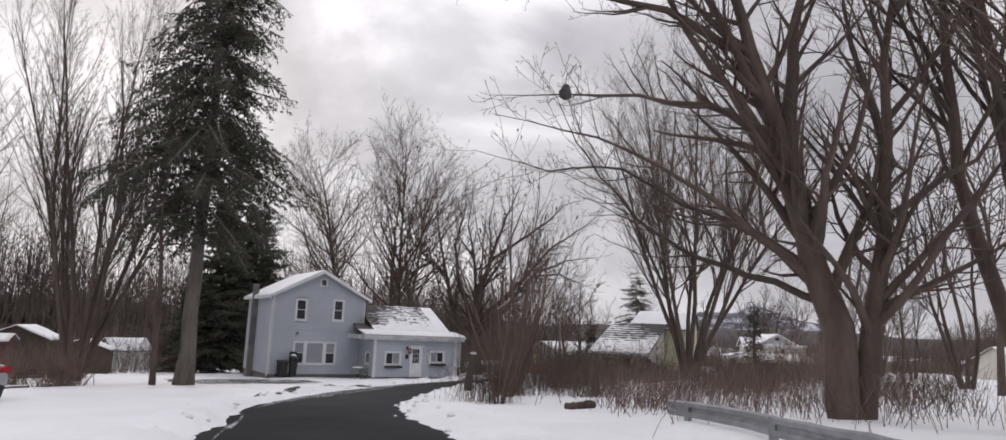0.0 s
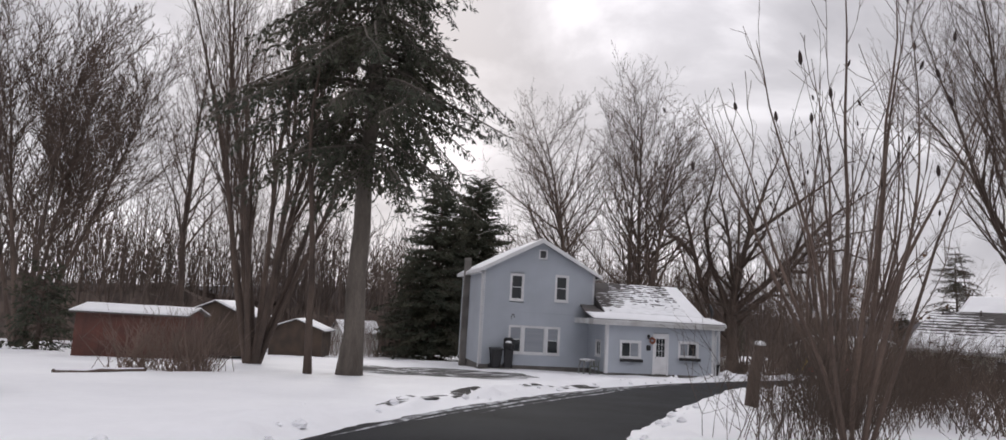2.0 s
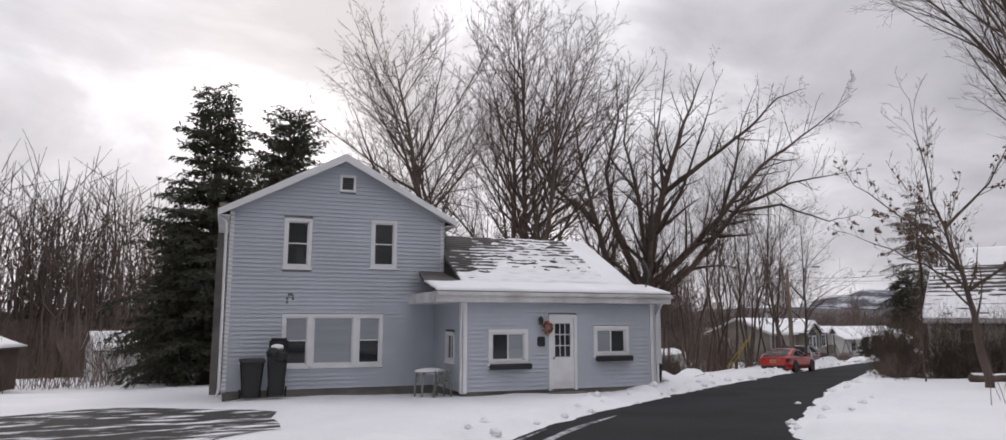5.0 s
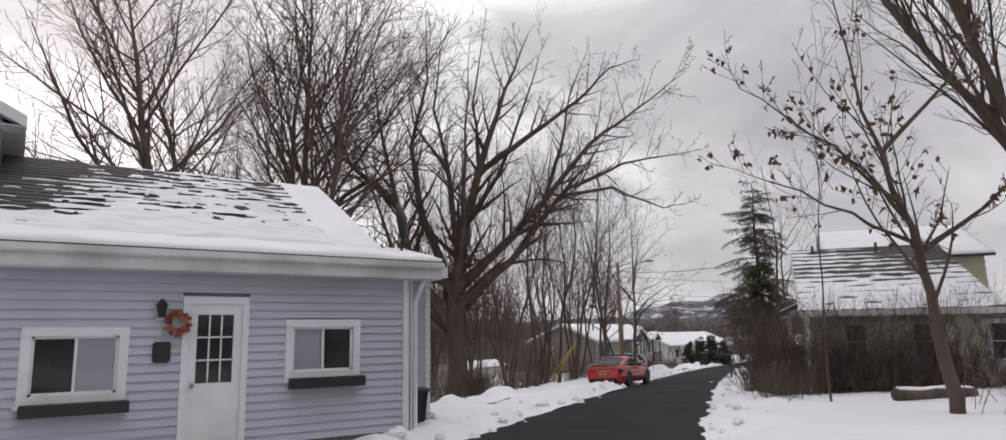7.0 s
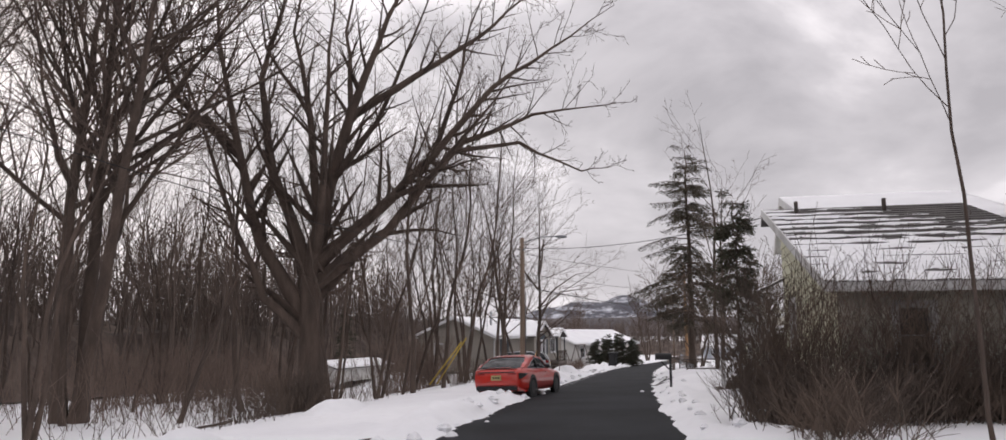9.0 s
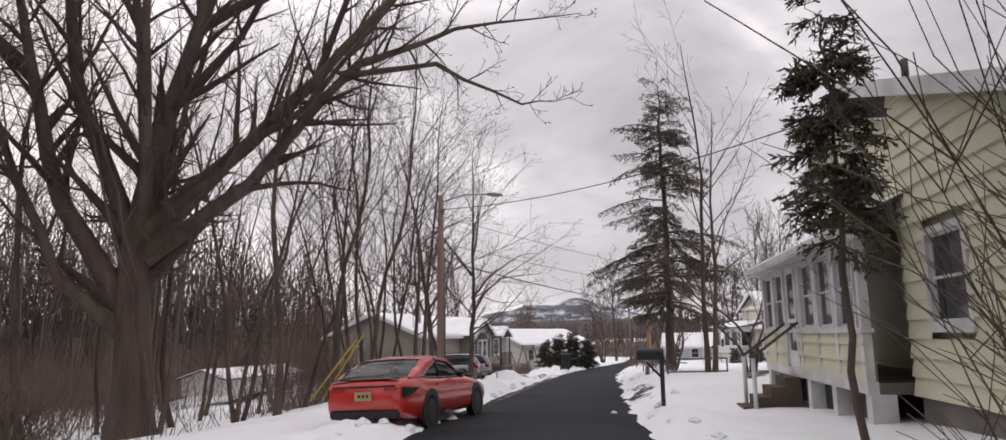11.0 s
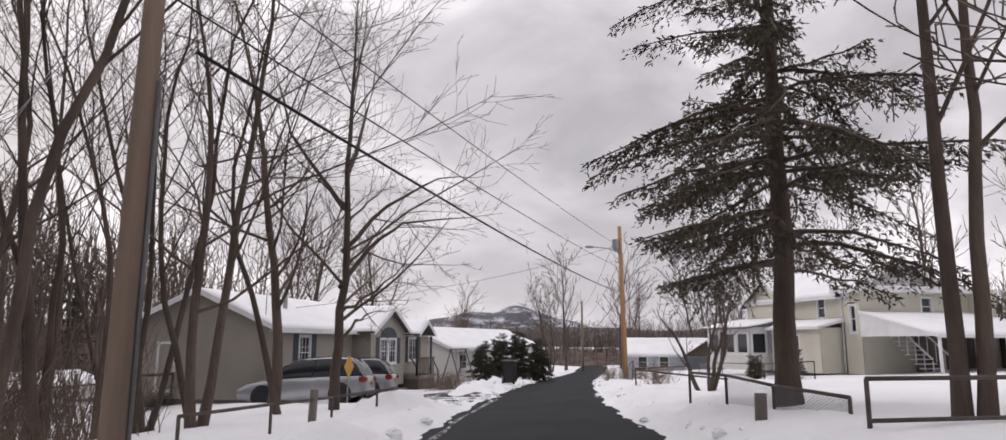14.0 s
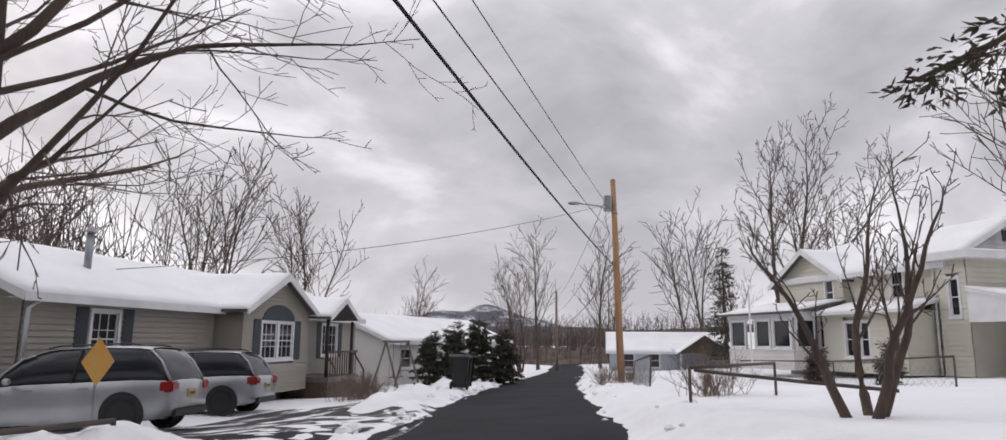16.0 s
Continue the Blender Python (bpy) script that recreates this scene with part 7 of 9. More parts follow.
def cream_farmhouse():
    """The cream house right of the road: main block with gable, cross wing, sun porch and carport."""
    h = thing("house", pose(61.5, 17.2, -1.1, 0, 0, 52), "two-storey cream farmhouse with a glazed sun porch and open carport", "house")
    # local x along the front, from the carport to the far end; the front faces local +y (towards the road)
    x0, x1, D, ze, zr = 4.5, 9.0, 6.0, 4.2, 5.8
    siding(h, "front_wall", (x1, 0), (x0, 0), 0.2, [(0, ze), (1, ze)], cream_siding, course=0.17, cuts=[(2.1, 2.8, 2.85, 4.0), (3.9, 4.4, 1.0, 2.2)])
    siding(h, "gable_wall", (x0, 0), (x0, -D), 0.2, [(0, ze), (0.5, zr - 0.1), (1, ze)], grey_white, course=0.17)
    siding(h, "back_wall", (2.0, -D), (13.0, -D), 0.2, [(0, ze), (1, ze)], cream_siding, course=0.17)
    box("foundation", 3.55, 12.95, -D + 0.05, -0.05, -0.9, 0.2, concrete, h)
    gable_roof(h, x0, 12.6, 0, -D, -D / 2, ze, zr, 0.4, seed=32)
    box("gable_vent", x0 - 0.05, x0 - 0.025, -3.25, -2.75, 4.9, 5.3, dark_blue, h)
    fr = local_frame((x1, 0), (x0, 0))
    window(h, fr, 2.1, 2.8, 2.85, 4.0, 0.08, "hung")
    window(h, fr, 3.9, 4.4, 1.0, 2.2, 0.08, "hung")
    # gable at the far end that faces the road
    gx0, gx1, gz = 9.0, 13.0, 5.25
    gm = (gx0 + gx1) / 2
    siding(h, "cross_gable_wall", (gx1, 0.25), (gx0, 0.25), 0.2, [(0, 4.0), (0.5, gz - 0.1), (1, 4.0)], cream_siding, course=0.17, cuts=[(2.9, 3.5, 2.75, 3.9)])
    siding(h, "cross_gable_wall", (gx0, 0.25), (gx0, 0.0), 0.2, [(0, 4.0), (1, 4.0)], cream_siding, course=0.17)
    siding(h, "side_wall", (gx1, -D), (gx1, 0.25), 0.2, [(0, 4.0), (1, 4.0)], cream_siding, course=0.17)
    for xe, sg in ((gx0, -1), (gx1, 1)):
        sl = (gz - 4.0) / (gm - gx0)
        xo, zo = xe + sg * 0.35, 4.0 - sl * 0.35
        slab("roof", [(xo, 0.6, zo), (gm, 0.6, gz), (gm, -2.6, gz), (xo, -2.0, zo)], 0.1, shingles, h)
        snow_sheet("roof_snow", (xo, 0.6, zo), (xo, -2.0, zo), (gm, -2.6, gz), (gm, 0.6, gz), 0.09, clean_snow, h, 33, None, 16, 8)
        prism("rake_board", [(xo, zo + 0.02), (gm, gz + 0.03), (gm, gz - 0.22), (xo, zo - 0.2)], 1, 0.6, 0.64, white_paint, h)
    fw = local_frame((gx1, 0.25), (gx0, 0.25))
    window(h, fw, 2.9, 3.5, 2.75, 3.9, 0.08, "hung")
    wx1 = 13.2
    # sun porch and entry
    siding(h, "sun_porch_wall", (wx1 + 0.4, 2.6), (9.2, 2.6), 0.2, [(0, 1.0), (1, 1.0)], white_siding, course=0.17)
    siding(h, "sun_porch_wall", (9.2, 2.6), (9.2, 0.3), 0.2, [(0, 1.0), (1, 1.0)], white_siding, course=0.17)
    box("header", 9.15, wx1 + 0.45, 2.5, 2.62, 2.25, 2.5, white_paint, h)
    box("header", 9.15, 9.27, 0.3, 2.5, 2.25, 2.5, white_paint, h)
    sp = local_frame((wx1 + 0.4, 2.6), (9.2, 2.6))
    for a, b in ((0.1, 1.3), (1.9, 3.0), (3.1, 4.3)):
        window(h, sp, a, b, 1.0, 2.26, 0.09, "fixed")
    ss = local_frame((9.2, 2.6), (9.2, 0.3))
    for a, b in ((0.1, 1.1), (1.2, 2.2)):
        window(h, ss, a, b, 1.0, 2.26, 0.09, "fixed")
    slab("sun_porch_roof", [(8.9, 2.9, 2.5), (wx1 + 0.7, 2.9, 2.5), (wx1 + 0.7, 0.27, 3.0), (8.9, 0.27, 3.0)], 0.1, shingles, h)
    snow_sheet("roof_snow", (8.9, 2.9, 2.5), (wx1 + 0.7, 2.9, 2.5), (wx1 + 0.7, 0.27, 3.0), (8.9, 0.27, 3.0), 0.1, clean_snow, h, 34, None, 16, 8)
    # entry bay
    siding(h, "entry_wall", (8.8, 1.5), (x0 + 0.3, 1.5), 0.2, [(0, 2.4), (1, 2.4)], cream_siding, course=0.17, cuts=[(1.1, 1.65, 0.7, 2.1), (1.85, 2.4, 0.7, 2.1)])
    siding(h, "entry_wall", (x0 + 0.3, 1.5), (x0 + 0.3, 0.0), 0.2, [(0, 2.4), (1, 2.4)], cream_siding, course=0.17)
    siding(h, "entry_wall", (8.8, 0.0), (8.8, 1.5), 0.2, [(0, 2.4), (1, 2.4)], cream_siding, course=0.17)
    en = local_frame((8.8, 1.5), (x0 + 0.3, 1.5))
    window(h, en, 1.1, 1.65, 0.7, 2.1, 0.08, "hung")
    window(h, en, 1.85, 2.4, 0.7, 2.1, 0.08, "hung")
    slab("entry_roof", [(x0, 1.85, 2.42), (9.0, 1.85, 2.42), (9.0, 0.0, 2.85), (x0, 0.0, 2.85)], 0.1, white_paint, h)
    snow_sheet("roof_snow", (x0, 1.85, 2.42), (9.0, 1.85, 2.42), (9.0, 0.0, 2.85), (x0, 0.0, 2.85), 0.08, clean_snow, h, 35, None, 12, 6)
    # flat-roofed block at the near end
    bx = 3.4
    siding(h, "block_wall", (x0, 0.3), (bx, 0.3), 0.2, [(0, 4.25), (1, 4.25)], cream_siding, course=0.17, cuts=[(0.35, 0.85, 2.1, 3.5)])
    siding(h, "block_wall", (bx, 0.3), (bx, -6.2), 0.2, [(0, 4.25), (1, 4.25)], cream_siding, course=0.17, cuts=[(3.4, 4.1, 2.9, 3.9)])
    slab("block_roof", [(x0 + 0.4, 0.75, 4.28), (bx - 0.45, 0.75, 4.28), (bx - 0.45, -6.5, 4.28), (x0 + 0.4, -6.5, 4.28)], 0.24, white_paint, h)
    snow_sheet("roof_snow", (bx - 0.45, -6.5, 4.3), (x0 + 0.4, -6.5, 4.3), (x0 + 0.4, 0.75, 4.3), (bx - 0.45, 0.75, 4.3), 0.07, clean_snow, h, 36, None, 12, 8)
    window(h, local_frame((x0, 0.3), (bx, 0.3)), 0.35, 0.85, 2.1, 3.5, 0.08, "hung")
    window(h, local_frame((bx, 0.3), (bx, -6.2)), 3.4, 4.1, 2.9, 3.9, 0.08, "hung")
    tube("downspout", [(x0 + 0.1, 0.36, 4.1), (x0 + 0.1, 0.36, 0.2)], 0.045, grey_white, h, 6)
    # carport whose roof falls away from the block
    cx0, cx1 = bx - 0.06, -1.2
    slab("carport_roof", [(cx0, 0.5, 3.1), (cx1, 0.5, 2.0), (cx1, -6.4, 2.0), (cx0, -6.4, 3.1)], 0.12, white_paint, h)
    snow_sheet("roof_snow", (cx1, -6.4, 2.0), (cx1, 0.5, 2.0), (cx0, 0.5, 3.1), (cx0, -6.4, 3.1), 0.09, clean_snow, h, 37, None, 20, 8)
    prism("carport_end", [(cx0, 1.95), (cx1 + 0.1, 1.95), (cx1 + 0.1, 2.0), (cx0, 3.0)], 1, 0.36, 0.42, white_paint, h)
    for y in (0.4, -3.0, -6.2):
        tube("carport_post", [(cx1 + 0.1, y, -0.5), (cx1 + 0.1, y, 1.95)], 0.07, white_paint, h, 6)
    box("shed_wall", cx1, 1.0, -6.3, -6.2, 0.0, 1.9, shed_red, h)
    # brown back wall and grey side sheet carry the carport's shade in their colour
    box("shaded_carport_back_wall", 1.0, cx0 - 0.1, -6.3, -6.2, 0.0, 2.5, shed_brown, h)
    box("shaded_carport_side", cx0 - 0.09, cx0 - 0.03, -6.19, -2.5, 0.0, 2.9, grey_wood, h)
    box("low_fence_panel", cx1 + 0.02, cx1 + 0.08, -6.0, -3.2, -0.4, 0.7, shed_brown, h)
    for i in range(9):
        box("stair_tread", cx0 - 0.32 - 0.25 * i, cx0 - 0.06 - 0.25 * i, -2.2, -1.2, 0.1 + 0.2 * (8 - i), 0.15 + 0.2 * (8 - i), white_paint, h)
    for y in (-1.15, -2.25):
        tube("stair_rail", [(cx0 - 0.1, y, 2.75), (cx0 - 2.4, y, 0.95)], 0.045, white_paint, h, 5)
        for k in range(6):
            q = k / 5
            tube("baluster", [(cx0 - 0.1 - 2.3 * q, y, 2.7 - 1.8 * q), (cx0 - 0.1 - 2.3 * q, y, 1.85 - 1.75 * q)], 0.025, white_paint, h, 4)
    return h


cream_farmhouse()
# garages and sheds
def shed(m, L, D, ze, zr, wall, label, door=True):
    h = thing("shed", m, label, "shed")
    rnd = random.Random(int(L * 100))
    n = int(L / 0.18)
    for k in range(n):
        box("board", k * L / n, (k + 1) * L / n - 0.008, -0.02 - 0.006 * rnd.random(), 0.0, 0, ze, wall, h)
    prism("gable_wall", [(0, 0), (D, 0), (D, ze), (D / 2, zr), (0, ze)], 0, 0.0, 0.06, wall, h)
    prism("gable_wall", [(0, 0), (D, 0), (D, ze), (D / 2, zr), (0, ze)], 0, L - 0.06, L, wall, h)
    box("back_wall", 0.06, L - 0.06, D - 0.06, D, 0, ze, wall, h)
    for ye, s in ((0, -1), (D, 1)):
        slab("roof", [(-0.2, ye + s * 0.25, ze - 0.08), (L + 0.2, ye + s * 0.25, ze - 0.08), (L + 0.2, D / 2, zr + 0.05), (-0.2, D / 2, zr + 0.05)], 0.07, shingles, h)
        snow_sheet("roof_snow", (-0.2, ye + s * 0.25, ze - 0.08), (L + 0.2, ye + s * 0.25, ze - 0.08), (L + 0.2, D / 2, zr + 0.05), (-0.2, D / 2, zr + 0.05), 0.08, clean_snow, h, 40, None, 16, 6)
    if door:
        box("door", L * 0.35, L * 0.35 + 1.6, -0.06, -0.03, 0.05, ze - 0.25, shed_red, h)
    return h


shed(pose(-24.5, -1.3, 0.15, 0, 0, -7), 4.5, 2.6, 2.0, 2.2, shed_red, "low dull red shed with a flat snowy roof")
shed(pose(-18.3, 3.9, 0.0, 0, 0, 78), 3.6, 3.1, 2.1, 2.75, shed_brown, "small brown shed with a snowy roof", False)
shed(pose(-14.6, 13.4, -0.6, 0, 0, 80), 3.0, 3.4, 1.8, 2.4, shed_brown, "brown garden shed with a snowy roof", False)
shed(pose(-13.2, 30.0, -1.5, 0, 0, 20), 3.4, 3.0, 2.0, 3.0, white_siding, "small pale shed at the edge of the woods", False)
shed(pose(33.5, 43.0, -2.3, 0, 0, 27), 8.0, 3.0, 1.1, 1.5, white_siding, "low white shed behind the woodland trees", False)
shed(pose(64.0, -11.0, 0.4, 0, 0, -30), 8.0, 6.0, 2.3, 3.5, cream_siding, "cream outbuilding across the field with a snowy roof", False)
shed(pose(74.0, -12.0, 0.4, 0, 0, -30), 10.0, 6.0, 2.6, 4.0, white_siding, "low white outbuilding across the field with a snowy roof", False)
shed(pose(62.0, -22.0, 1.0, 0, 0, -30), 9.0, 6.0, 2.6, 4.2, beige_siding, "beige outbuilding across the field with a snowy roof", False)


# ---- cars ----
def wheel(parent, x, y, r, w, name="wheel"):
    t = new(name)
    t.parent = parent
    t.matrix_local = pose(x, y, r, 90)
    v, f = [], []
    prof = [(0.62, w * 0.46), (0.82, w * 0.5), (0.96, w * 0.44), (1.0, w * 0.25), (1.0, -w * 0.25), (0.96, -w * 0.44), (0.82, -w * 0.5), (0.62, -w * 0.46)]
    n = 28
    for k in range(n):
        a = 2 * math.pi * k / n
        for q, z in prof:
            v.append((math.cos(a) * r * q, math.sin(a) * r * q, z))
    m = len(prof)
    for k in range(n):
        for i in range(m):
            f.append((k * m + i, k * m + (i + 1) % m, ((k + 1) % n) * m + (i + 1) % m, ((k + 1) % n) * m + i))
    mesh_object("tyre", v, f, rubber, t, smooth=True)
    bm = bmesh.new()
    bmesh.ops.create_cone(bm, cap_ends=True, segments=20, radius1=r * 0.63, radius2=r * 0.63, depth=w * 0.5)
    for k in range(5):
        add_box(bm, -0.03, 0.03, 0.02, r * 0.6, -w * 0.44, w * 0.44, pose(0, 0, 0, 0, 0, 72 * k))
    part("rim", bm, alloy, t)
    return t


def loft(name, stations, mat, parent, label="", close=True):
    """Skin over cross-sections; each station is (x, [(y, z), ...]) from one side's foot over the top to the other's."""
    v, f = [], []
    n = len(stations[0][1])
    for x, ring in stations:
        v += [(x, y, z) for y, z in ring]
    for i in range(len(stations) - 1):
        for k in range(n - 1):
            a = i * n + k
            f.append((a, a + 1, a + n + 1, a + n))
        if close:
            a, b = i * n + n - 1, i * n
            f.append((a, b, b + n, a + n))
    f.append(tuple(range(n)))
    f.append(tuple((len(stations) - 1) * n + k for k in range(n))[::-1])
    bm = bmesh.new()
    vs = [bm.verts.new(p) for p in v]
    for q in f:
        bm.faces.new([vs[i] for i in q])
    ob = part(name, bm, mat, parent, label, smooth=True)
    return ob


def interp(table, x):
    for (a, za), (b, zb) in zip(table, table[1:]):
        if a <= x <= b:
            t = (x - a) / (b - a)
            t = t * t * (3 - 2 * t) if abs(zb - za) > 0.15 else t
            return za + (zb - za) * t
    return table[-1][1] if x > table[-1][0] else table[0][1]


def car(m, L, W, paint, label, deck, roof, wheel_x, r, plan=None, belt_in=0.0, lamp="wrap", group="", fast=False):
    """deck: (x, z) of the lower body's top from tail (0) to nose (L); roof: (x, z) of the cabin's top from its rear foot to its front foot."""
    c = thing("car", m, label, "car", group)
    half = W / 2
    def plan_w(x):
        a = min(x, L - x)
        return half * (0.80 + 0.20 * min(1.0, a / 0.55) ** 0.5)
    def ring(x):
        w, zt = plan_w(x), interp(deck, x)
        z0 = 0.20 + 0.10 * max(0.0, 1 - min(x, L - x) / 0.5)
        pts = [(w * 0.92, z0), (w * 0.985, z0 + 0.14), (w, z0 + (zt - z0) * 0.45), (w * 0.985, z0 + (zt - z0) * 0.72), (w * 0.95, zt - 0.04), (w * 0.86, zt), (w * 0.4, zt + 0.025)]
        return pts + [(-y, z) for y, z in reversed(pts)]
    xs = [0, 0.06, 0.18, 0.4, 0.7, 1.0, 1.4, 1.8, 2.2, 2.6, 3.0, 3.4, 3.7, 3.95, L - 0.35, L - 0.15, L - 0.04, L]
    xs = sorted(x for x in set(xs) if x <= L)
    body = loft("body", [(x, ring(x)) for x in xs], paint, c)
    for k, (x, yy) in enumerate([(x, s) for x in wheel_x for s in (-1, 1)]):
        # flat black disc stands in for the shaded hollow round the wheel
        bm = bmesh.new()
        bmesh.ops.create_cone(bm, cap_ends=True, segments=26, radius1=r * 1.16, radius2=r * 1.16, depth=0.06, matrix=Matrix.Translation((x, yy * (half - 0.022), r * 1.02)) @ pose(0, 0, 0, 90))
        part("wheel_arch_shade", bm, black_plastic, c)
        wheel(c, x, yy * (half - 0.085), r, 0.20)
    # glazed cabin
    a, b = roof[0][0], roof[-1][0]
    xs = [a + (b - a) * k / 16 for k in range(17)]
    def cabin(x, grow=0.0):
        zt, zb = max(interp(roof, x), interp(deck, x) + 0.01), interp(deck, x) - 0.03
        w0 = plan_w(x) * 0.90
        w1 = w0 - 0.30 * max(0.0, zt - zb)
        pts = [(w0, zb), (w0 * 0.5 + w1 * 0.5 + 0.015, (zb + zt) / 2), (w1 + 0.02, zt - 0.03), (w1 - 0.08, zt), (w1 * 0.4, zt + 0.018)]
        return pts + [(-y, z) for y, z in reversed(pts)]
    loft("glasshouse", [(x, cabin(x)) for x in xs], pane_dark, c, "tinted glass")
    # painted roof skin and pillars
    top = max(z for _, z in roof)
    rx = [x for x in xs if interp(roof, x) > top - 0.13]
    v, f = [], []
    for x in rx:
        g = cabin(x)
        for y, z in g[2:8]:
            v.append((x, y * 1.01, z + 0.012))
    for i in range(len(rx) - 1):
        for k in range(5):
            q = i * 6 + k
            f.append((q, q + 1, q + 7, q + 6))
    mesh_object("roof", v, f, paint, c, smooth=True)
    for s in (-1, 1):
        for line in ([x for x in xs if x <= rx[0] + 0.01], [x for x in xs if x >= rx[-1] - 0.01]):
            pts = []
            for x in line:
                g = cabin(x)
                pts.append((x, s * (g[2][0] + 0.008), g[2][1]))
            if len(pts) > 1 and not (fast and line[0] < rx[0]):
                tube("pillar", pts, 0.024, paint, c, 6)
        xm = a + (b - a) * 0.52
        g = cabin(xm)
        tube("pillar", [(xm, s * (g[0][0] + 0.004), g[0][1]), (xm - 0.03, s * (g[1][0] + 0.006), g[1][1]), (xm - 0.06, s * (g[2][0] + 0.006), g[2][1])], 0.028, black_plastic, c, 5)
        if fast:
            # painted quarter panel that narrows into the roof edge, with a bright strip round the window
            v, f, strip = [], [], []
            qx = [a + (b - a) * k / 40 for k in range(36)]
            for x in qx:
                g = cabin(x)
                u = 0.86 * min(1.0, max(0.0, (x - 0.72) / 0.95)) ** 0.6
                side = [Vector((x, y, z)) for y, z in g[:4]]
                def across(w):
                    return side[0].lerp(side[1], w * 2) if w < 0.5 else side[1].lerp(side[2], w * 2 - 1)
                row = [across(u), across(u + (1 - u) * 0.5), side[2], side[3]]
                for q in row:
                    v.append((q.x, s * (q.y + 0.010), q.z + 0.006))
                if 0.72 <= x:
                    strip.append((x, s * (row[0].y + 0.016), row[0].z + 0.004))
            for i in range(len(qx) - 1):
                for k in range(3):
                    e = i * 4 + k
                    f.append((e, e + 1, e + 5, e + 4) if s > 0 else (e, e + 4, e + 5, e + 1))
            mesh_object("quarter_panel", v, f, paint, c, smooth=True)
            tube("window_strip", strip, 0.011, alloy, c, 5)
            tube("window_strip", [(x, s * (cabin(x)[0][0] + 0.016), cabin(x)[0][1] + 0.035) for x in [0.72 + 0.2 * k for k in range(11)]], 0.010, alloy, c, 5)
            # dark trim sweeping from the tail round the rear wing
            v, f = [], []
            for k in range(13):
                x = 0.015 + 0.46 * k / 12
                w = plan_w(x)
                zt = interp(deck, x)
                hi, lo = 0.78 - 0.03 * k / 12, 0.78 - 0.03 * k / 12 - 0.17 * (1 - (k / 12) ** 1.6) - 0.01
                for z in (lo, (lo + hi) / 2, hi):
                    v.append((x, s * (w + 0.012), z))
            for k in range(12):
                for j in range(2):
                    e = k * 3 + j
                    f.append((e, e + 1, e + 4, e + 3))
            tagged(mesh_object("tail_trim", v, f, black_plastic, c, smooth=True), "black trim round the tail lamp")
        # mirror and door handle
        mx = b - 0.55
        bm = bmesh.new()
        bmesh.ops.create_icosphere(bm, subdivisions=2, radius=0.1, matrix=Matrix.Translation((mx, s * (half + 0.06), interp(deck, mx) + 0.06)) @ Matrix.Diagonal((0.6, 1.0, 0.65, 1)))
        part("mirror", bm, black_plastic if fast else paint, c, smooth=True)
        for hx in (xm - 0.35, xm + 0.65):
            box("door_handle", hx, hx + 0.17, min(s * half * 0.99, s * (half * 0.99 + 0.025)), max(s * half * 0.99, s * (half * 0.99 + 0.025)), interp(deck, hx) - 0.14, interp(deck, hx) - 0.11, paint, c)
        # lamps
        zl = interp(deck, 0.12)
        bm = bmesh.new()
        if lamp == "wrap":
            add_box(bm, -0.012, 0.10, s * half * 0.60 - 0.17, s * half * 0.60 + 0.15, zl - 0.20, zl - 0.11)
        else:
            add_box(bm, -0.025, 0.24, s * half * 0.74 - 0.14, s * half * 0.74 + 0.16, zl - 0.22, zl - 0.03)
        bmesh.ops.bevel(bm, geom=bm.edges[:], offset=0.03, segments=2, affect="EDGES")
        part("tail_lamp", bm, tail_red, c)
        bm = bmesh.new()
        zn = interp(deck, L - 0.2)
        add_box(bm, L - 0.34, L - 0.03, s * half * 0.66 - 0.17, s * half * 0.66 + 0.17, zn - 0.17, zn - 0.05)
        bmesh.ops.bevel(bm, geom=bm.edges[:], offset=0.03, segments=2, affect="EDGES")
        part("headlamp", bm, clear_lamp, c)
    bm = bmesh.new()
    add_box(bm, -0.03, 0.2, -half * 0.78, half * 0.78, 0.26, 0.42)
    bmesh.ops.bevel(bm, geom=bm.edges[:], offset=0.03, segments=2, affect="EDGES")
    part("bumper", bm, black_plastic, c)
    zp = interp(deck, 0.05)
    plate = box("number_plate", -0.035, -0.005, -0.16, 0.16, zp - 0.30, zp - 0.15, plate_mat, c)
    for k in range(3):
        box("plate_bar", -0.04, -0.034, -0.11 + 0.08 * k, -0.06 + 0.08 * k, zp - 0.25, zp - 0.20, black_plastic, plate)
    return c


def on_slope(x, y, turn, lift=0.0):
    """A pose on the street's slope, turned about the upright."""
    n = Vector((0, 0.05, 1)).normalized()
    z = Matrix.Identity(4)
    d = Vector((math.cos(radians(turn)), math.sin(radians(turn)), 0))
    d = (d - n * d.dot(n)).normalized()
    s = n.cross(d)
    for i, a in enumerate((d, s, n)):
        z.col[i][:3] = a
    z.col[3][:3] = (x, y, plane(x, y) + lift)
    return z


coupe = car(on_slope(21.62, 12.22, 27, -0.02), 4.5, 1.70, red_paint, "shiny red two-door coupe parked on the roadside snow",
            [(0, 0.84), (0.12, 0.91), (0.6, 0.94), (1.3, 0.89), (2.9, 0.87), (3.6, 0.80), (4.3, 0.68), (4.5, 0.56)],
            [(0.28, 0.92), (0.7, 1.08), (1.2, 1.25), (1.7, 1.30), (2.1, 1.26), (2.9, 0.89)], (1.02, 3.58), 0.325, fast=True)
bm = bmesh.new()
add_box(bm, -0.012, 0.03, -0.62, 0.62, 0.775, 0.835)
bmesh.ops.bevel(bm, geom=bm.edges[:], offset=0.015, segments=2, affect="EDGES")
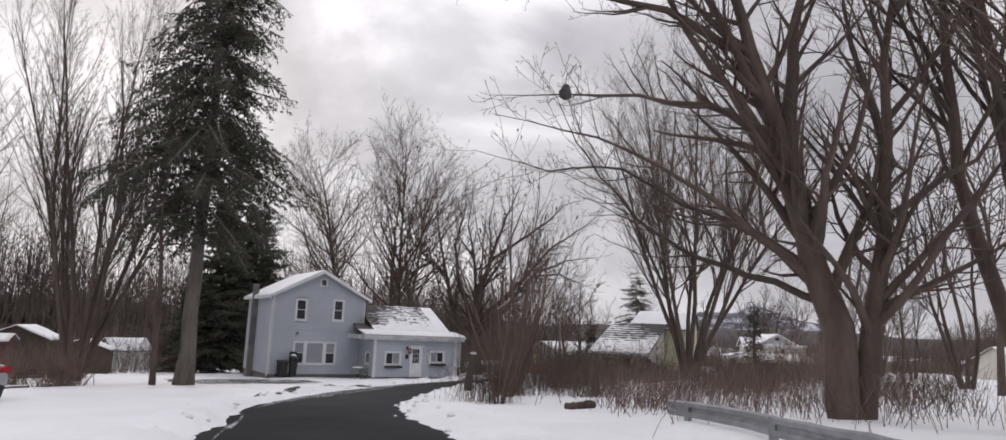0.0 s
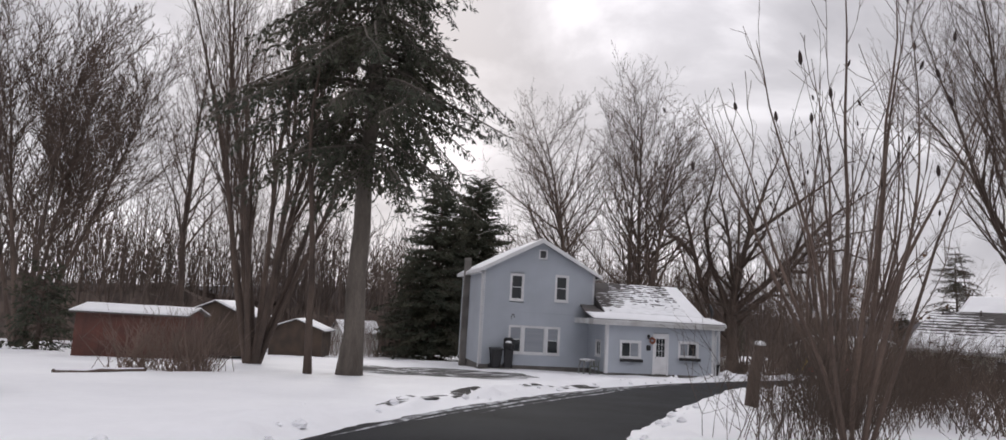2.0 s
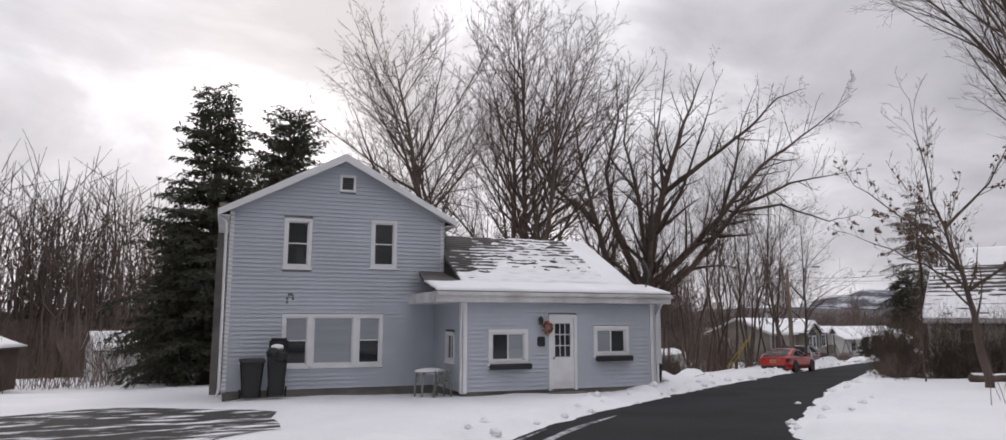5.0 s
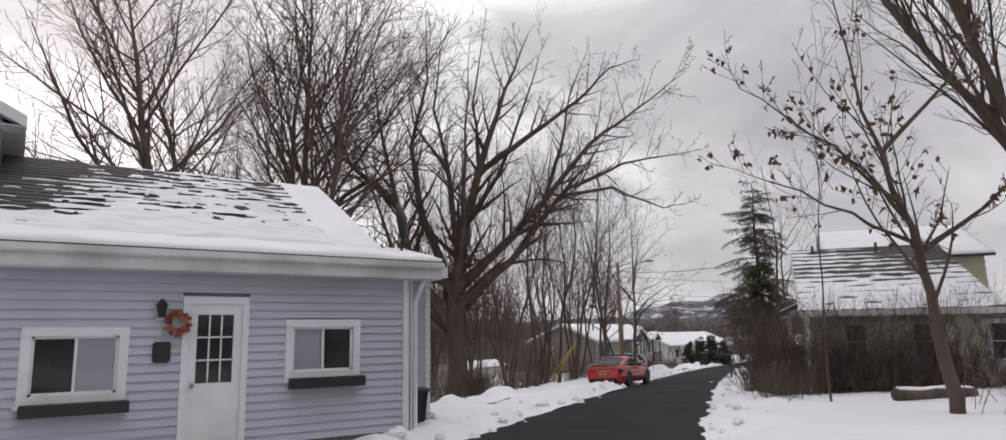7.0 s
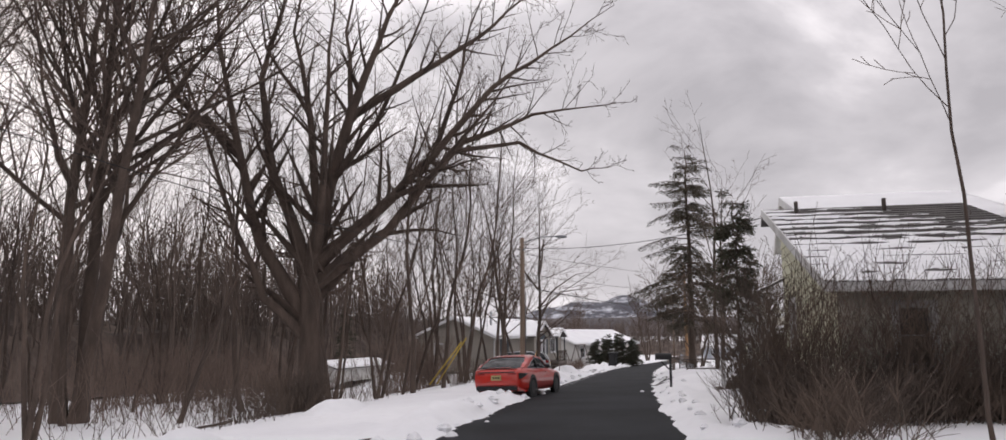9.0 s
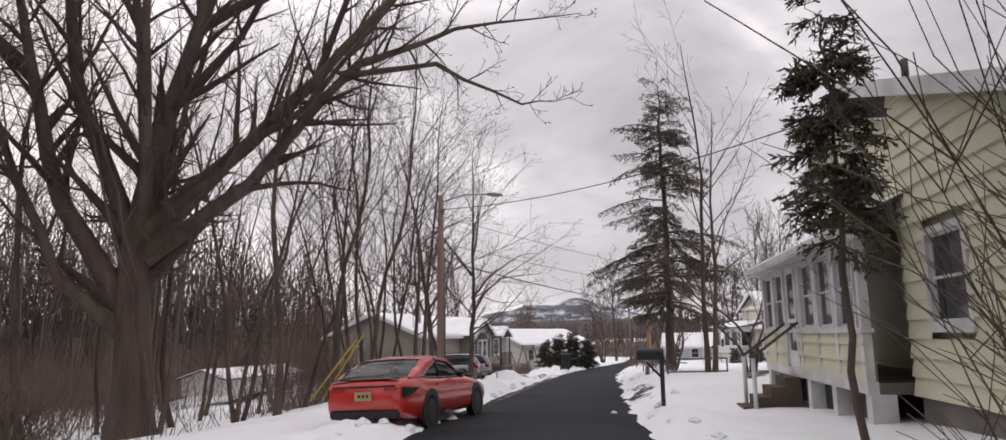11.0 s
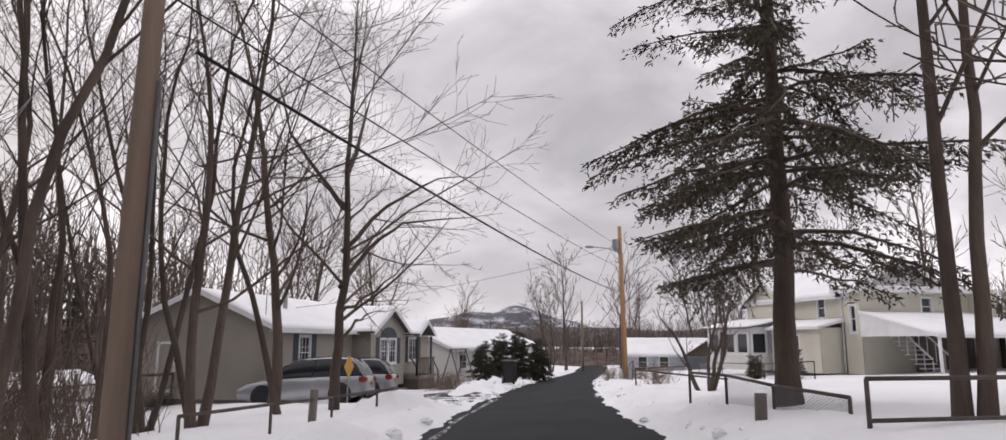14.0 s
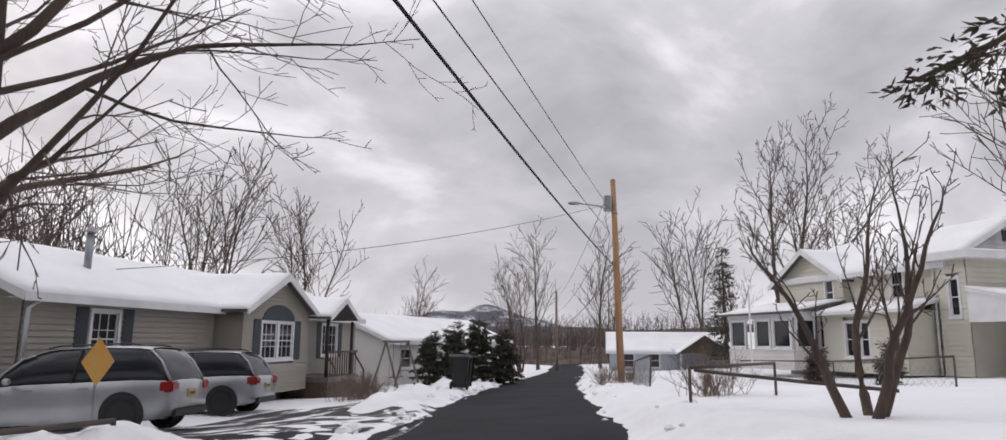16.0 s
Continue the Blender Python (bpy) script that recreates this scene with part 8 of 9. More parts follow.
part("lamp_strip", bm, black_plastic, coupe, "black strip across the tail")
bm = bmesh.new()
add_box(bm, 0.03, 0.13, -0.64, 0.64, 0.915, 0.935)
bmesh.ops.bevel(bm, geom=bm.edges[:], offset=0.01, segments=2, affect="EDGES")
part("spoiler", bm, black_plastic, coupe)

SUV_DECK = [(0, 0.86), (0.1, 0.92), (0.5, 0.95), (2.8, 0.93), (3.5, 0.88), (4.1, 0.78), (4.45, 0.62)]
SUV_ROOF = [(0.06, 0.92), (0.22, 1.28), (0.55, 1.52), (1.4, 1.56), (2.3, 1.54), (2.7, 1.44), (3.45, 0.92)]
suv = car(on_slope(43.3, 31.5, 126, 0.04), 4.45, 1.76, silver_paint, "silver three-row crossover parked nose-in before the beige house", SUV_DECK, SUV_ROOF, (0.85, 3.5), 0.34, lamp="block", group="silver cars")
suv2 = car(on_slope(46.9, 34.2, 126, 0.04), 4.2, 1.72, silver_paint, "silver estate car parked nose-in before the beige house", [(x * 0.94, z) for x, z in SUV_DECK], [(x * 0.94, z * 0.99) for x, z in SUV_ROOF], (0.8, 3.3), 0.33, lamp="block", group="silver cars")
for c, L in ((suv, 4.45), (suv2, 4.2)):
    for s in (-1, 1):
        tube("roof_rail", [(0.7, s * 0.60, 1.56), (0.9, s * 0.60, 1.60), (2.2, s * 0.60, 1.595), (2.4, s * 0.60, 1.55)], 0.015, black_plastic, c, 5)
car(on_slope(-19.5, -23.2, 118, 0.10), 4.3, 1.7, silver_paint, "silver saloon car parked at the edge of the snowy yard",
    [(0, 0.84), (0.12, 0.90), (1.0, 0.92), (3.0, 0.88), (3.6, 0.82), (4.1, 0.70), (4.3, 0.56)],
            [(0.75, 0.90), (1.25, 1.28), (1.7, 1.38), (2.3, 1.36), (3.15, 0.88)], (0.8, 3.35), 0.31, lamp="block", group="silver cars")


# ---- poles and wires ----
def hang(name, a, b, sag, r, label):
    pts = []
    a, b = Vector(a), Vector(b)
    for i in range(17):
        t = i / 16
        p = a.lerp(b, t)
        p.z -= sag * 4 * t * (1 - t)
        pts.append(p)
    ob = tube(name, pts, r, cable, None, 5)
    return tagged(ob, label, "cable")


def street_lamp(parent, z, d, reach):
    a = new("street_lamp")
    a.parent = parent
    dx, dy = d
    tube("arm", [(0, 0, z), (dx * reach * 0.5, dy * reach * 0.5, z + 0.32), (dx * reach, dy * reach, z + 0.38)], 0.028, steel, a, 6)
    bm = bmesh.new()
    bmesh.ops.create_icosphere(bm, subdivisions=2, radius=0.16, matrix=Matrix.Translation((dx * (reach + 0.2), dy * (reach + 0.2), z + 0.38)) @ pose(0, 0, 0, 0, 0, math.degrees(math.atan2(dy, dx))) @ Matrix.Diagonal((2.0, 0.9, 0.5, 1)))
    part("lamp_head", bm, steel, a, smooth=True)


def pole(x, y, height, lean, mat, r, label):
    z = plane(x, y)
    t = thing("utility_pole", pose(x, y, z), label, "pole")
    lx, ly = lean
    tube("shaft", [(0, 0, -0.5), (lx * 0.5, ly * 0.5, height / 2), (lx, ly, height)], [r, r * 0.9, r * 0.72], mat, t, 12)
    return t


p1 = pole(29.68, 19.42, 6.7, (0.05, 0.05), pole_wood, 0.13, "weathered wooden utility pole with a street lamp")
street_lamp(p1, 6.45, (0.90, -0.43), 1.75)
box("bracket", -0.03, 0.03, -0.2, 0.2, 6.1, 6.16, steel, p1)
tube("conduit", [(0.12, -0.08, 0.1), (0.12, -0.08, 4.2)], 0.025, grey_plastic, p1, 6)
p2 = pole(63.2, 32.6, 9.2, (1.3, 0.9), orange_wood, 0.16, "leaning reddish utility pole with transformer and lamp")
bm = bmesh.new()
bmesh.ops.create_cone(bm, cap_ends=True, segments=16, radius1=0.2, radius2=0.2, depth=0.7, matrix=Matrix.Translation((0.85, 0.95, 8.0)))
part("transformer", bm, steel, p2)
street_lamp(p2, 7.3, (-0.75, 0.66), 1.8)
p3 = pole(101.0, 59.6, 8.5, (0.0, 0.0), pole_wood, 0.15, "distant wooden utility pole")
T1, T2, T3 = Vector((29.73, 19.47, plane(29.7, 19.4) + 6.42)), Vector((64.4, 33.4, plane(63, 32.6) + 9.1)), Vector((101, 59.6, plane(101, 59.6) + 8.2))
for (y1, z1), (y2, z2), sag, r in (((19.2, 4.95), (33.85, 6.6), 0.12, 0.011), ((18.95, 4.0), (33.6, 5.1), 0.15, 0.012), ((18.45, 3.3), (33.35, 3.5), 0.25, 0.022)):
    a, b = Vector((29.73, y1, z1)), Vector((64.3, y2, z2))
    hang("power_line", a, b, sag, r, "black overhead line running along the street")
    hang("power_line", b, T3 + Vector((0, 0, z2 - 7.0)), 0.7, r, "black overhead line running along the street")
hang("service_line", T1 + Vector((0, 0, -0.2)), (27.2, 6.0, 4.9), 0.35, 0.012, "black service line to the pale yellow house")
hang("service_line", T2 + Vector((0, 0, -1.0)), (44.0, 38.5, 1.9), 0.5, 0.010, "black service line to the beige house")
hang("service_line", T1 + Vector((0, 0, -0.6)), (2.0, 6.0, 5.2), 0.8, 0.010, "black service line to the blue-grey house")
for k, (gx, gy) in enumerate(((27.6, 23.2), (27.0, 23.0))):
    g = thing("guy_wire", Matrix.Identity(4), "pole guy wire with a yellow plastic guard", "cable")
    a, b = Vector((gx, gy, plane(gx, gy))), T1 + Vector((0, 0, -0.3 - 0.5 * k))
    tube("wire", [a, b], 0.006, steel, g, 4)
    tube("guard", [a.lerp(b, 0.02), a.lerp(b, 0.36)], 0.035, yellow_guard, g, 6)


# ---- fences ----
def chain_link(name, run, height, mesh_to, label, lean=0.0, step=0.11, drop=0.0, mesh_from=0):
    """Steel posts, a top rail and diamond wire fabric along run."""
    t = thing(name, Matrix.Identity(4), label, "fence")
    pts = [Vector((x, y, ground(x, y))) for x, y in run]
    tall = [height * (1 - drop * i / (len(pts) - 1)) for i in range(len(pts))]
    for i, p in enumerate(pts):
        tube("post", [p - Vector((0, 0, 0.2)), p + Vector((lean, 0, tall[i]))], 0.024, rust, t, 7)
    for i in range(len(pts) - 1):
        tube("top_rail", [pts[i] + Vector((lean, 0, tall[i])), pts[i + 1] + Vector((lean, 0, tall[i + 1]))], 0.026, rust, t, 6)
        if not mesh_from <= i < mesh_to:
            continue
        a, b = pts[i], pts[i + 1]
        n = int((b - a).length / step)
        v, f = [], []
        k = int(height / step) + 1
        for s in range(-k, n + 1):
            for sign in (1, -1):
                s0, s1 = (s, s + k) if sign > 0 else (s + k, s)
                def at(q, h):
                    q = min(max(q, 0), n)
                    return a.lerp(b, q / n) + Vector((lean * h / height, 0, h * (tall[i] + (tall[i + 1] - tall[i]) * q / n) / height))
                lo, hi = max(0, min(s0, s1)), min(n, max(s0, s1))
                if hi - lo < 1:
                    continue
                def hh(q):
                    return (q - s0) / (s1 - s0) * height
                tube_data([at(lo, hh(lo)), at(hi, hh(hi))], [0.0035, 0.0035], 3, v, f, False)
        tagged(mesh_object("wire_mesh", v, f, steel, t), kind="stuff")
    return t


chain_link("chain_link_fence", [(39.2, 17.85), (38.1, 16.72), (36.95, 15.58), (35.6, 14.27)], 0.56, 3, "sagging rusty chain-link fence along the roadside", 0.0, 0.09, 0.62, 1)
chain_link("chain_link_fence", [(46.15, 22.73), (48.95, 22.27)], 0.56, 0, "pair of rusty fence posts with a bare top rail")
fr = thing("fallen_rail", Matrix.Identity(4), "rusty top rail hanging down from a fence post towards the snow", "rail")
tube("pipe", [(46.2, 22.68, ground(46.2, 22.68) + 0.54), (46.4, 21.3, ground(46.4, 21.3) + 0.42), (46.5, 20.0, ground(46.5, 20.0) + 0.26)], 0.026, rust, fr, 6)
chain_link("chain_link_fence", [(52.6, 26.4), (57.0, 29.0)], 0.8, 1, "short piece of chain-link fence in the snow", 0.15)
chain_link("chain_link_fence", [(31.0, 20.75), (33.0, 21.85), (35.0, 22.95), (37.0, 24.0), (38.8, 25.0)], 0.46, 0, "bent pipe rail fence with snow on it")
chain_link("chain_link_fence", [(55.0, 20.0), (60.0, 23.6), (66.0, 28.0), (72.0, 32.0)], 0.7, 4, "low wire fence before the cream farmhouse", step=0.3)
g = thing("gate_frame", pose(34.3, 13.8, ground(34.3, 13.8), 0, 0, -38), "dark steel gate frame standing in the snow", "gate")
for a, b in (((0, 0, 0.05), (0, 0, 0.52)), ((0, 0, 0.52), (2.0, 0, 0.52)), ((2.0, 0, 0.52), (2.0, 0, 0.05)), ((0, 0, 0.12), (2.0, 0, 0.12))):
    tube("rail", [a, b], 0.025, rust, g, 6)
for x, y, hgt in ((35.3, 15.2, 0.3), (34.3, 22.6, 0.62)):
    po = tube("fence_post", [(x, y, ground(x, y) - 0.2), (x + 0.04, y, ground(x, y) + hgt)], 0.075, grey_wood, None, 8)
    tagged(po, "short weathered wooden fence post in the snow", "post")


# ---- small things along the way ----
def mailbox():
    t = thing("mailbox", pose(25.74, 8.80, ground(25.74, 8.80) + 0.02, 0, 0, 128) @ Matrix.Diagonal((0.72, 0.76, 0.84, 1)), "black rural mailbox on a black wooden post", "mailbox")
    box("post", -0.05, 0.05, -0.05, 0.05, -0.3, 1.05, black_plastic, t)
    tube("brace", [(0.02, 0, 0.6), (0.38, 0, 0.92)], 0.03, black_plastic, t, 5)
    out = [(-0.11, 0)] + [(-0.11 * math.cos(a), 0.13 + 0.11 * math.sin(a)) for a in [math.pi * k / 10 for k in range(11)]] + [(0.11, 0)]
    b = prism("box", [(y, z + 0.98) for y, z in out], 0, -0.05, 0.62, black_plastic, t)
    prism("door", [(y * 1.04, z * 1.02 + 0.975) for y, z in out], 0, 0.62, 0.635, black_plastic, t)


mailbox()
bin_cart(pose(-5.35, 2.1, ground(-5.35, 2.1), 0, 0, 5), "black wheeled bin standing against the house wall")
bin_cart(pose(-4.7, 1.95, ground(-4.7, 1.95) + 0.02, 0, 0, -8) @ Matrix.Diagonal((0.9, 0.9, 1.18, 1)), "tall black bin with an open lid and snow on it", snow_top=True)
for bx, by, turn in ((55.6, 35.1, 120), (56.35, 35.6, 105)):
    bin_cart(pose(bx, by, ground(bx, by), 0, 0, turn) @ Matrix.Scale(1.12, 4), "dark green-black wheeled bin at the roadside")
bin_cart(pose(6.62, 0.72, ground(6.62, 0.72), 0, 0, 0) @ Matrix.Scale(0.6, 4), "small black bin beside the house corner")


def plastic_table():
    t = thing("garden_table", pose(-0.62, 1.05, ground(-0.62, 1.05), 0, 0, 8), "grey plastic garden table with snow on its top", "table")
    bm = bmesh.new()
    bmesh.ops.create_cone(bm, cap_ends=True, segments=16, radius1=0.46, radius2=0.46, depth=0.035, matrix=Matrix.Translation((0, 0, 0.68)) @ Matrix.Diagonal((1, 0.8, 1, 1)))
    part("tabletop", bm, pale_plastic, t)
    bm = bmesh.new()
    bmesh.ops.create_uvsphere(bm, u_segments=16, v_segments=8, radius=0.44, matrix=Matrix.Translation((0, 0, 0.70)) @ Matrix.Diagonal((1, 0.8, 0.2, 1)))
    part("snow_cap", bm, clean_snow, t, "layer of snow", smooth=True)
    for a, b in ((-1, -1), (1, -1), (1, 1), (-1, 1)):
        tube("leg", [(a * 0.26, b * 0.2, 0.67), (a * 0.33, b * 0.26, 0.35), (a * 0.34, b * 0.27, -0.05)], [0.05, 0.035, 0.03], pale_plastic, t, 6)
    c = thing("plastic_chair", pose(-0.42, 0.45, ground(-0.42, 0.45), 0, 0, 165), "grey-green plastic garden chair standing before the table", "chair")
    bm = bmesh.new()
    add_box(bm, -0.22, 0.22, -0.22, 0.22, 0.36, 0.40)
    part("seat", bm, chair_plastic, c)
    for a, b in ((-1, -1), (1, -1), (1, 1), (-1, 1)):
        tube("leg", [(a * 0.2, b * 0.2, 0.37), (a * 0.24, b * 0.24, -0.05)], 0.025, chair_plastic, c, 6)
    for k in range(5):
        tube("back_slat", [(-0.18 + 0.09 * k, 0.22, 0.4), (-0.2 + 0.1 * k, 0.3, 0.72)], 0.022, chair_plastic, c, 5)


plastic_table()


def road_sign():
    x, y = 40.6, 29.4
    t = thing("road_sign", pose(x, y, ground(x, y), 0, 0, 22), "faded orange diamond sign on a thin post seen from behind", "sign")
    tube("post", [(0, 0.02, -0.3), (0, 0.02, 1.5)], 0.02, steel, t, 6)
    s = 0.30
    prism("plate", [(-s, 1.15), (0, 1.15 - s * 1.15), (s, 1.15), (0, 1.15 + s * 1.15)], 1, -0.004, 0.004, orange_sign, t)


road_sign()


def guard_rail():
    t = thing("guard_rail", Matrix.Identity(4), "grey steel guard rail end half sunk in snow", "guard rail")
    run = smooth_line([(-7.0, -33.6), (-7.9, -36.0), (-9.3, -38.7), (-10.9, -41.5), (-13.0, -46.0)], 0.5)
    prof = [(0, 0), (0.05, 0.03), (0.05, 0.10), (0, 0.13), (0, 0.18), (0.05, 0.21), (0.05, 0.28), (0, 0.31)]
    v, f = [], []
    n = len(prof)
    for k, p in enumerate(run):
        d = run[min(k + 1, len(run) - 1)] - run[max(k - 1, 0)]
        d = d / np.linalg.norm(d)
        z = ground(p[0], p[1]) + 0.06
        for q, h in prof:
            v.append((p[0] + d[1] * q, p[1] - d[0] * q, z + h))
        for q, h in prof:
            v.append((p[0] + d[1] * (q - 0.012), p[1] - d[0] * (q - 0.012), z + h))
    for k in range(len(run) - 1):
        a, b = k * 2 * n, (k + 1) * 2 * n
        for i in range(n - 1):
            f.append((a + i, a + i + 1, b + i + 1, b + i))
            f.append((a + n + i, b + n + i, b + n + i + 1, a + n + i + 1))
    mesh_object("beam", v, f, steel, t, smooth=False)
    for k in range(2, len(run), 6):
        p = run[k]
        z = ground(p[0], p[1])
        box("post", p[0] - 0.06, p[0] + 0.02, p[1] - 0.06, p[1] + 0.06, z - 0.3, z + 0.36, steel, t)


guard_rail()


def snowy_log(x, y, turn, length, r, label, seed):
    t = thing("log", pose(x, y, ground(x, y) + r * 0.6, 0, 0, turn), label, "log")
    rnd = random.Random(seed)
    pts = [(-length / 2 + length * i / 6, rnd.gauss(0, 0.03), rnd.gauss(0, 0.02)) for i in range(7)]
    tube("stem", pts, [r * rnd.uniform(0.85, 1.1) for _ in pts], bark, t, 9)
    tube("snow_cap", [(p[0] * 0.94, p[1], p[2] + r * 0.62) for p in pts], r * 0.6, clean_snow, t, 8, "snow along the top")


snowy_log(16.4, -3.5, -20, 2.0, 0.13, "dark log with snow along its top", 3)
snowy_log(13.0, 12.6, 35, 2.4, 0.045, "fallen branch lying in the snow", 4)
snowy_log(-19.6, -13.9, 20, 2.2, 0.07, "dead branch lying by the yard bush", 5)
snowy_log(-7.0, -30.6, 10, 0.9, 0.12, "dark piece of wood half buried in snow", 6)
st = thing("stump", pose(-4.4, -20.4, ground(-4.4, -20.4)), "leaning broken tree stump with a snow cap", "stump")
tube("stem", [(0, 0, -0.3), (0.08, -0.02, 0.7), (0.2, -0.05, 1.4)], [0.17, 0.14, 0.12], bark, st, 9)
bm = bmesh.new()
bmesh.ops.create_icosphere(bm, subdivisions=2, radius=0.14, matrix=Matrix.Translation((0.2, -0.05, 1.41)) @ Matrix.Diagonal((1, 1, 0.5, 1)))
part("snow_cap", bm, clean_snow, st, smooth=True)
# clipped evergreens before the white house
for i, (x, y, s) in enumerate(((62.2, 42.6, 1.2), (63.2, 41.9, 1.4), (64.3, 41.2, 1.45), (65.4, 40.4, 1.3))):
    spruce("yew_bush", stand(x, y), 120 + i, 2.0 * s, 0.06, 0.75 * s, 0.05, needles, "dark clipped evergreen shrub standing in the snow", 3.2, 0.1, hang=0.1, gaps=0.0, taper=0.6, leaf=0.75)
spruce("evergreen_shrub", stand(21.75, 4.2), 130, 4.45, 0.035, 0.42, 2.1, needles_green, "tall loose evergreen shrub growing against the pale yellow house", 2.3, 0.22, leaf=0.5, gaps=0.10, taper=0.35)
fl = tube("flag_pole", [(59.0, 25.8, plane(59, 25.8) - 0.2), (59.0, 25.8, plane(59, 25.8) + 3.0)], 0.03, white_paint, None, 6)
tagged(fl, "thin white pole standing in the yard", "pole")
# patches of thawed ground
patch("thawed_drive", -8.9, -4.2, 8.0, 12.5, 8, slush, "driveway of thawing snow and dark wet ground", 1)
patch("thawed_drive", 45.4, 30.3, 9.5, 5.0, 32, slush, "driveway of thawing snow and dark wet ground", 2)
patch("thawed_verge", 29.3, 11.6, 2.6, 0.6, 32, slush, "strip of thawing snow in the yard", 8)
patch("thawed_verge", 33.4, 10.5, 5.0, 0.7, 24, slush, "strip of thawing snow in the yard", 9)
patch("driveway_apron", 42.8, 28.4, 5.0, 2.8, 36, asphalt, "wet dark driveway joining the road", 7)
patch("thawed_verge", 11.6, 5.0, 4.0, 1.8, 38, slush, "strip of thawing snow by the road", 3)
patch("thawed_verge", 31.0, 12.6, 3.4, 0.5, 35, slush, "strip of thawing snow by the road", 4)
patch("thawed_verge", -11.2, -19.6, 6.0, 0.5, 58, slush, "strip of thawing snow by the road", 5)
patch("thawed_verge", -6.5, -13.4, 6.0, 0.5, 42, slush, "strip of thawing snow by the road", 6)


# ---- snow heaps and clods ----
def snow_mound(x, y, rx, ry, turn, height, seed, label="ploughed heap of lumpy snow"):
    """A lumpy mound of ploughed snow lying on the ground."""
    v, f = [], []
    n, m = 26, 9
    c, s = math.cos(radians(turn)), math.sin(radians(turn))
    for j in range(m + 1):
        r = j / m
        for i in range(n):
            a = 2 * math.pi * i / n
            w = 1 + 0.22 * noise.noise((math.cos(a) * 1.5, math.sin(a) * 1.5, seed))
            lx, ly = math.cos(a) * rx * r * w, math.sin(a) * ry * r * w
            px_, py_ = x + lx * c - ly * s, y + lx * s + ly * c
            z = ground(px_, py_) - 0.06 + height * (1 - r * r) ** 1.3 * (1 + 0.5 * noise.noise((px_ * 1.6, py_ * 1.6, seed))) + 0.05 * noise.noise((px_ * 4, py_ * 4, seed)) * (1 - r)
            v.append((px_, py_, z))
    for j in range(m):
        for i in range(n):
            a, b = j * n + i, j * n + (i + 1) % n
            f.append((a, b, b + n, a + n))
    tagged(mesh_object("snow_mound", v, f, snow, smooth=True), label, "snow")


for k, (x, y, rx, ry, turn, hh) in enumerate(((38.4, 25.0, 2.6, 0.9, 32, 0.50), (48.6, 31.6, 2.2, 0.9, 25, 0.38), (53.5, 35.4, 2.4, 0.9, 35, 0.40), (60.0, 39.6, 2.0, 0.8, 35, 0.36),
                                             (8.4, 3.0, 1.3, 0.7, 45, 0.28), (10.6, 6.1, 1.6, 0.8, 50, 0.34), (16.0, 11.8, 2.0, 0.8, 45, 0.32), (33.2, 20.6, 1.8, 0.7, 35, 0.3))):
    snow_mound(x, y, rx, ry, turn, hh, 3.0 + k)


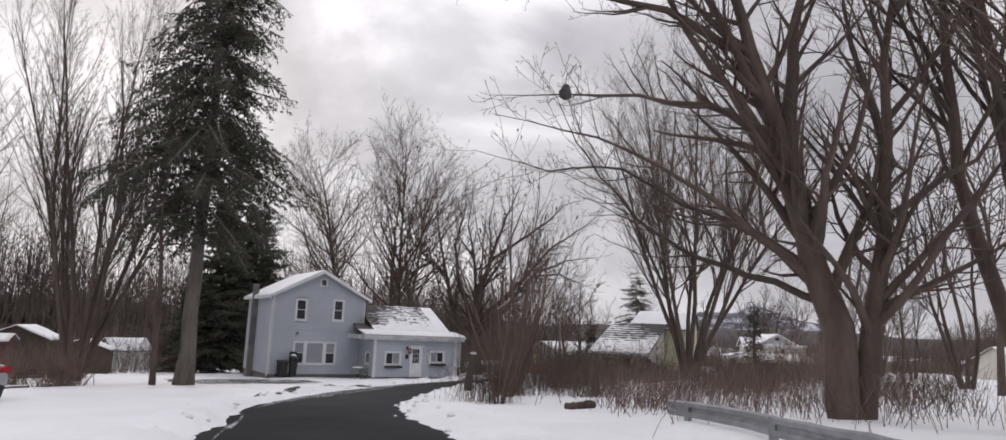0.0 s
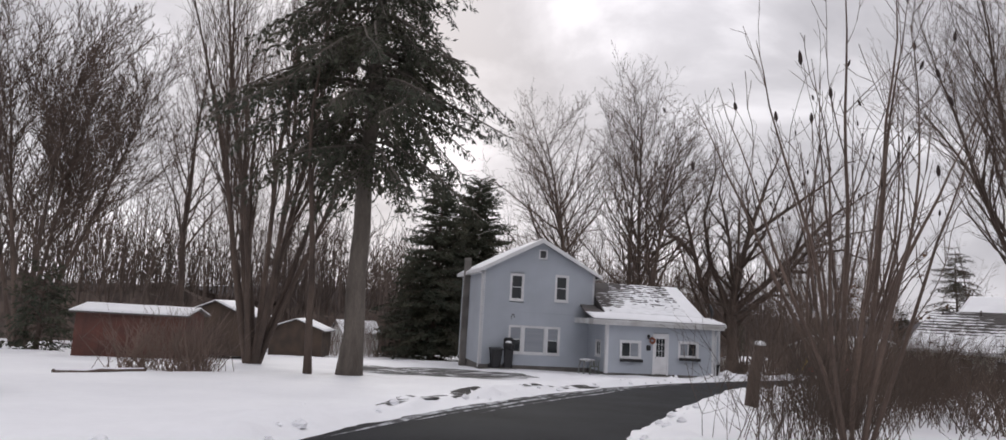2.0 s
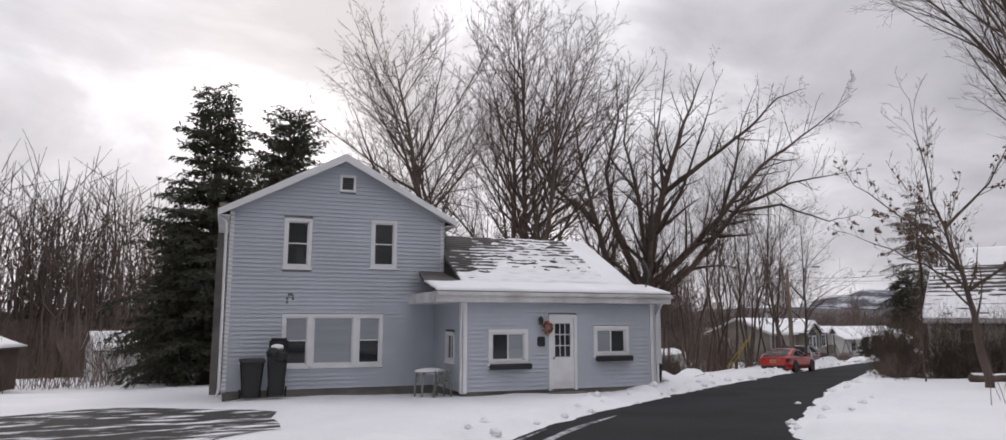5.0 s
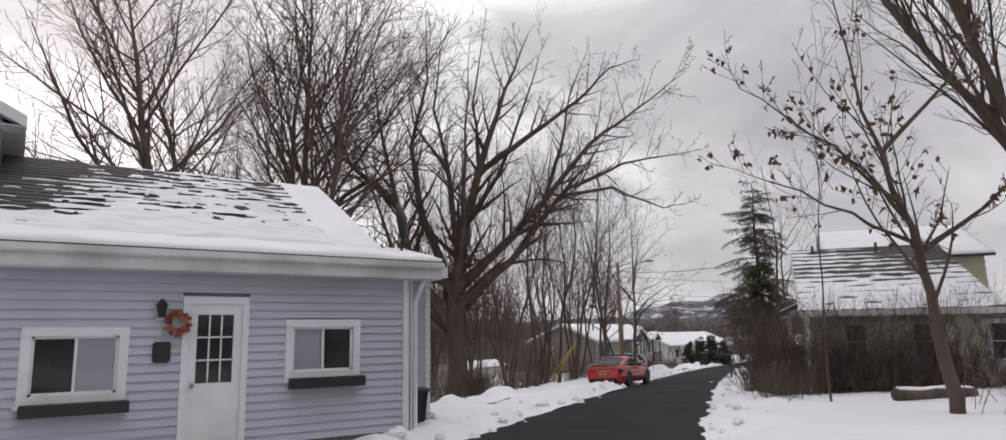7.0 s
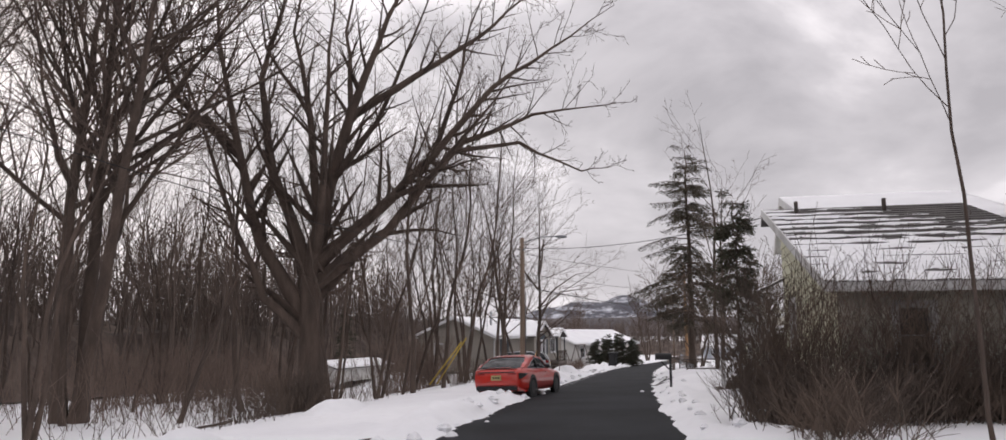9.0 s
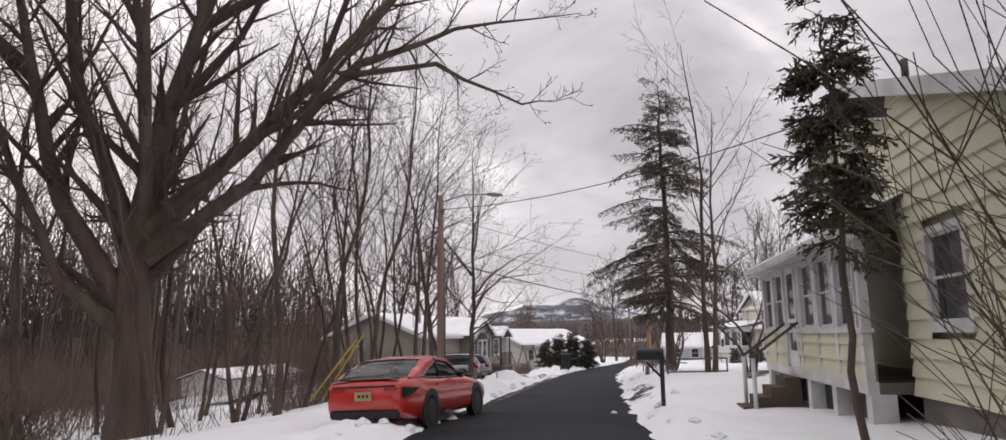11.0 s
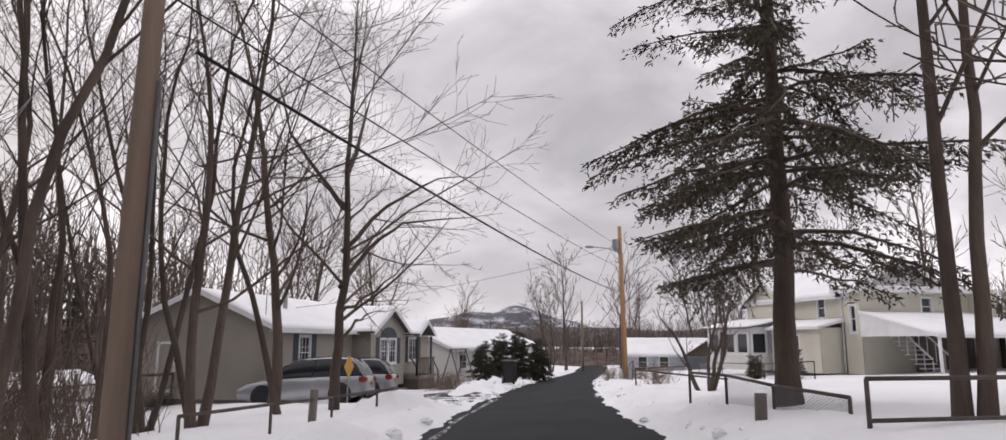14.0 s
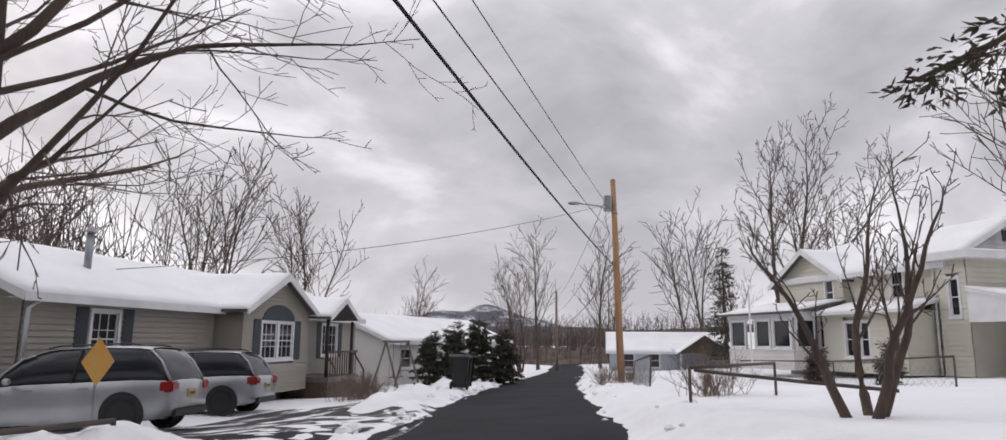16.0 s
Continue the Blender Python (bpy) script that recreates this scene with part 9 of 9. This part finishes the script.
def clods():
    """Loose lumps of snow thrown out along both edges of the road."""
    rnd = random.Random(9)
    v, f = [], []
    for k in range(0, len(CENTRE)):
        p = CENTRE[k]
        if not (-46 < p[1] < 46):
            continue
        for side in (1, -1):
            for q in range(2):
                if rnd.random() < 0.45:
                    continue
                off = HALF + edge_shift(k, side) + abs(rnd.gauss(0.05, 0.35))
                x, y = p[0] + RIGHT[k][0] * side * off + rnd.gauss(0, 0.3), p[1] + RIGHT[k][1] * side * off + rnd.gauss(0, 0.3)
                r = rnd.uniform(0.03, 0.11) * (1.5 if side < 0 and x > 5 else 1.0)
                z = ground(x, y) + r * 0.3
                b = len(v)
                for i, h, w in ((6, -0.6, 0.8), (6, 0.1, 1.0), (6, 0.6, 0.55)):
                    for g2 in range(6):
                        a = g2 * math.pi / 3 + h
                        rr = r * w * rnd.uniform(0.75, 1.2)
                        v.append((x + math.cos(a) * rr, y + math.sin(a) * rr, z + r * h * 0.8))
                v.append((x, y, z + r * 0.75))
                for lv in (0, 6):
                    for g2 in range(6):
                        f.append((b + lv + g2, b + lv + (g2 + 1) % 6, b + lv + 6 + (g2 + 1) % 6, b + lv + 6 + g2))
                for g2 in range(6):
                    f.append((b + 12 + g2, b + 12 + (g2 + 1) % 6, b + 18))
    tagged(mesh_object("snow_clods", v, f, snow), "loose lumps of ploughed snow along the road", "snow", kind="stuff")


clods()
# shrubs at the cream farmhouse and before the beige house
for x, y, s in ((60.6, 24.2, 0.52), (58.9, 21.9, 0.5)):
    spruce("cedar_shrub", stand(x, y), 140 + int(x), 2.1 * s, 0.05, 0.50 * s, 0.05, needles_brown, "dark pointed cedar shrub beside the farmhouse entry", 3.4, 0.05, hang=0.1, gaps=0.0, taper=0.6, leaf=0.6)
brush("garden_bush", [(50.8, 35.0, 0.9, 0.7, 20, 260), (57.5, 30.5, 0.6, 0.6, 0, 120), (62.5, 31.8, 0.8, 0.8, 0, 160), (49.0, 23.4, 0.5, 0.5, 0, 90)], 108, brush_mat, "rounded bare brown garden bushes in the snow", (0.4, 1.0), 0.006, lean=0.45, fork=4)


def swing_frame():
    t = thing("swing_frame", pose(58.6, 42.0, ground(58.6, 42.0), 0, 0, 20), "weathered pale wooden swing frame standing in the snow", "swing")
    for x in (0, 2.4):
        for y in (-0.7, 0.7):
            tube("leg", [(x, y, -0.2), (x, 0, 2.1)], 0.05, grey_wood, t, 6)
    tube("top_beam", [(-0.2, 0, 2.1), (2.6, 0, 2.1)], 0.06, grey_wood, t, 6)
    for x in (0.8, 1.6):
        tube("rope", [(x, 0, 2.1), (x, 0, 0.5)], 0.012, cable, t, 4)
    box("seat", 0.75, 1.65, -0.15, 0.15, 0.46, 0.5, grey_wood, t)


swing_frame()
